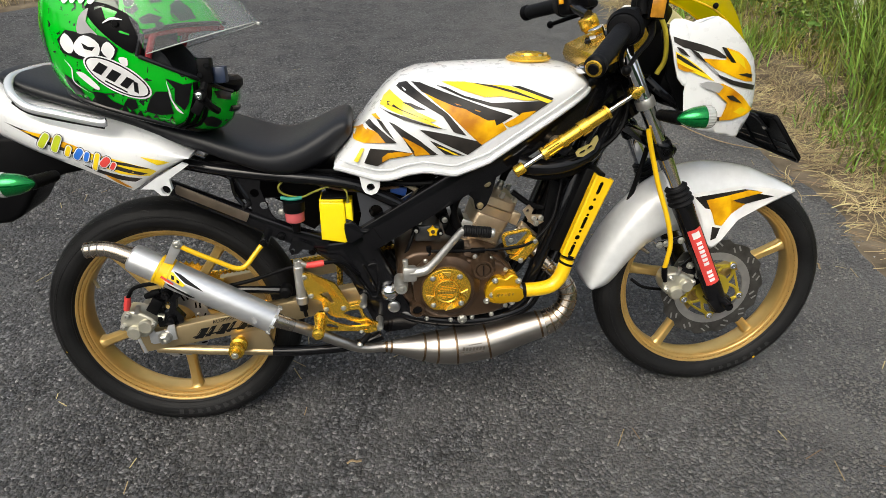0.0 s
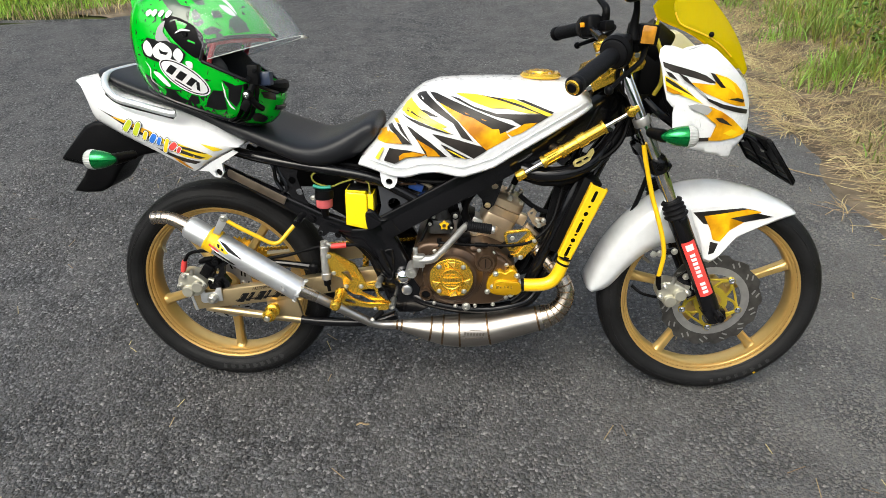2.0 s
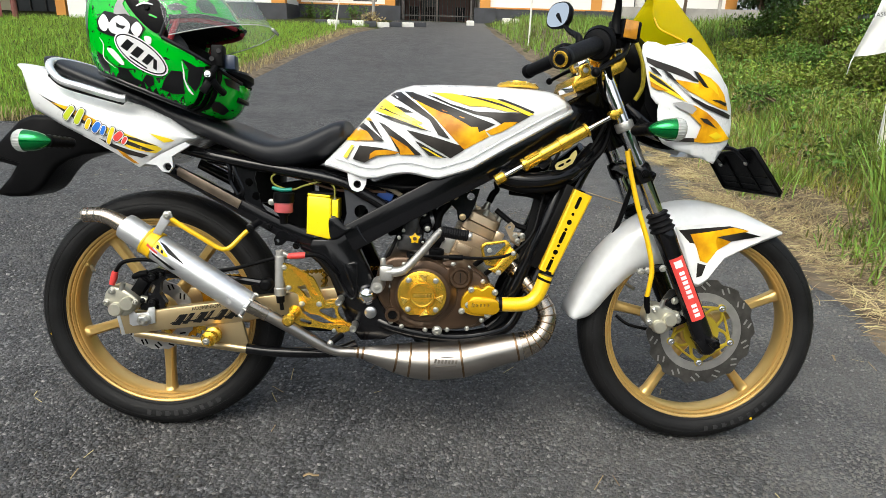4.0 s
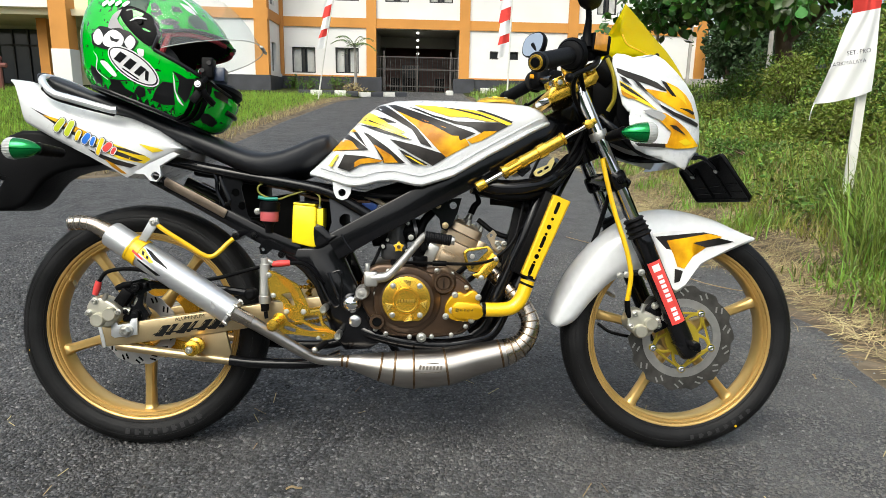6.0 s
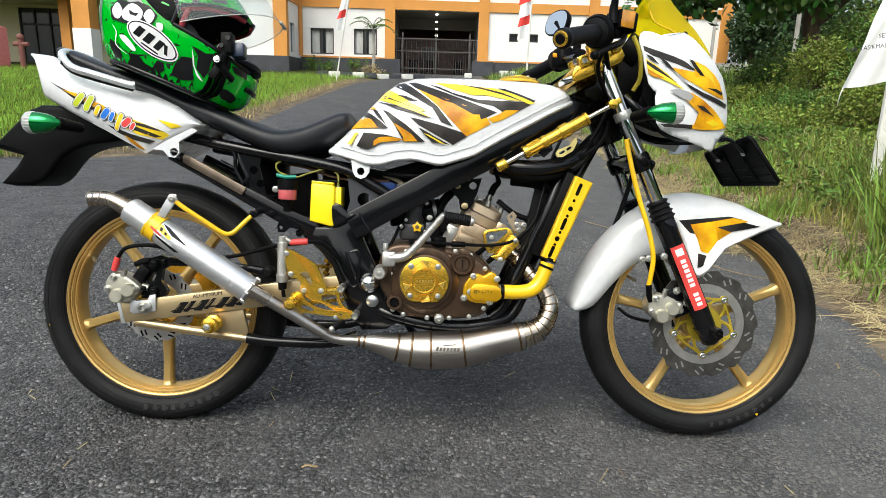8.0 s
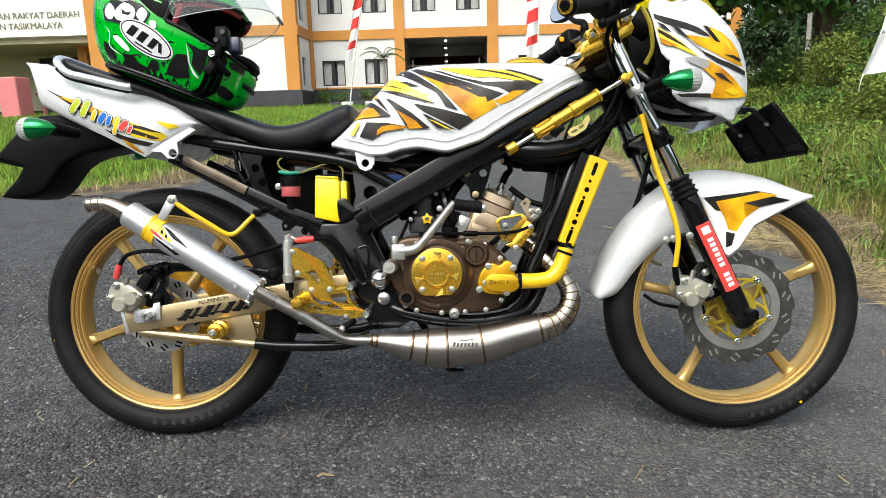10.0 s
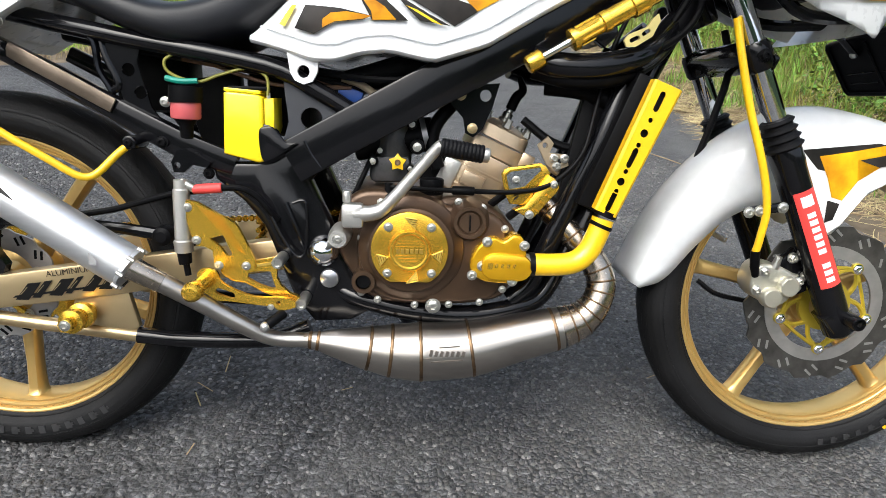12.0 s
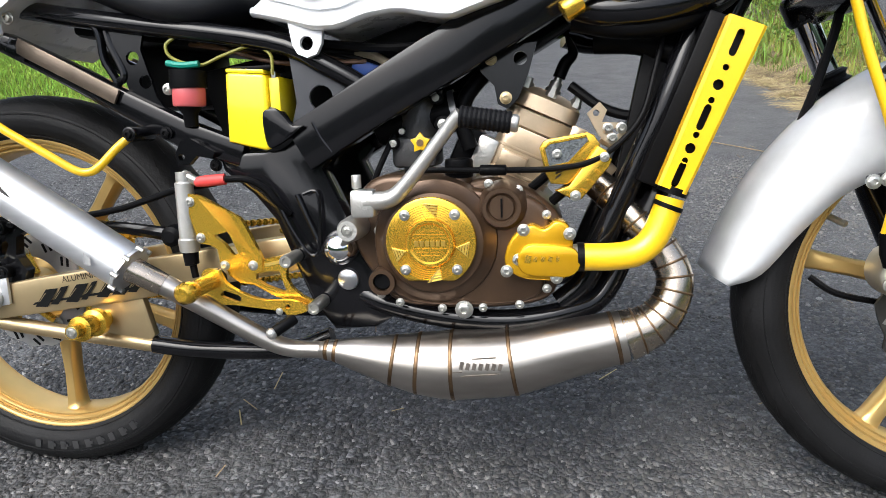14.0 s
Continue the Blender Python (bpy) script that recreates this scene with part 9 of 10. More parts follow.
FG.append((BLACKDEC, [(1.1133, 0.8706), (1.1346, 0.859), (1.1559, 0.8377), (1.1307, 0.8532)]))
FG.append((AMBERDEC, [(1.1618, 0.8028), (1.1966, 0.796), (1.2218, 0.7844), (1.2509, 0.766), (1.279, 0.7417), (1.2935, 0.7311), (1.2683, 0.7243), (1.2267, 0.7204), (1.2005, 0.7223), (1.1966, 0.7291), (1.2189, 0.732), (1.2257, 0.7398), (1.2189, 0.7524), (1.2044, 0.763), (1.1821, 0.7805)]))
FG.append((GREY, [(1.1433, 0.8008), (1.1618, 0.8037), (1.186, 0.7989), (1.1986, 0.7902), (1.1889, 0.7786), (1.1569, 0.7911)]))
FG.append((BLACKDEC, [(1.1269, 0.7291), (1.155, 0.7301), (1.1986, 0.7301), (1.1995, 0.7214), (1.1618, 0.7223), (1.1356, 0.7233)]))
FG.append((BLACKDEC, [(1.2073, 0.7718), (1.2247, 0.7708), (1.2528, 0.7505), (1.2364, 0.7563), (1.218, 0.763)]))
FG.append((YELLOWDEC, [(1.2315, 0.7369), (1.2509, 0.7446), (1.2703, 0.7349), (1.2509, 0.7282)]))
for i, (mt, pts) in enumerate(FG):
    decal("fairing_graphic", pts, fair_y, mt, fairing, off=0.0028 + 0.0003 * i, grid=0.012)
# windscreen
rows = []
CEN = crom([(1.317, 0, 0.858), (1.293, 0, 0.913), (1.261, 0, 0.962), (1.224, 0, 1.006), (1.189, 0, 1.046), (1.153, 0, 1.083)], 4)
EDG = crom([(1.302, 0, 0.846), (1.258, 0, 0.888), (1.215, 0, 0.923), (1.170, 0, 0.944), (1.130, 0, 0.962), (1.115, 0, 0.992)], 4)
for i, (c, e) in enumerate(zip(CEN, EDG)):
    v = i / (len(CEN) - 1)
    w = tab(v, [0, 0.2, 0.45, 0.7, 1.0], [0.040, 0.066, 0.088, 0.097, 0.094])
    q = 2.2 - 1.4 * v
    rows.append([(c.x + (e.x - c.x) * abs(u) ** q, FY + w * u, c.z + (e.z - c.z) * abs(u) ** q) for u in np.linspace(-1, 1, 19)])
ws = part("windscreen", loft(B(), rows, caps=False, closed=False), SCREEN, bike, "translucent yellow windscreen", 60)
sol = ws.modifiers.new("sheet", "SOLIDIFY")
sol.thickness = 0.0025
for s in (-1, 1):
    part("screen_screw", ball(B(), (1.200, FY + s * 0.094, 0.938), (0.006, 0.005, 0.006), 12, 8), BLACKPL, ws)
    rr = rows[10]
    part("screen_edge", rtube(B(), [rows[k][0 if s < 0 else -1] for k in range(4, len(rows), 3)], 0.0018, 6, 3), YELLOW, ws)
# instruments and brackets behind the fairing
part("gauge", cyl(B(), (1.085, FY, 0.930), (1.125, FY, 0.900), 0.040, 28, 0.005), BLACKPL, bike, "round instrument pod")
part("gauge_rim", tube(B(), [(1.084, FY, 0.931), (1.078, FY, 0.935)], [0.042, 0.042], 28), CHROME, bike)
part("gauge_face", cyl(B(), (1.0775, FY, 0.9354), (1.0765, FY, 0.936), 0.037, 28), BLACKDEC, bike)
# black slab added as dark filling, hides the white far side
part("dark_filler", slab(B(), [(1.072, 0.890), (1.122, 0.905), (1.140, 0.780), (1.100, 0.745), (1.070, 0.800)], -0.045, 0.035, 0.006), BLACKPL, bike, "black filler slab added behind the fairing")
part("fairing_stay", rtube(B(), [(1.075, -0.10, 0.80), (1.12, -0.11, 0.76), (1.20, -0.08, 0.715), (1.33, -0.05, 0.716)], 0.009, 10, 5), BLACK, bike, "black tubular fairing stay")
part("fairing_stay", rtube(B(), [(1.075, 0.06, 0.80), (1.12, 0.07, 0.76), (1.20, 0.04, 0.715), (1.33, 0.01, 0.716)], 0.009, 10, 5), BLACK, bike, "black tubular fairing stay")
part("lamp_shell", box(B(), (1.180, FY, 0.815), (0.13, 0.165, 0.14), Matrix.Rotation(radians(20), 4, "Y"), 0.025), BLACKPL, bike, "black lamp housing")
PH = [(1.346, -0.150, 0.714), (1.420, -0.150, 0.612), (1.409, 0.110, 0.612), (1.356, 0.110, 0.694)]
hn = (Vector(PH[1]) - Vector(PH[0])).cross(Vector(PH[3]) - Vector(PH[0])).normalized()
if hn.x < 0:
    hn = -hn


def holder_pt(u, v, o=0.0):
    """A point of the holder: u from the near end to the far one, v from its top down, o in front of it."""
    a_, b2 = Vector(PH[0]).lerp(Vector(PH[3]), u), Vector(PH[1]).lerp(Vector(PH[2]), u)
    return a_.lerp(b2, v) + hn * o


bm = B()
rim_ = [(0.02, 0.0), (0.98, 0.02), (1.0, 0.08), (1.0, 0.93), (0.98, 1.0), (0.03, 1.0), (0.0, 0.94), (0.0, 0.06)]
loft(bm, [[holder_pt(u, v, -0.002) for u, v in rim_], [holder_pt(u, v, 0.004) for u, v in rim_]])
pb = part("plate_holder", bm, BLACKPL, bike, "black front plate holder hanging from the stay", 30)
part("holder_rim", tube(B(), [holder_pt(u, v, -0.003) for u, v in rim_ + rim_[:1]], 0.0042, 8), BLACKPL, pb, "", 50)
part("number_plate", loft(B(), [[holder_pt(u, v, 0.005) for u, v in ((0.04, 0.06), (0.96, 0.06), (0.96, 0.95), (0.04, 0.95))], [holder_pt(u, v, 0.007) for u, v in ((0.04, 0.06), (0.96, 0.06), (0.96, 0.95), (0.04, 0.95))]]), BLACK, pb, "black plate facing forward")
for u in (0.30, 0.62):
    part("holder_rib", tube(B(), [holder_pt(u, 0.10, -0.003), holder_pt(u, 0.92, -0.003)], 0.0030, 6), BLACKPL, pb)
for v in (0.62, 0.80):
    for u0, u1 in ((0.06, 0.26), (0.34, 0.58), (0.66, 0.92)):
        part("holder_slot", tube(B(), [holder_pt(u0, v, -0.0028), holder_pt(u1, v, -0.0028)], 0.0016, 6), BLACK, pb)
for u in (0.22, 0.74):
    part("holder_arm", rtube(B(), [holder_pt(u, 0.30, -0.006), holder_pt(u, 0.02, -0.010) + Vector((-0.012, 0, 0.006)), (1.30, holder_pt(u, 0, 0).y * 0.8, 0.712), (1.24, holder_pt(u, 0, 0).y * 0.6, 0.718)], 0.0075, 8, 4, flat=0.6), BLACK, pb)
    part("holder_bolt", ball(B(), holder_pt(u, 0.26, -0.008), 0.0065, 12, 8), BOLT, pb)

# ---- handlebars ----
up = -fdir
tc_ = Vector((1.004, -0.021, 0.858))
tri = part("top_clamp", slab(B(), [(0.946, 0.836), (0.952, 0.856), (1.000, 0.876), (1.056, 0.900), (1.064, 0.884), (1.057, 0.868), (1.010, 0.846), (0.954, 0.820)], -0.135, 0.095, 0.006, 2), ANOD, bike, "gold anodised top clamp", 40)
for y in (-0.120, 0.078):
    part("tube_cap", cyl(B(), fk(-0.045, y), fk(-0.01, y), 0.0175, 24, 0.003), ANOD, tri)
    rb = part("bar_riser", cyl(B(), fk(-0.02, y) + Vector((0.0, 0, 0.0)), fk(-0.060, y), 0.022, 24, 0.004), ANOD, tri, "gold bar clamp")
for x, z, s_ in ((1.013, 0.890, 0.032), (0.972, 0.868, 0.024), (1.040, 0.900, 0.022)):
    part("bar_clamp", box(B(), (x, -0.128, z), (s_, 0.030, s_ * 1.1), Matrix.Rotation(radians(-24), 4, "Y"), 0.004), ANOD, tri, "gold bar clamp block")
    part("clamp_bolt", bolt(B(), x, -0.143, z, 0.0045, 0.003), BOLT, tri)
part("stem_nut", cyl(B(), (0.998, -0.021, 0.868), (0.985, -0.021, 0.900), 0.018, 6, 0.003), CHROME, tri)
part("stem_ring", cyl(B(), (0.955, -0.10, 0.826), (0.951, -0.10, 0.838), 0.030, 24, 0.003), CHROME, tri)
part("key_switch", cyl(B(), (1.045, -0.021, 0.885), (1.035, -0.021, 0.915), 0.022, 20, 0.003), BLACKPL, tri)
for tag, s, o, i_, cl in (("right", -1, (0.884, -0.345, 0.866), (0.985, -0.205, 0.915), (1.000, -0.120, 0.918)), ("left", 1, (0.913, 0.330, 0.912), (0.981, 0.195, 0.938), (1.000, 0.078, 0.918))):
    o, i_, cl = Vector(o), Vector(i_), Vector(cl)
    d = (o - i_).normalized()
    part("handlebar", rtube(B(), [tuple(cl), tuple(cl.lerp(i_, 0.5)), tuple(i_), tuple(i_.lerp(o, 0.3))], 0.011, 14, 4), BLACK, bike, "black handlebar")
    n_ = 26
    bm = B()
    tube(bm, [i_ + d * (0.018 + (o - i_ - d * 0.018).length * 0.93 * k / n_) for k in range(n_ + 1)], [0.0165 + 0.0012 * (0.5 + 0.5 * math.cos(k * math.pi)) for k in range(n_ + 1)], 20)
    gr = part("grip", bm, GRIPRUB, bike, "black ribbed rubber grip", 30)
    part("grip_flange", tube(B(), [i_ + d * 0.010, i_ + d * 0.014, i_ + d * 0.020, i_ + d * 0.024], [0.024, 0.030, 0.028, 0.019], 24), GRIPRUB, gr)
    part("bar_end", tube(B(), [o - d * 0.012, o - d * 0.008, o + d * 0.004, o + d * 0.010], [0.017, 0.0195, 0.0195, 0.014], 22), BLACKPL, gr)
    part("bar_end_ring", tube(B(), [o + d * 0.0095, o + d * 0.0125], [0.0150, 0.0135], 22), ANOD, gr)
    part("bar_end_plug", tube(B(), [o + d * 0.012, o + d * 0.0145], [0.0105, 0.0085], 18), BLACKPL, gr)
    c = i_ - d * 0.012
    m = d.to_track_quat("X", "Z").to_matrix().to_4x4()
    sw_ = part("switch_housing", box(B(), c, (0.046, 0.046, 0.056), m, 0.012, 3), BLACKPL, bike, "black switch housing")
    if s == 1:
        part("switch_button", box(B(), c + Vector((-0.024, -0.012, 0.004)), (0.006, 0.014, 0.012), m, 0.002), mat("orange_button", (0.8, 0.35, 0.01), 0.4), sw_)
    else:
        part("throttle_drum", tube(B(), [c + d * 0.012, c + d * 0.018, c + d * 0.028], [0.026, 0.036, 0.032], 26), BLACKPL, sw_)
    # levers
    lp = c - d * 0.035
    part("lever_perch", box(B(), lp + Vector((0.018, 0, -0.004)), (0.034, 0.03, 0.026), m, 0.006), BLACKPL, bike)
    part("lever", rtube(B(), [tuple(lp + Vector((0.038, 0, -0.008))), tuple(lp + d * 0.05 + Vector((0.050, 0, -0.020))), tuple(lp + d * 0.11 + Vector((0.040, 0, -0.030))), tuple(lp + d * 0.155 + Vector((0.036, 0, -0.036)))], [0.009, 0.0075, 0.0065, 0.0060], 12, 5, flat=0.7), BLACKPL, bike, "black hand lever")
    part("lever_ball", ball(B(), tuple(lp + d * 0.158 + Vector((0.036, 0, -0.0365))), 0.0095, 14, 10), BLACKPL, bike)
# front master cylinder with amber sight window
mcf = part("front_master_cylinder", box(B(), (1.042, -0.165, 0.945), (0.048, 0.055, 0.042), Matrix.Rotation(radians(6), 4, "Y") @ Matrix.Rotation(radians(20), 4, "Z"), 0.005, 2), BLACKPL, bike, "black front brake fluid box")
part("sight_window", box(B(), (1.048, -0.196, 0.945), (0.030, 0.004, 0.036), Matrix.Rotation(radians(6), 4, "Y") @ Matrix.Rotation(radians(12), 4, "Z"), 0.002), mat("amber_window", (0.50, 0.22, 0.02), 0.15, 0, 0.3, 40, coat=0.8), mcf)


def mirror(base, head, yaw, tilt, label):
    base, head = Vector(base), Vector(head)
    st = part("mirror_stalk", rtube(B(), [tuple(base), tuple(base + Vector((0, 0, 0.03))), tuple(base.lerp(head, 0.55) + Vector((0.004, 0, 0))), tuple(head)], [0.012, 0.0095, 0.0065, 0.0065], 12, 5), BLACKPL, bike, label)
    m = Matrix.Translation(head) @ Matrix.Rotation(radians(yaw), 4, "Z") @ Matrix.Rotation(radians(tilt), 4, "Y")
    rings = []
    for t, sc in ((0.0, 0.985), (0.004, 1.0), (0.016, 0.90), (0.024, 0.65), (0.028, 0.3)):
        rings.append([m @ Vector((t, 0.058 * sc * math.copysign(abs(math.cos(a)) ** 0.8, math.cos(a)), 0.038 * sc * math.copysign(abs(math.sin(a)) ** 0.8, math.sin(a)) + 0.008 * math.cos(a))) for a in np.linspace(0, 2 * math.pi, 36, endpoint=False)])
    hd = part("mirror_head", loft(B(), rings), BLACKPL, st, "black mirror shell", 50)
    g = [m @ Vector((-0.0012, 0.053 * math.copysign(abs(math.cos(a)) ** 0.8, math.cos(a)), 0.034 * math.copysign(abs(math.sin(a)) ** 0.8, math.sin(a)) + 0.008 * math.cos(a))) for a in np.linspace(0, 2 * math.pi, 36, endpoint=False)]
    bm = B()
    bm.faces.new([bm.verts.new(p) for p in g])
    part("mirror_glass", bm, MIRROR, hd, "mirror glass", 0)


mirror((1.018, -0.190, 0.935), (1.012, -0.205, 1.048), -35, 4, "black mirror stalk")
mirror((1.020, 0.180, 0.955), (0.984, 0.300, 1.062), 24, 14, "black mirror stalk")
for k, pts in enumerate(([(1.01, -0.16, 0.90), (1.03, -0.13, 0.85), (1.06, -0.09, 0.80), (1.05, -0.05, 0.73)], [(1.02, -0.18, 0.91), (1.00, -0.15, 0.86), (1.03, -0.11, 0.81), (1.09, -0.08, 0.80)], [(1.00, 0.15, 0.92), (1.04, 0.10, 0.86), (1.06, 0.02, 0.80)], [(1.05, -0.09, 0.79), (1.02, -0.08, 0.72), (0.98, -0.09, 0.67), (0.92, -0.11, 0.645)], [(1.06, -0.06, 0.78), (1.03, -0.10, 0.70), (0.97, -0.115, 0.655), (0.88, -0.12, 0.64)])):
    part("control_cable", rtube(B(), pts, 0.0052, 8, 6), BLACKPL, bike, "black control cable")
part("yellow_cable", rtube(B(), [(1.085, -0.115, 0.93), (1.10, -0.12, 0.89), (1.103, -0.12, 0.84), (1.09, -0.115, 0.81)], 0.005, 10, 5), mat("olive_yellow_hose", (0.42, 0.34, 0.02), 0.45), bike, "olive-yellow hose behind the fairing")

# steering damper
D0, D1 = Vector((0.797, -0.150, 0.634)), Vector((1.040, -0.135, 0.776))
dd = (D1 - D0).normalized()
LD = (D1 - D0).length
dm = part("damper_body", tube(B(), [D0 + dd * (LD * t) for t in (0.195, 0.20, 0.225, 0.23, 0.36, 0.365, 0.40, 0.405, 0.52, 0.525, 0.60, 0.605, 0.745, 0.75, 0.77, 0.775)], [0.012, 0.0155, 0.0155, 0.0125, 0.0125, 0.0150, 0.0150, 0.0135, 0.0135, 0.0165, 0.0165, 0.0135, 0.0135, 0.0158, 0.0158, 0.012], 22), ANOD, bike, "gold steering damper", 30)
for a in range(6):
    u = dd.cross(Vector((0, 1, 0))).normalized()
    w_ = dd.cross(u)
    o = u * math.cos(a * math.pi / 3) * 0.0128 + w_ * math.sin(a * math.pi / 3) * 0.0128
    part("damper_flute", tube(B(), [D0 + dd * LD * 0.24 + o, D0 + dd * LD * 0.35 + o], 0.0018, 6), ANOD, dm)
part("damper_rod", tube(B(), [D0, D0 + dd * LD * 0.21], 0.0055, 14), CHROME, dm)
part("damper_rod", tube(B(), [D0 + dd * LD * 0.77, D1], 0.0055, 14), CHROME, dm)
part("damper_end", cyl(B(), tuple(D0 - dd * 0.012), tuple(D0 + dd * 0.012), 0.0125, 18, 0.003), ANOD, dm)
part("damper_joint", cyl(B(), tuple(D1 + Vector((0, -0.01, 0))), tuple(D1 + Vector((0, 0.02, 0))), 0.0105, 16, 0.002), ANOD, dm)
part("damper_joint", box(B(), D1 + Vector((0.006, 0, 0.004)), (0.026, 0.016, 0.014), Matrix.Rotation(radians(-30), 4, "Y"), 0.003), ANOD, dm)
part("damper_collar", cyl(B(), fk(0.185, -0.120), fk(0.215, -0.120), 0.0205, 22, 0.002), CASTALU, bike)
part("damper_bracket", slab(B(), [(0.892, 0.655), (0.910, 0.672), (0.905, 0.690), (0.880, 0.682), (0.878, 0.664)], -0.148, -0.128, 0.003), BLACK, bike)
lk = [(0.914, 0.664), (0.918, 0.656), (0.930, 0.656), (0.952, 0.670), (0.961, 0.690), (0.958, 0.699), (0.950, 0.692), (0.944, 0.682), (0.920, 0.672)]
part("damper_link", slab(B(), lk, -0.158, -0.152, holes=[(0.924, 0.664, 0.932, 0.668, 0.0028), (0.940, 0.673, 0.946, 0.677, 0.0028)]), mat("pale_gold_link", (0.70, 0.58, 0.22), 0.4, 0.7), bike, "pale gold drilled link")
part("radiator_cap", cyl(B(), (0.885, -0.06, 0.675), (0.885, -0.12, 0.675), 0.016, 20, 0.003), BRONZE, bike)
part("main_cable", rtube(B(), [(0.80, -0.115, 0.625), (0.86, -0.125, 0.612), (0.93, -0.118, 0.622), (0.99, -0.09, 0.66), (1.04, -0.06, 0.73)], 0.013, 12, 6), BLACKPL, bike, "thick black sheathed cable")


# ---- helmet on the seat ----
HB = Matrix.Translation((0.062, -0.078, 0.912)) @ Matrix.Rotation(radians(21), 4, "Y") @ Matrix.Rotation(radians(-4), 4, "X")
helmet = tagged(empty("helmet", pose(0, 0, 0, -LEAN_DEG, 0, 0) @ HB), "green full-face helmet with raised clear visor lying on the seat", "helmet")
HZ = [-0.119, -0.114, -0.103, -0.0845, -0.04, -0.019, 0.0, 0.03, 0.06, 0.09, 0.115, 0.135, 0.148, 0.156]
HXF = [0.150, 0.172, 0.188, 0.197, 0.201, 0.193, 0.185, 0.176, 0.161, 0.138, 0.106, 0.072, 0.038, 0.003]
HXB = [0.100, 0.110, 0.124, 0.139, 0.162, 0.170, 0.174, 0.178, 0.176, 0.160, 0.132, 0.095, 0.048, 0.004]
HW = [0.084, 0.090, 0.098, 0.108, 0.122, 0.126, 0.128, 0.128, 0.124, 0.110, 0.089, 0.062, 0.033, 0.003]


def helm_pt(z, a, sc=1.0):
    z0 = z
    xf, xb, w = tab(z, HZ, HXF), tab(z, HZ, HXB), tab(z, HZ, HW)
    c, s = math.cos(a), math.sin(a)
    x = (xf if c > 0 else xb) * math.copysign(abs(c) ** 0.92, c)
    return Vector((x * sc, w * math.copysign(abs(s) ** 0.92, s) * sc, z0 * sc))


def helm_y(x, z):
    xf, xb, w = tab(z, HZ, HXF), tab(z, HZ, HXB), tab(z, HZ, HW)
    r = min(abs(x) / max(xf if x > 0 else xb, 1e-4), 0.999)
    return -w * (1 - r ** (2 / 0.92)) ** (0.92 / 2)


def in_opening(p):
    """The eye opening in the side view: a rounded window at the front."""
    if p.x < 0.034:
        return False
    return tab(p.x, [0.03, 0.09, 0.13, 0.19], [-0.002, -0.008, -0.014, -0.026]) < p.z < tab(p.x, [0.03, 0.08, 0.132, 0.17], [0.036, 0.066, 0.088, 0.092])


zs = [float(v) for v in np.concatenate([np.linspace(-0.119, 0.10, 44), np.linspace(0.106, 0.156, 16)])]
NA = 96


def helm_shell(sc, cut, thick):
    bm = B()
    R_ = [[bm.verts.new(helm_pt(z, 2 * math.pi * k / NA, sc)) for k in range(NA)] for z in zs]
    for a, b_ in zip(R_, R_[1:]):
        for k in range(NA):
            q = (a[k], a[(k + 1) % NA], b_[(k + 1) % NA], b_[k])
            c = (q[0].co + q[2].co) / 2 / sc
            if cut and in_opening(c):
                continue
            bm.faces.new(q)
    bm.faces.new(R_[-1])
    bmesh.ops.delete(bm, geom=[v for v in bm.verts if not v.link_faces], context="VERTS")
    return bm


shell = part("shell", helm_shell(1.0, True, 0), HGREEN, helmet, "glossy bright green shell", 60)
sol = shell.modifiers.new("thickness", "SOLIDIFY")
sol.thickness, sol.offset = 0.008, -1.0
liner = part("liner", helm_shell(0.915, True, 0), LINER, helmet, "black padded liner", 60)
for s in (-1, 1):
    part("cheek_pad", ball(B(), (0.030, s * 0.092, -0.030), (0.062, 0.026, 0.050), 24, 14), LINER, liner, "black cheek pad", 60)
part("crown_pad", ball(B(), (-0.075, 0.0, 0.010), (0.075, 0.105, 0.10), 24, 14), LINER, liner, "", 60)
# trim round the opening


def port_angle(z, x):
    """The turn round the shell at which its side view reaches x."""
    return math.acos(min(max(x / tab(z, HZ, HXF), 0), 1) ** (1 / 0.92))


for s in (-1, 1):
    low = [(x, tab(x, [0.03, 0.09, 0.13, 0.19], [-0.002, -0.008, -0.014, -0.026])) for x in np.linspace(0.036, 0.189, 16)]
    top = [(x, tab(x, [0.03, 0.08, 0.132, 0.17], [0.036, 0.066, 0.088, 0.092])) for x in np.linspace(0.036, 0.136, 12)]
    for nm, ps in (("lower_trim", low), ("upper_trim", top)):
        part(nm, tube(B(), [helm_pt(float(z), s * port_angle(float(z), float(x)), 1.0) for x, z in ps], 0.0042, 8), HBLACK, shell)
    part("side_trim", tube(B(), [helm_pt(float(z), s * port_angle(float(z), 0.034), 1.0) for z in np.linspace(-0.003, 0.037, 6)], 0.0045, 8), HBLACK, shell)
    part("red_piping", tube(B(), [helm_pt(float(z), s * port_angle(float(z), 0.052), 0.955) for z in np.linspace(-0.01, 0.05, 7)], 0.006, 8), REDCLOTH, liner, "dark red liner piping")
    part("brow_lining", tube(B(), [helm_pt(float(z) - 0.006, s * port_angle(float(z), float(x)), 0.95) for x, z in top], 0.005, 8), REDCLOTH, liner)
# base plate and edge roll
part("neck_roll", tube(B(), [helm_pt(-0.117, 2 * math.pi * k / 48, 1.0) for k in range(49)], 0.006, 8), HBLACK, shell)
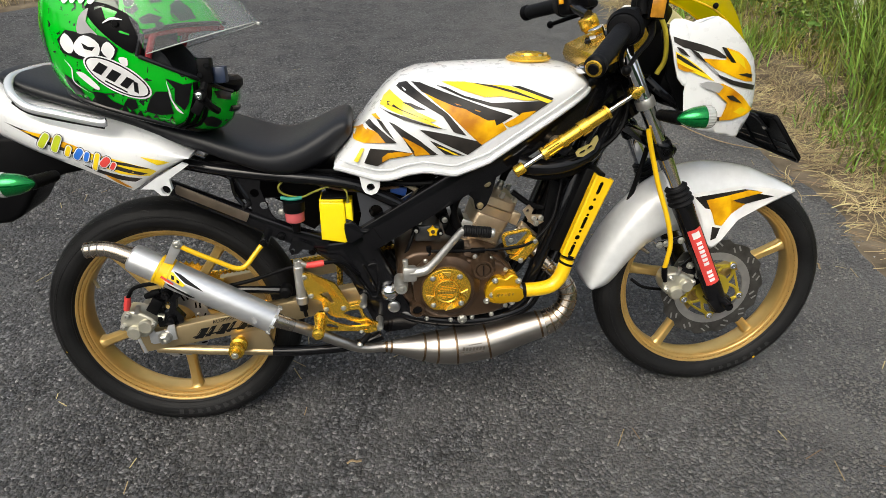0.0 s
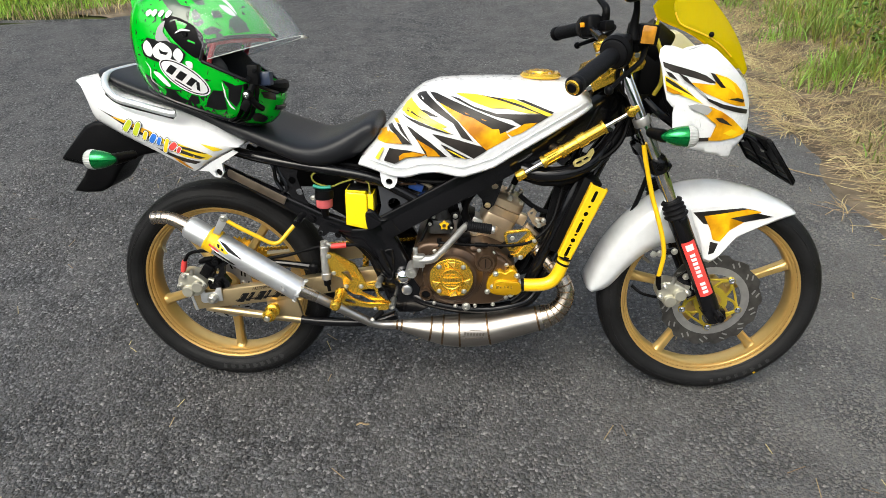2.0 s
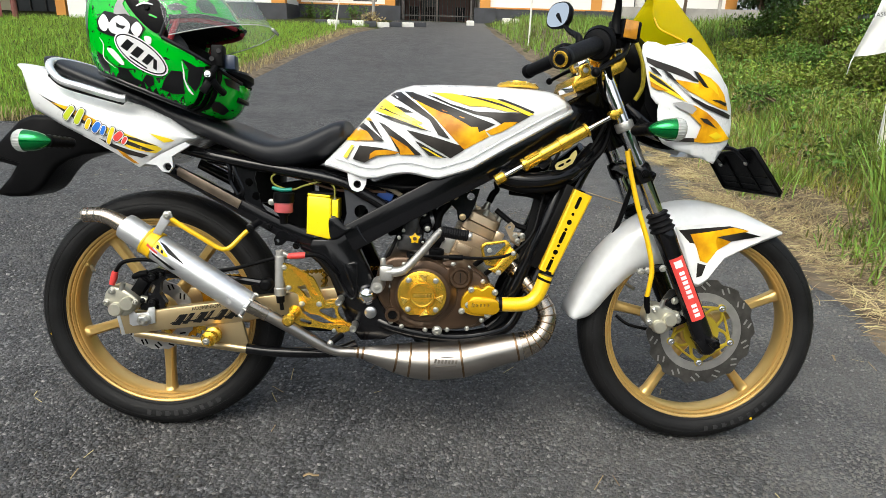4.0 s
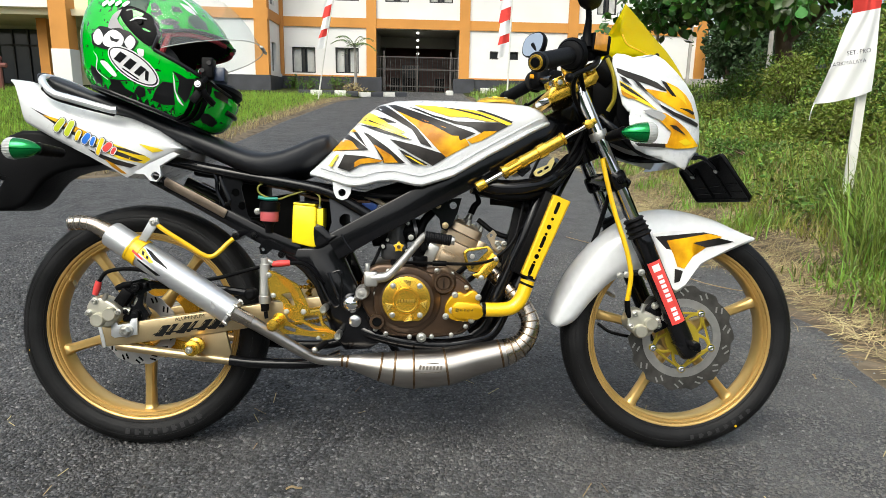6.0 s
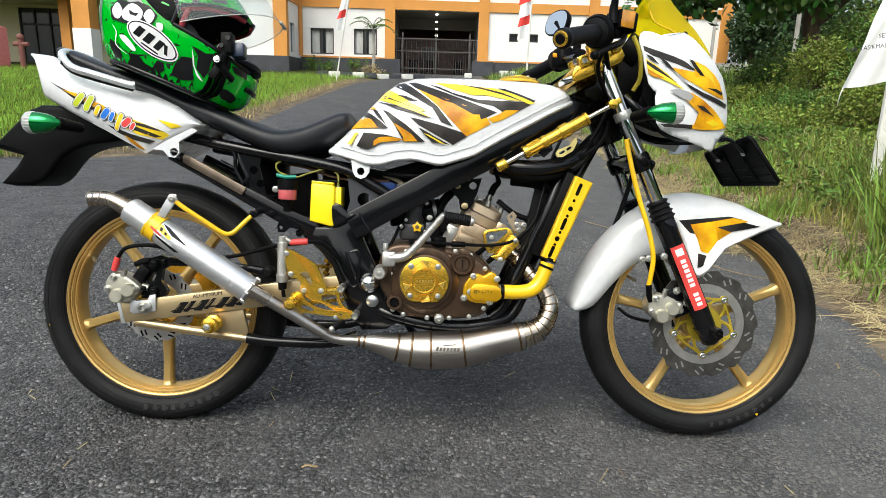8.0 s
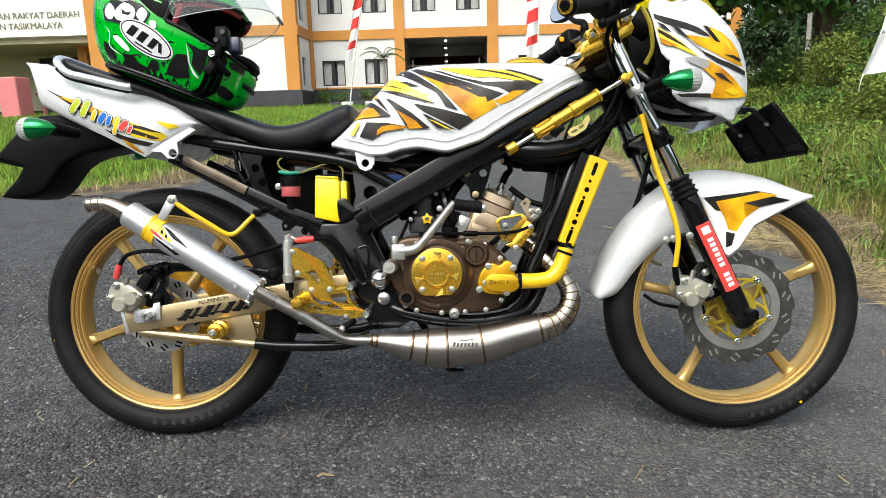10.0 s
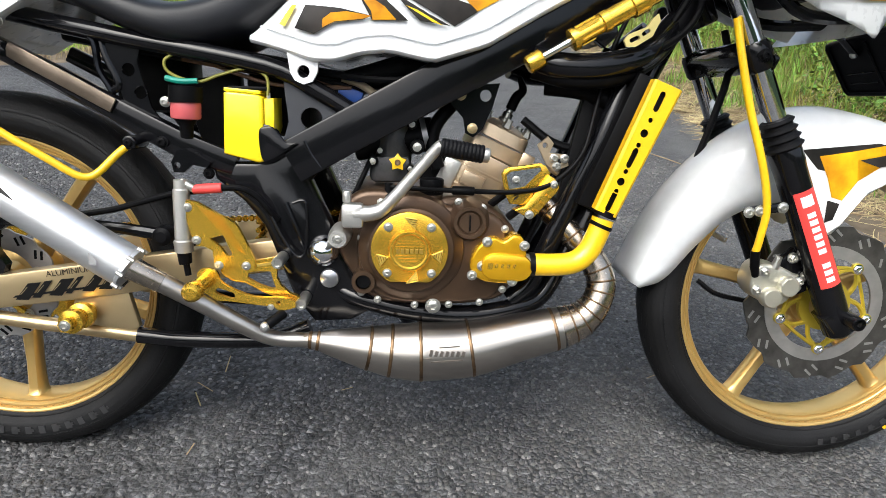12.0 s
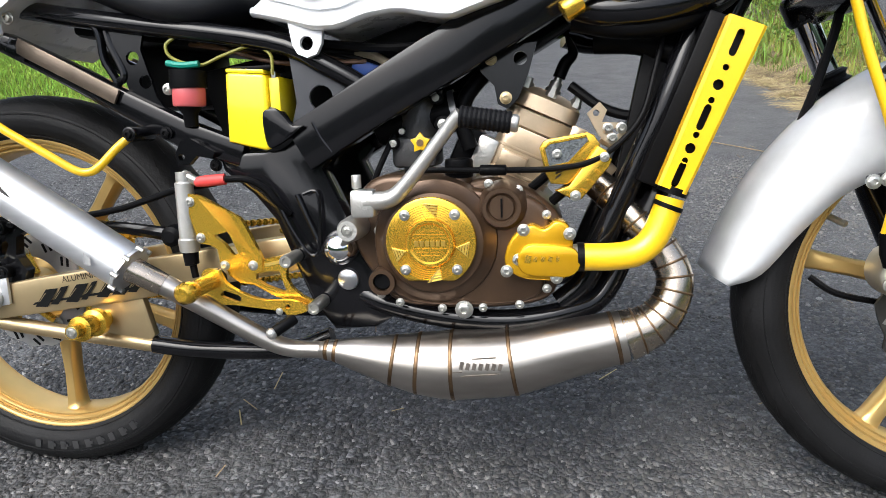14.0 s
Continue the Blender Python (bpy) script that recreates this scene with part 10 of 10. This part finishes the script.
# raised visor
vm = Matrix.Translation((-0.010, 0, 0.045)) @ Matrix.Rotation(radians(-35), 4, "Y") @ Matrix.Translation((0.010, 0, -0.045))
rows = []
for z in np.linspace(-0.020, 0.094, 12):
    rows.append([vm @ (helm_pt(float(z), float(a), 1.0) * 1.03 + Vector((0.003, 0, 0))) for a in np.linspace(-1.52, 1.52, 44)])
visor = part("visor", loft(B(), rows, caps=False, closed=False), VISOR, helmet, "clear visor flipped up", 80)
part("visor_edge", tube(B(), [Vector(p) for p in rows[0]], 0.0011, 6), CLEARLENS, visor)
part("visor_tab", box(B(), tuple(Vector(rows[0][22]) + Vector((0.003, 0, -0.002))), (0.008, 0.05, 0.006), None, 0.002), CLEARLENS, visor)
for s in (-1, 1):
    hp = Vector((0.030, s * 0.127, 0.020))
    bm = B()
    slab(bm, crom([(-0.064, 0.052), (-0.050, 0.064), (-0.020, 0.066), (0.015, 0.058), (0.030, 0.042), (0.030, 0.004), (0.010, 0.002), (-0.028, 0.018), (-0.055, 0.036)], 4, True), -0.0008, 0.0008, 0.0004)
    for v in bm.verts:
        v.co.y = s * (-helm_y(v.co.x, v.co.z) + 0.0012 + v.co.y)
    part("pivot_plate", bm, BLACKPL, helmet, "black visor pivot plate", 50)
    bm = B()
    lathe(bm, [(0.0001, 0.004), (0.005, 0.004), (0.006, 0.002), (0.006, 0.0)], -0.010, 0.040, 20)
    for v in bm.verts:
        v.co.y = s * (0.128 + v.co.y)
    part("pivot_screw", bm, BLACKPL, helmet)
# dark printed patches and the oval badge, as plain shapes
HG = []
HG.append((HDARK, [(-0.086, 0.088), (-0.065, 0.101), (-0.038, 0.092), (-0.019, 0.096), (-0.025, 0.081), (-0.010, 0.063), (-0.033, 0.063), (-0.053, 0.047), (-0.056, 0.072)]))
HG.append((HDARK, [(-0.024, 0.108), (-0.005, 0.117), (0.006, 0.109), (-0.008, 0.103)]))
HG.append((HDARK, [(-0.012, 0.087), (-0.009, 0.095), (0.004, 0.089), (0.020, 0.075), (0.013, 0.063), (0.000, 0.065)]))
HG.append((HDARK, [(0.022, 0.102), (0.036, 0.108), (0.050, 0.098), (0.034, 0.090)]))
HG.append((HDARK, [(0.024, 0.060), (0.037, 0.074), (0.059, 0.074), (0.053, 0.062), (0.031, 0.053)]))
HG.append((HDARK, [(0.062, 0.096), (0.069, 0.111), (0.090, 0.102), (0.107, 0.088), (0.086, 0.076), (0.074, 0.083)]))
HG.append((WHITEDEC, [(0.030, 0.118), (0.048, 0.120), (0.070, 0.108), (0.052, 0.108)]))
HG.append((HBLACK, [(-0.037, -0.092), (-0.015, -0.088), (0.001, -0.099), (0.021, -0.102), (0.012, -0.111), (-0.026, -0.116)]))
HG.append((HBLACK, [(0.058, -0.101), (0.063, -0.075), (0.071, -0.057), (0.091, -0.051), (0.096, -0.079), (0.105, -0.092), (0.082, -0.101)]))
HG.append((HBLACK, [(0.083, -0.028), (0.100, -0.029), (0.113, -0.031), (0.127, -0.024), (0.127, -0.064), (0.122, -0.080), (0.104, -0.067), (0.101, -0.042)]))
HG.append((HBLACK, [(0.020, -0.097), (0.026, -0.084), (0.040, -0.083), (0.044, -0.098), (0.032, -0.108)]))
HG.append((HBLACK, [(0.163, -0.030), (0.181, -0.024), (0.188, -0.028), (0.192, -0.042), (0.186, -0.042), (0.171, -0.042)]))
HG.append((HBLACK, [(0.150, -0.088), (0.168, -0.080), (0.180, -0.084), (0.185, -0.090), (0.178, -0.103), (0.160, -0.103)]))
HG.append((HBLACK, [(-0.091, -0.078), (-0.066, -0.084), (-0.051, -0.104), (-0.070, -0.111), (-0.085, -0.096)]))
HG.append((HBLACK, [(-0.106, -0.020), (-0.092, 0.002), (-0.066, 0.006), (-0.046, 0.012), (-0.020, 0.012), (0.002, 0.000), (-0.004, -0.026), (-0.026, -0.034), (-0.064, -0.040), (-0.094, -0.040)]))
HG.append((WHITEDEC, [(-0.100, -0.021), (-0.092, -0.004), (-0.074, -0.016), (-0.076, -0.034), (-0.090, -0.034)]))
HG.append((WHITEDEC, [(-0.074, -0.020), (-0.058, 0.004), (-0.030, -0.003), (-0.031, -0.026), (-0.062, -0.033)]))
HG.append((WHITEDEC, [(-0.025, -0.012), (-0.018, 0.006), (-0.003, -0.003), (-0.008, -0.022)]))
HG.append((GREY, [(-0.069, 0.004), (-0.071, 0.032), (-0.058, 0.051), (-0.058, 0.028), (-0.035, 0.012), (-0.046, 0.012)]))
HG.append((HBLACK, [(-0.060, -0.010), (-0.048, -0.013), (-0.036, -0.010), (-0.040, -0.018), (-0.054, -0.019)]))
HG.append((WHITEDEC, [(0.005, -0.015), (0.018, -0.012), (0.021, -0.025), (0.010, -0.024)]))
HG.append((WHITEDEC, [(-0.066, -0.065), (-0.050, -0.063), (-0.023, -0.079), (-0.029, -0.085), (-0.057, -0.073)]))
HG.append((WHITEDEC, [(-0.109, 0.050), (-0.100, 0.060), (-0.094, 0.056), (-0.102, 0.044)]))
HG.append((WHITEDEC, [(-0.094, 0.054), (-0.088, 0.065), (-0.081, 0.061), (-0.087, 0.049)]))
HG.append((WHITEDEC, [(-0.078, 0.057), (-0.073, 0.069), (-0.066, 0.066), (-0.071, 0.054)]))
HG.append((WHITEDEC, [(-0.062, 0.061), (-0.058, 0.073), (-0.050, 0.071), (-0.055, 0.058)]))
HG.append((WHITEDEC, [(0.092, -0.050), (0.104, -0.070), (0.122, -0.086), (0.110, -0.082), (0.098, -0.064)]))
for i, (mt, pts) in enumerate(HG):
    decal("shell_print", [(p.x, p.z) for p in crom([(x, 0, z) for x, z in pts], 3, True)] if mt in (WHITEDEC, GREY) else pts, helm_y, mt, shell, off=0.0007 + 0.0001 * i, grid=0.007)


def oval(cx, cz, a, b_, rot, n=28):
    return [(cx + a * math.cos(t) * math.cos(rot) - b_ * math.sin(t) * math.sin(rot), cz + a * math.cos(t) * math.sin(rot) + b_ * math.sin(t) * math.cos(rot)) for t in np.linspace(0, 2 * math.pi, n, endpoint=False)]


OC, OR = (0.006, -0.051), radians(-13)
for i, (mt, a, b_) in enumerate(((WHITEDEC, 0.061, 0.0270), (HBLACK, 0.058, 0.0245), (WHITEDEC, 0.055, 0.0220))):
    decal("badge_oval", oval(*OC, a, b_, OR), helm_y, mt, shell, "oval white badge with black strokes" if i == 0 else "", off=0.0028 + 0.0004 * i, grid=0.007)
for k, (u, w, h, sl) in enumerate(((-0.030, 0.016, 0.021, 0.006), (-0.006, 0.016, 0.021, 0.006), (0.018, 0.013, 0.021, 0.006), (0.034, 0.008, 0.018, -0.008), (0.004, 0.040, 0.003, 0.0))):
    v0 = -0.0165 if k == 4 else 0.0
    q = []
    for dx, dz in ((-w / 2 - sl / 2, -h / 2), (w / 2 - sl / 2, -h / 2), (w / 2 + sl / 2, h / 2), (-w / 2 + sl / 2, h / 2)):
        x, z = u + dx, dz + v0
        q.append((OC[0] + x * math.cos(OR) - z * math.sin(OR), OC[1] + x * math.sin(OR) + z * math.cos(OR)))
    decal("badge_stroke", q, helm_y, HBLACK, shell, off=0.0041, grid=0.007)
# fine printed rings, strokes and a jagged border along the lower edge


def stroke(pts, w, mt, off=0.0036):
    """A thin printed line along points of the shell's side view."""
    P = crom([(x, 0, z) for x, z in pts], 4)
    L, R_ = [], []
    for k, p in enumerate(P):
        t = (P[min(k + 1, len(P) - 1)] - P[max(k - 1, 0)]).normalized()
        n_ = Vector((-t.z, 0, t.x)) * w * math.sin(math.pi * (k + 0.6) / (len(P) + 0.2))
        L.append((p.x + n_.x, p.z + n_.z))
        R_.append((p.x - n_.x, p.z - n_.z))
    decal("shell_print", L + R_[::-1], helm_y, mt, shell, off=off, grid=0.02)


for cx_, cz_, r in ((0.084, 0.090, 0.006), (0.084, 0.090, 0.011), (0.084, 0.090, 0.016), (0.040, 0.062, 0.008), (0.060, 0.060, 0.007)):
    stroke([(cx_ + r * math.cos(a), cz_ + r * 0.8 * math.sin(a)) for a in np.linspace(0.3, 5.6, 9)], 0.0011, HDARK)
for pts, w, mt in (([(-0.090, -0.050), (-0.075, -0.062), (-0.070, -0.085), (-0.040, -0.096)], 0.0013, WHITEDEC), ([(-0.060, -0.086), (-0.030, -0.094), (-0.005, -0.086), (0.010, -0.080)], 0.0016, HBLACK),
                   ([(0.086, -0.032), (0.094, -0.050), (0.100, -0.066), (0.118, -0.084)], 0.0015, WHITEDEC), ([(0.130, -0.026), (0.140, -0.050), (0.136, -0.076)], 0.0014, HBLACK),
                   ([(-0.150, 0.010), (-0.140, -0.020), (-0.132, -0.050), (-0.118, -0.080)], 0.0030, HDARK), ([(-0.140, 0.060), (-0.120, 0.080), (-0.096, 0.094)], 0.0016, HDARK),
                   ([(-0.030, 0.034), (-0.018, 0.046), (0.000, 0.050)], 0.0020, WHITEDEC), ([(0.010, 0.130), (0.030, 0.130), (0.052, 0.122), (0.070, 0.112)], 0.0022, WHITEDEC), ([(-0.012, 0.076), (0.004, 0.072), (0.012, 0.082)], 0.0014, HGREEN)):
    stroke(pts, w, mt)
for k in range(16):
    x = -0.100 + 0.0135 * k
    hh = (0.010, 0.018, 0.007, 0.022, 0.012, 0.015)[k % 6]
    decal("shell_print", [(x - 0.0075, -0.117), (x - 0.004, -0.117 + hh * 0.6), (x, -0.117 + hh), (x + 0.003, -0.117 + hh * 0.4), (x + 0.0078, -0.117)], helm_y, HBLACK, shell, off=0.0016, grid=0.02)
# spoiler at the back and chin vent
bm = B()
loft(bm, [[(-0.160 - 0.012 * (1 - (y / 0.06) ** 2), y, 0.040), (-0.140, y * 0.9, 0.098), (-0.170 - 0.020 * (1 - (y / 0.06) ** 2), y, 0.064)] for y in (-0.06, -0.045, -0.025, 0.0, 0.025, 0.045, 0.06)])
part("rear_spoiler", bm, HGREEN, helmet, "green moulded rear spoiler", 50)
part("breath_guard", rtube(B(), [helm_pt(-0.018, float(a), 0.96) + Vector((0, 0, 0.004)) for a in np.linspace(-0.55, 0.55, 9)], [0.004, 0.009, 0.013, 0.015, 0.016, 0.015, 0.013, 0.009, 0.004], 8, 2), BLACKPL, helmet, "black breath guard")
bm = B()
tube(bm, [helm_pt(-0.060, float(a), 1.003) for a in np.linspace(-0.28, 0.28, 9)], 0.006, 8)
part("chin_vent", bm, HBLACK, helmet)
# action camera mount on the chin bar
cmn = part("camera_mount", box(B(), (0.146, -0.102, 0.006), (0.024, 0.028, 0.044), Matrix.Rotation(radians(-21), 4, "Y"), 0.003), BLACKPL, helmet, "black action-camera mount on the chin bar")
for dz in (0.010, -0.010):
    part("mount_screw", lathe(B(), [(0.0001, -0.120), (0.005, -0.120), (0.005, -0.116)], 0.144 + dz * 0.35, 0.006 + dz, 12), BLACK, cmn)
part("mount_arm", rtube(B(), [(0.150, -0.110, -0.016), (0.152, -0.122, -0.034), (0.166, -0.120, -0.050), (0.182, -0.10, -0.060)], 0.007, 10, 4), BLACKPL, cmn)
part("mount_knob", cyl(B(), (0.152, -0.122, -0.036), (0.150, -0.138, -0.037), 0.011, 8, 0.002), BLACKPL, cmn)
part("mount_bolt", bolt(B(), 0.150, -0.138, -0.037, 0.005, 0.003), CHROME, cmn)
part("mount_clip", box(B(), (0.150, -0.116, -0.060), (0.018, 0.016, 0.030), Matrix.Rotation(radians(15), 4, "Y"), 0.003), BLACKPL, cmn)
for a in (-0.86, -0.78, -0.70):
    part("mount_strap", tube(B(), [helm_pt(-0.116 + 0.016 * k, a, 1.010) for k in range(7)], 0.010, 8, flat=0.3), BLACKPL, cmn)
part("lens_block", box(B(), (0.168, -0.086, 0.004), (0.026, 0.030, 0.030), Matrix.Rotation(radians(-21), 4, "Y"), 0.003), mat("blue_black_plastic", (0.02, 0.03, 0.06), 0.3), cmn)

# ---- chippings that stand out of the asphalt near the motorcycle ----
def chip_mat():
    """Bitumen-stained stone: grey of its own for each chip, mottled, a few pale ones."""
    m = mat("asphalt_chip", (0.07, 0.07, 0.07), 0.55, 0, 0.1, 150, 0.5, 900, spec=0.5)
    n, l = m.node_tree.nodes, m.node_tree.links
    geo = n.new("ShaderNodeNewGeometry")
    r = n.new("ShaderNodeValToRGB")
    e = r.color_ramp.elements
    e[0].position, e[0].color = 0.0, (0.014, 0.014, 0.0145, 1)
    e[1].position, e[1].color = 1.0, (0.26, 0.254, 0.245, 1)
    for at, g in ((0.38, 0.034), (0.74, 0.072), (0.94, 0.125)):
        k = e.new(at)
        k.color = (g, g * 0.975, g * 0.945, 1)
    l.new(geo.outputs["Random Per Island"], r.inputs[0])
    tc = n.new("ShaderNodeTexCoord")
    sp = n.new("ShaderNodeTexNoise")
    sp.inputs["Scale"].default_value, sp.inputs["Detail"].default_value = 420, 3
    l.new(tc.outputs["Object"], sp.inputs["Vector"])
    mr_ = n.new("ShaderNodeMapRange")
    mr_.inputs[1].default_value, mr_.inputs[2].default_value = 0.3, 0.7
    mr_.inputs[3].default_value, mr_.inputs[4].default_value = 0.62, 1.38
    l.new(sp.outputs[0], mr_.inputs[0])
    mu = n.new("ShaderNodeVectorMath")
    mu.operation = "SCALE"
    l.new(r.outputs[0], mu.inputs[0])
    l.new(mr_.outputs[0], mu.inputs["Scale"])
    # paler grey mixed in, more with rising x and in patches
    sx = n.new("ShaderNodeSeparateXYZ")
    l.new(tc.outputs["Object"], sx.inputs[0])
    ex = n.new("ShaderNodeMapRange")
    ex.inputs[1].default_value, ex.inputs[2].default_value = 0.35, 1.7
    ex.inputs[3].default_value, ex.inputs[4].default_value = 0.0, 0.62
    l.new(sx.outputs[0], ex.inputs[0])
    pn = n.new("ShaderNodeTexNoise")
    pn.inputs["Scale"].default_value, pn.inputs["Detail"].default_value = 4.0, 5
    l.new(tc.outputs["Object"], pn.inputs["Vector"])
    pr = n.new("ShaderNodeMapRange")
    pr.inputs[1].default_value, pr.inputs[2].default_value = 0.35, 0.7
    pr.inputs[3].default_value, pr.inputs[4].default_value = 0.35, 1.5
    l.new(pn.outputs[0], pr.inputs[0])
    fm = n.new("ShaderNodeMath")
    fm.operation, fm.use_clamp = "MULTIPLY", True
    l.new(ex.outputs[0], fm.inputs[0])
    l.new(pr.outputs[0], fm.inputs[1])
    mx = n.new("ShaderNodeMix")
    mx.data_type = "RGBA"
    mx.inputs[7].default_value = (0.150, 0.143, 0.131, 1)
    l.new(fm.outputs[0], mx.inputs[0])
    l.new(mu.outputs[0], mx.inputs[6])
    l.new(mx.outputs[2], n["Principled BSDF"].inputs["Base Color"])
    return m


def chippings(x0, x1, y0, y1, pitch, keep, seed):
    """Flat-topped angular stones, bedded in the binder on a jittered grid."""
    g = np.random.default_rng(seed)
    xs, yy = np.meshgrid(np.arange(x0, x1, pitch), np.arange(y0, y1, pitch))
    x, y = xs.ravel() + g.uniform(-0.5, 0.5, xs.size) * pitch, yy.ravel() + g.uniform(-0.5, 0.5, xs.size) * pitch
    worn = np.array([noise.noise(Vector((a * 1.7, b * 1.7, 9.0))) + 0.6 * noise.noise(Vector((a * 5.3, b * 5.3, 2.0))) for a, b in zip(x, y)])
    ok = g.random(x.size) < np.clip(keep + 0.55 * worn, 0.12, 0.96)
    x, y = x[ok], y[ok]
    n = x.size
    z = np.array([ground_z(a, b) for a, b in zip(x, y)])
    size = pitch * (0.26 + 0.42 * g.random(n) ** 1.6)
    K = 5
    ang = (np.arange(K)[None] + g.uniform(-0.36, 0.36, (n, K))) * 2 * np.pi / K + g.uniform(0, 6.3, (n, 1))
    rad = size[:, None] * g.uniform(0.72, 1.25, (n, K))
    top = 0.0004 + size * g.uniform(0.04, 0.62, n)
    tx, ty_ = g.normal(0, 0.27, n), g.normal(0, 0.27, n)
    dx, dy = np.cos(ang) * rad, np.sin(ang) * rad
    low = np.stack([x[:, None] + dx, y[:, None] + dy, np.repeat((z - 0.003)[:, None], K, 1)], 2)
    sx, sy = dx * 0.80, dy * 0.80
    high = np.stack([x[:, None] + sx, y[:, None] + sy, (z + top)[:, None] + sx * tx[:, None] + sy * ty_[:, None]], 2)
    verts = np.concatenate([low, high], 1).reshape(-1, 3)
    base = (np.arange(n) * 2 * K)[:, None]
    me = bpy.data.meshes.new("chippings")
    quads = np.stack([np.concatenate([base + k, base + (k + 1) % K, base + K + (k + 1) % K, base + K + k], 1) for k in range(K)], 1)
    tops = base + K + np.arange(K)[None]
    loops = np.concatenate([quads.reshape(-1), tops.reshape(-1)]).astype(np.int32)
    starts = np.concatenate([np.arange(n * K) * 4, n * K * 4 + np.arange(n) * K]).astype(np.int32)
    me.vertices.add(len(verts))
    me.vertices.foreach_set("co", verts.astype(np.float32).ravel())
    me.loops.add(len(loops))
    me.loops.foreach_set("vertex_index", loops)
    me.polygons.add(len(starts))
    me.polygons.foreach_set("loop_start", starts)
    me.update(calc_edges=True)
    me.validate()
    me.materials.append(CHIP)
    return tagged(new("chippings", me), "grey stone chippings bedded in the worn asphalt", "chippings", kind="stuff")


CHIP = chip_mat()
chippings(-0.75, 2.05, -0.62, 0.55, 0.0092, 0.62, 21)
chippings(-1.6, 2.2, 0.55, 2.2, 0.0135, 0.50, 22)

# ---- loose bits on the asphalt ----
prng = np.random.default_rng(11)
verts, faces = [], []
for _ in range(2600):
    x, y = prng.uniform(-2.0, 2.6), prng.uniform(-1.1, 3.5)
    s = 0.0018 + 0.0045 * prng.random() ** 3
    z = ground_z(x, y)
    i = len(verts)
    for dx, dy, dz in ((1, 0, 0.2), (-0.6, 0.8, 0.1), (-0.5, -0.9, 0.3), (0.1, 0.0, 1.1), (0, 0, -0.4)):
        verts.append((x + s * dx * prng.uniform(0.7, 1.3), y + s * dy * prng.uniform(0.7, 1.3), z + s * dz))
    faces += [(i, i + 1, i + 3), (i + 1, i + 2, i + 3), (i + 2, i, i + 3), (i + 1, i, i + 4), (i + 2, i + 1, i + 4), (i, i + 2, i + 4)]
tagged(raw("gravel", verts, faces, mat("loose_stone", (0.17, 0.165, 0.155), 0.8, 0, 0.4, 200, island=0.6)), "loose stone chips on the asphalt", "gravel", kind="stuff")
verts, faces = [], []
for _ in range(170):
    x, y = prng.uniform(-1.6, 2.5), prng.uniform(-1.0, 3.0)
    a, L_ = prng.uniform(0, math.pi), prng.uniform(0.008, 0.03)
    z = ground_z(x, y) + 0.003
    i = len(verts)
    c, s = math.cos(a), math.sin(a)
    w = 0.0012
    verts += [(x - c * L_ + s * w, y - s * L_ - c * w, z), (x - c * L_ - s * w, y - s * L_ + c * w, z), (x + c * L_ - s * w, y + s * L_ + c * w, z + 0.003), (x + c * L_ + s * w, y + s * L_ - c * w, z + 0.003)]
    faces.append((i, i + 1, i + 2, i + 3))
tagged(raw("chaff", verts, faces, STRAW), "scattered bits of straw on the asphalt", "straw", kind="stuff")
for x, y, rot in ((0.392, -0.222, 4), (1.95, 0.42, 70)):
    bm = B()
    rtube(bm, [(-0.017, 0, 0.0), (-0.005, 0.003, 0.004), (0.006, -0.001, 0.003), (0.017, 0.002, 0.0)], 0.0026, 6, 4)
    tw = tagged(part("twig", bm, STRAW), "short pale twig lying on the asphalt", "twig", "twigs on the asphalt")
    tw.matrix_world = pose(x, y, ground_z(x, y) + 0.0025, 0, 0, rot)
bm = B()
rtube(bm, [(1.62, 2.6, 0.004), (1.85, 2.1, 0.012), (2.05, 1.5, 0.004), (2.3, 1.25, 0.02), (2.6, 1.15, 0.05)], 0.0025, 6, 6)
tagged(part("creeper_stem", bm, STRAW), "long dry creeper stem lying on the asphalt", "stem")
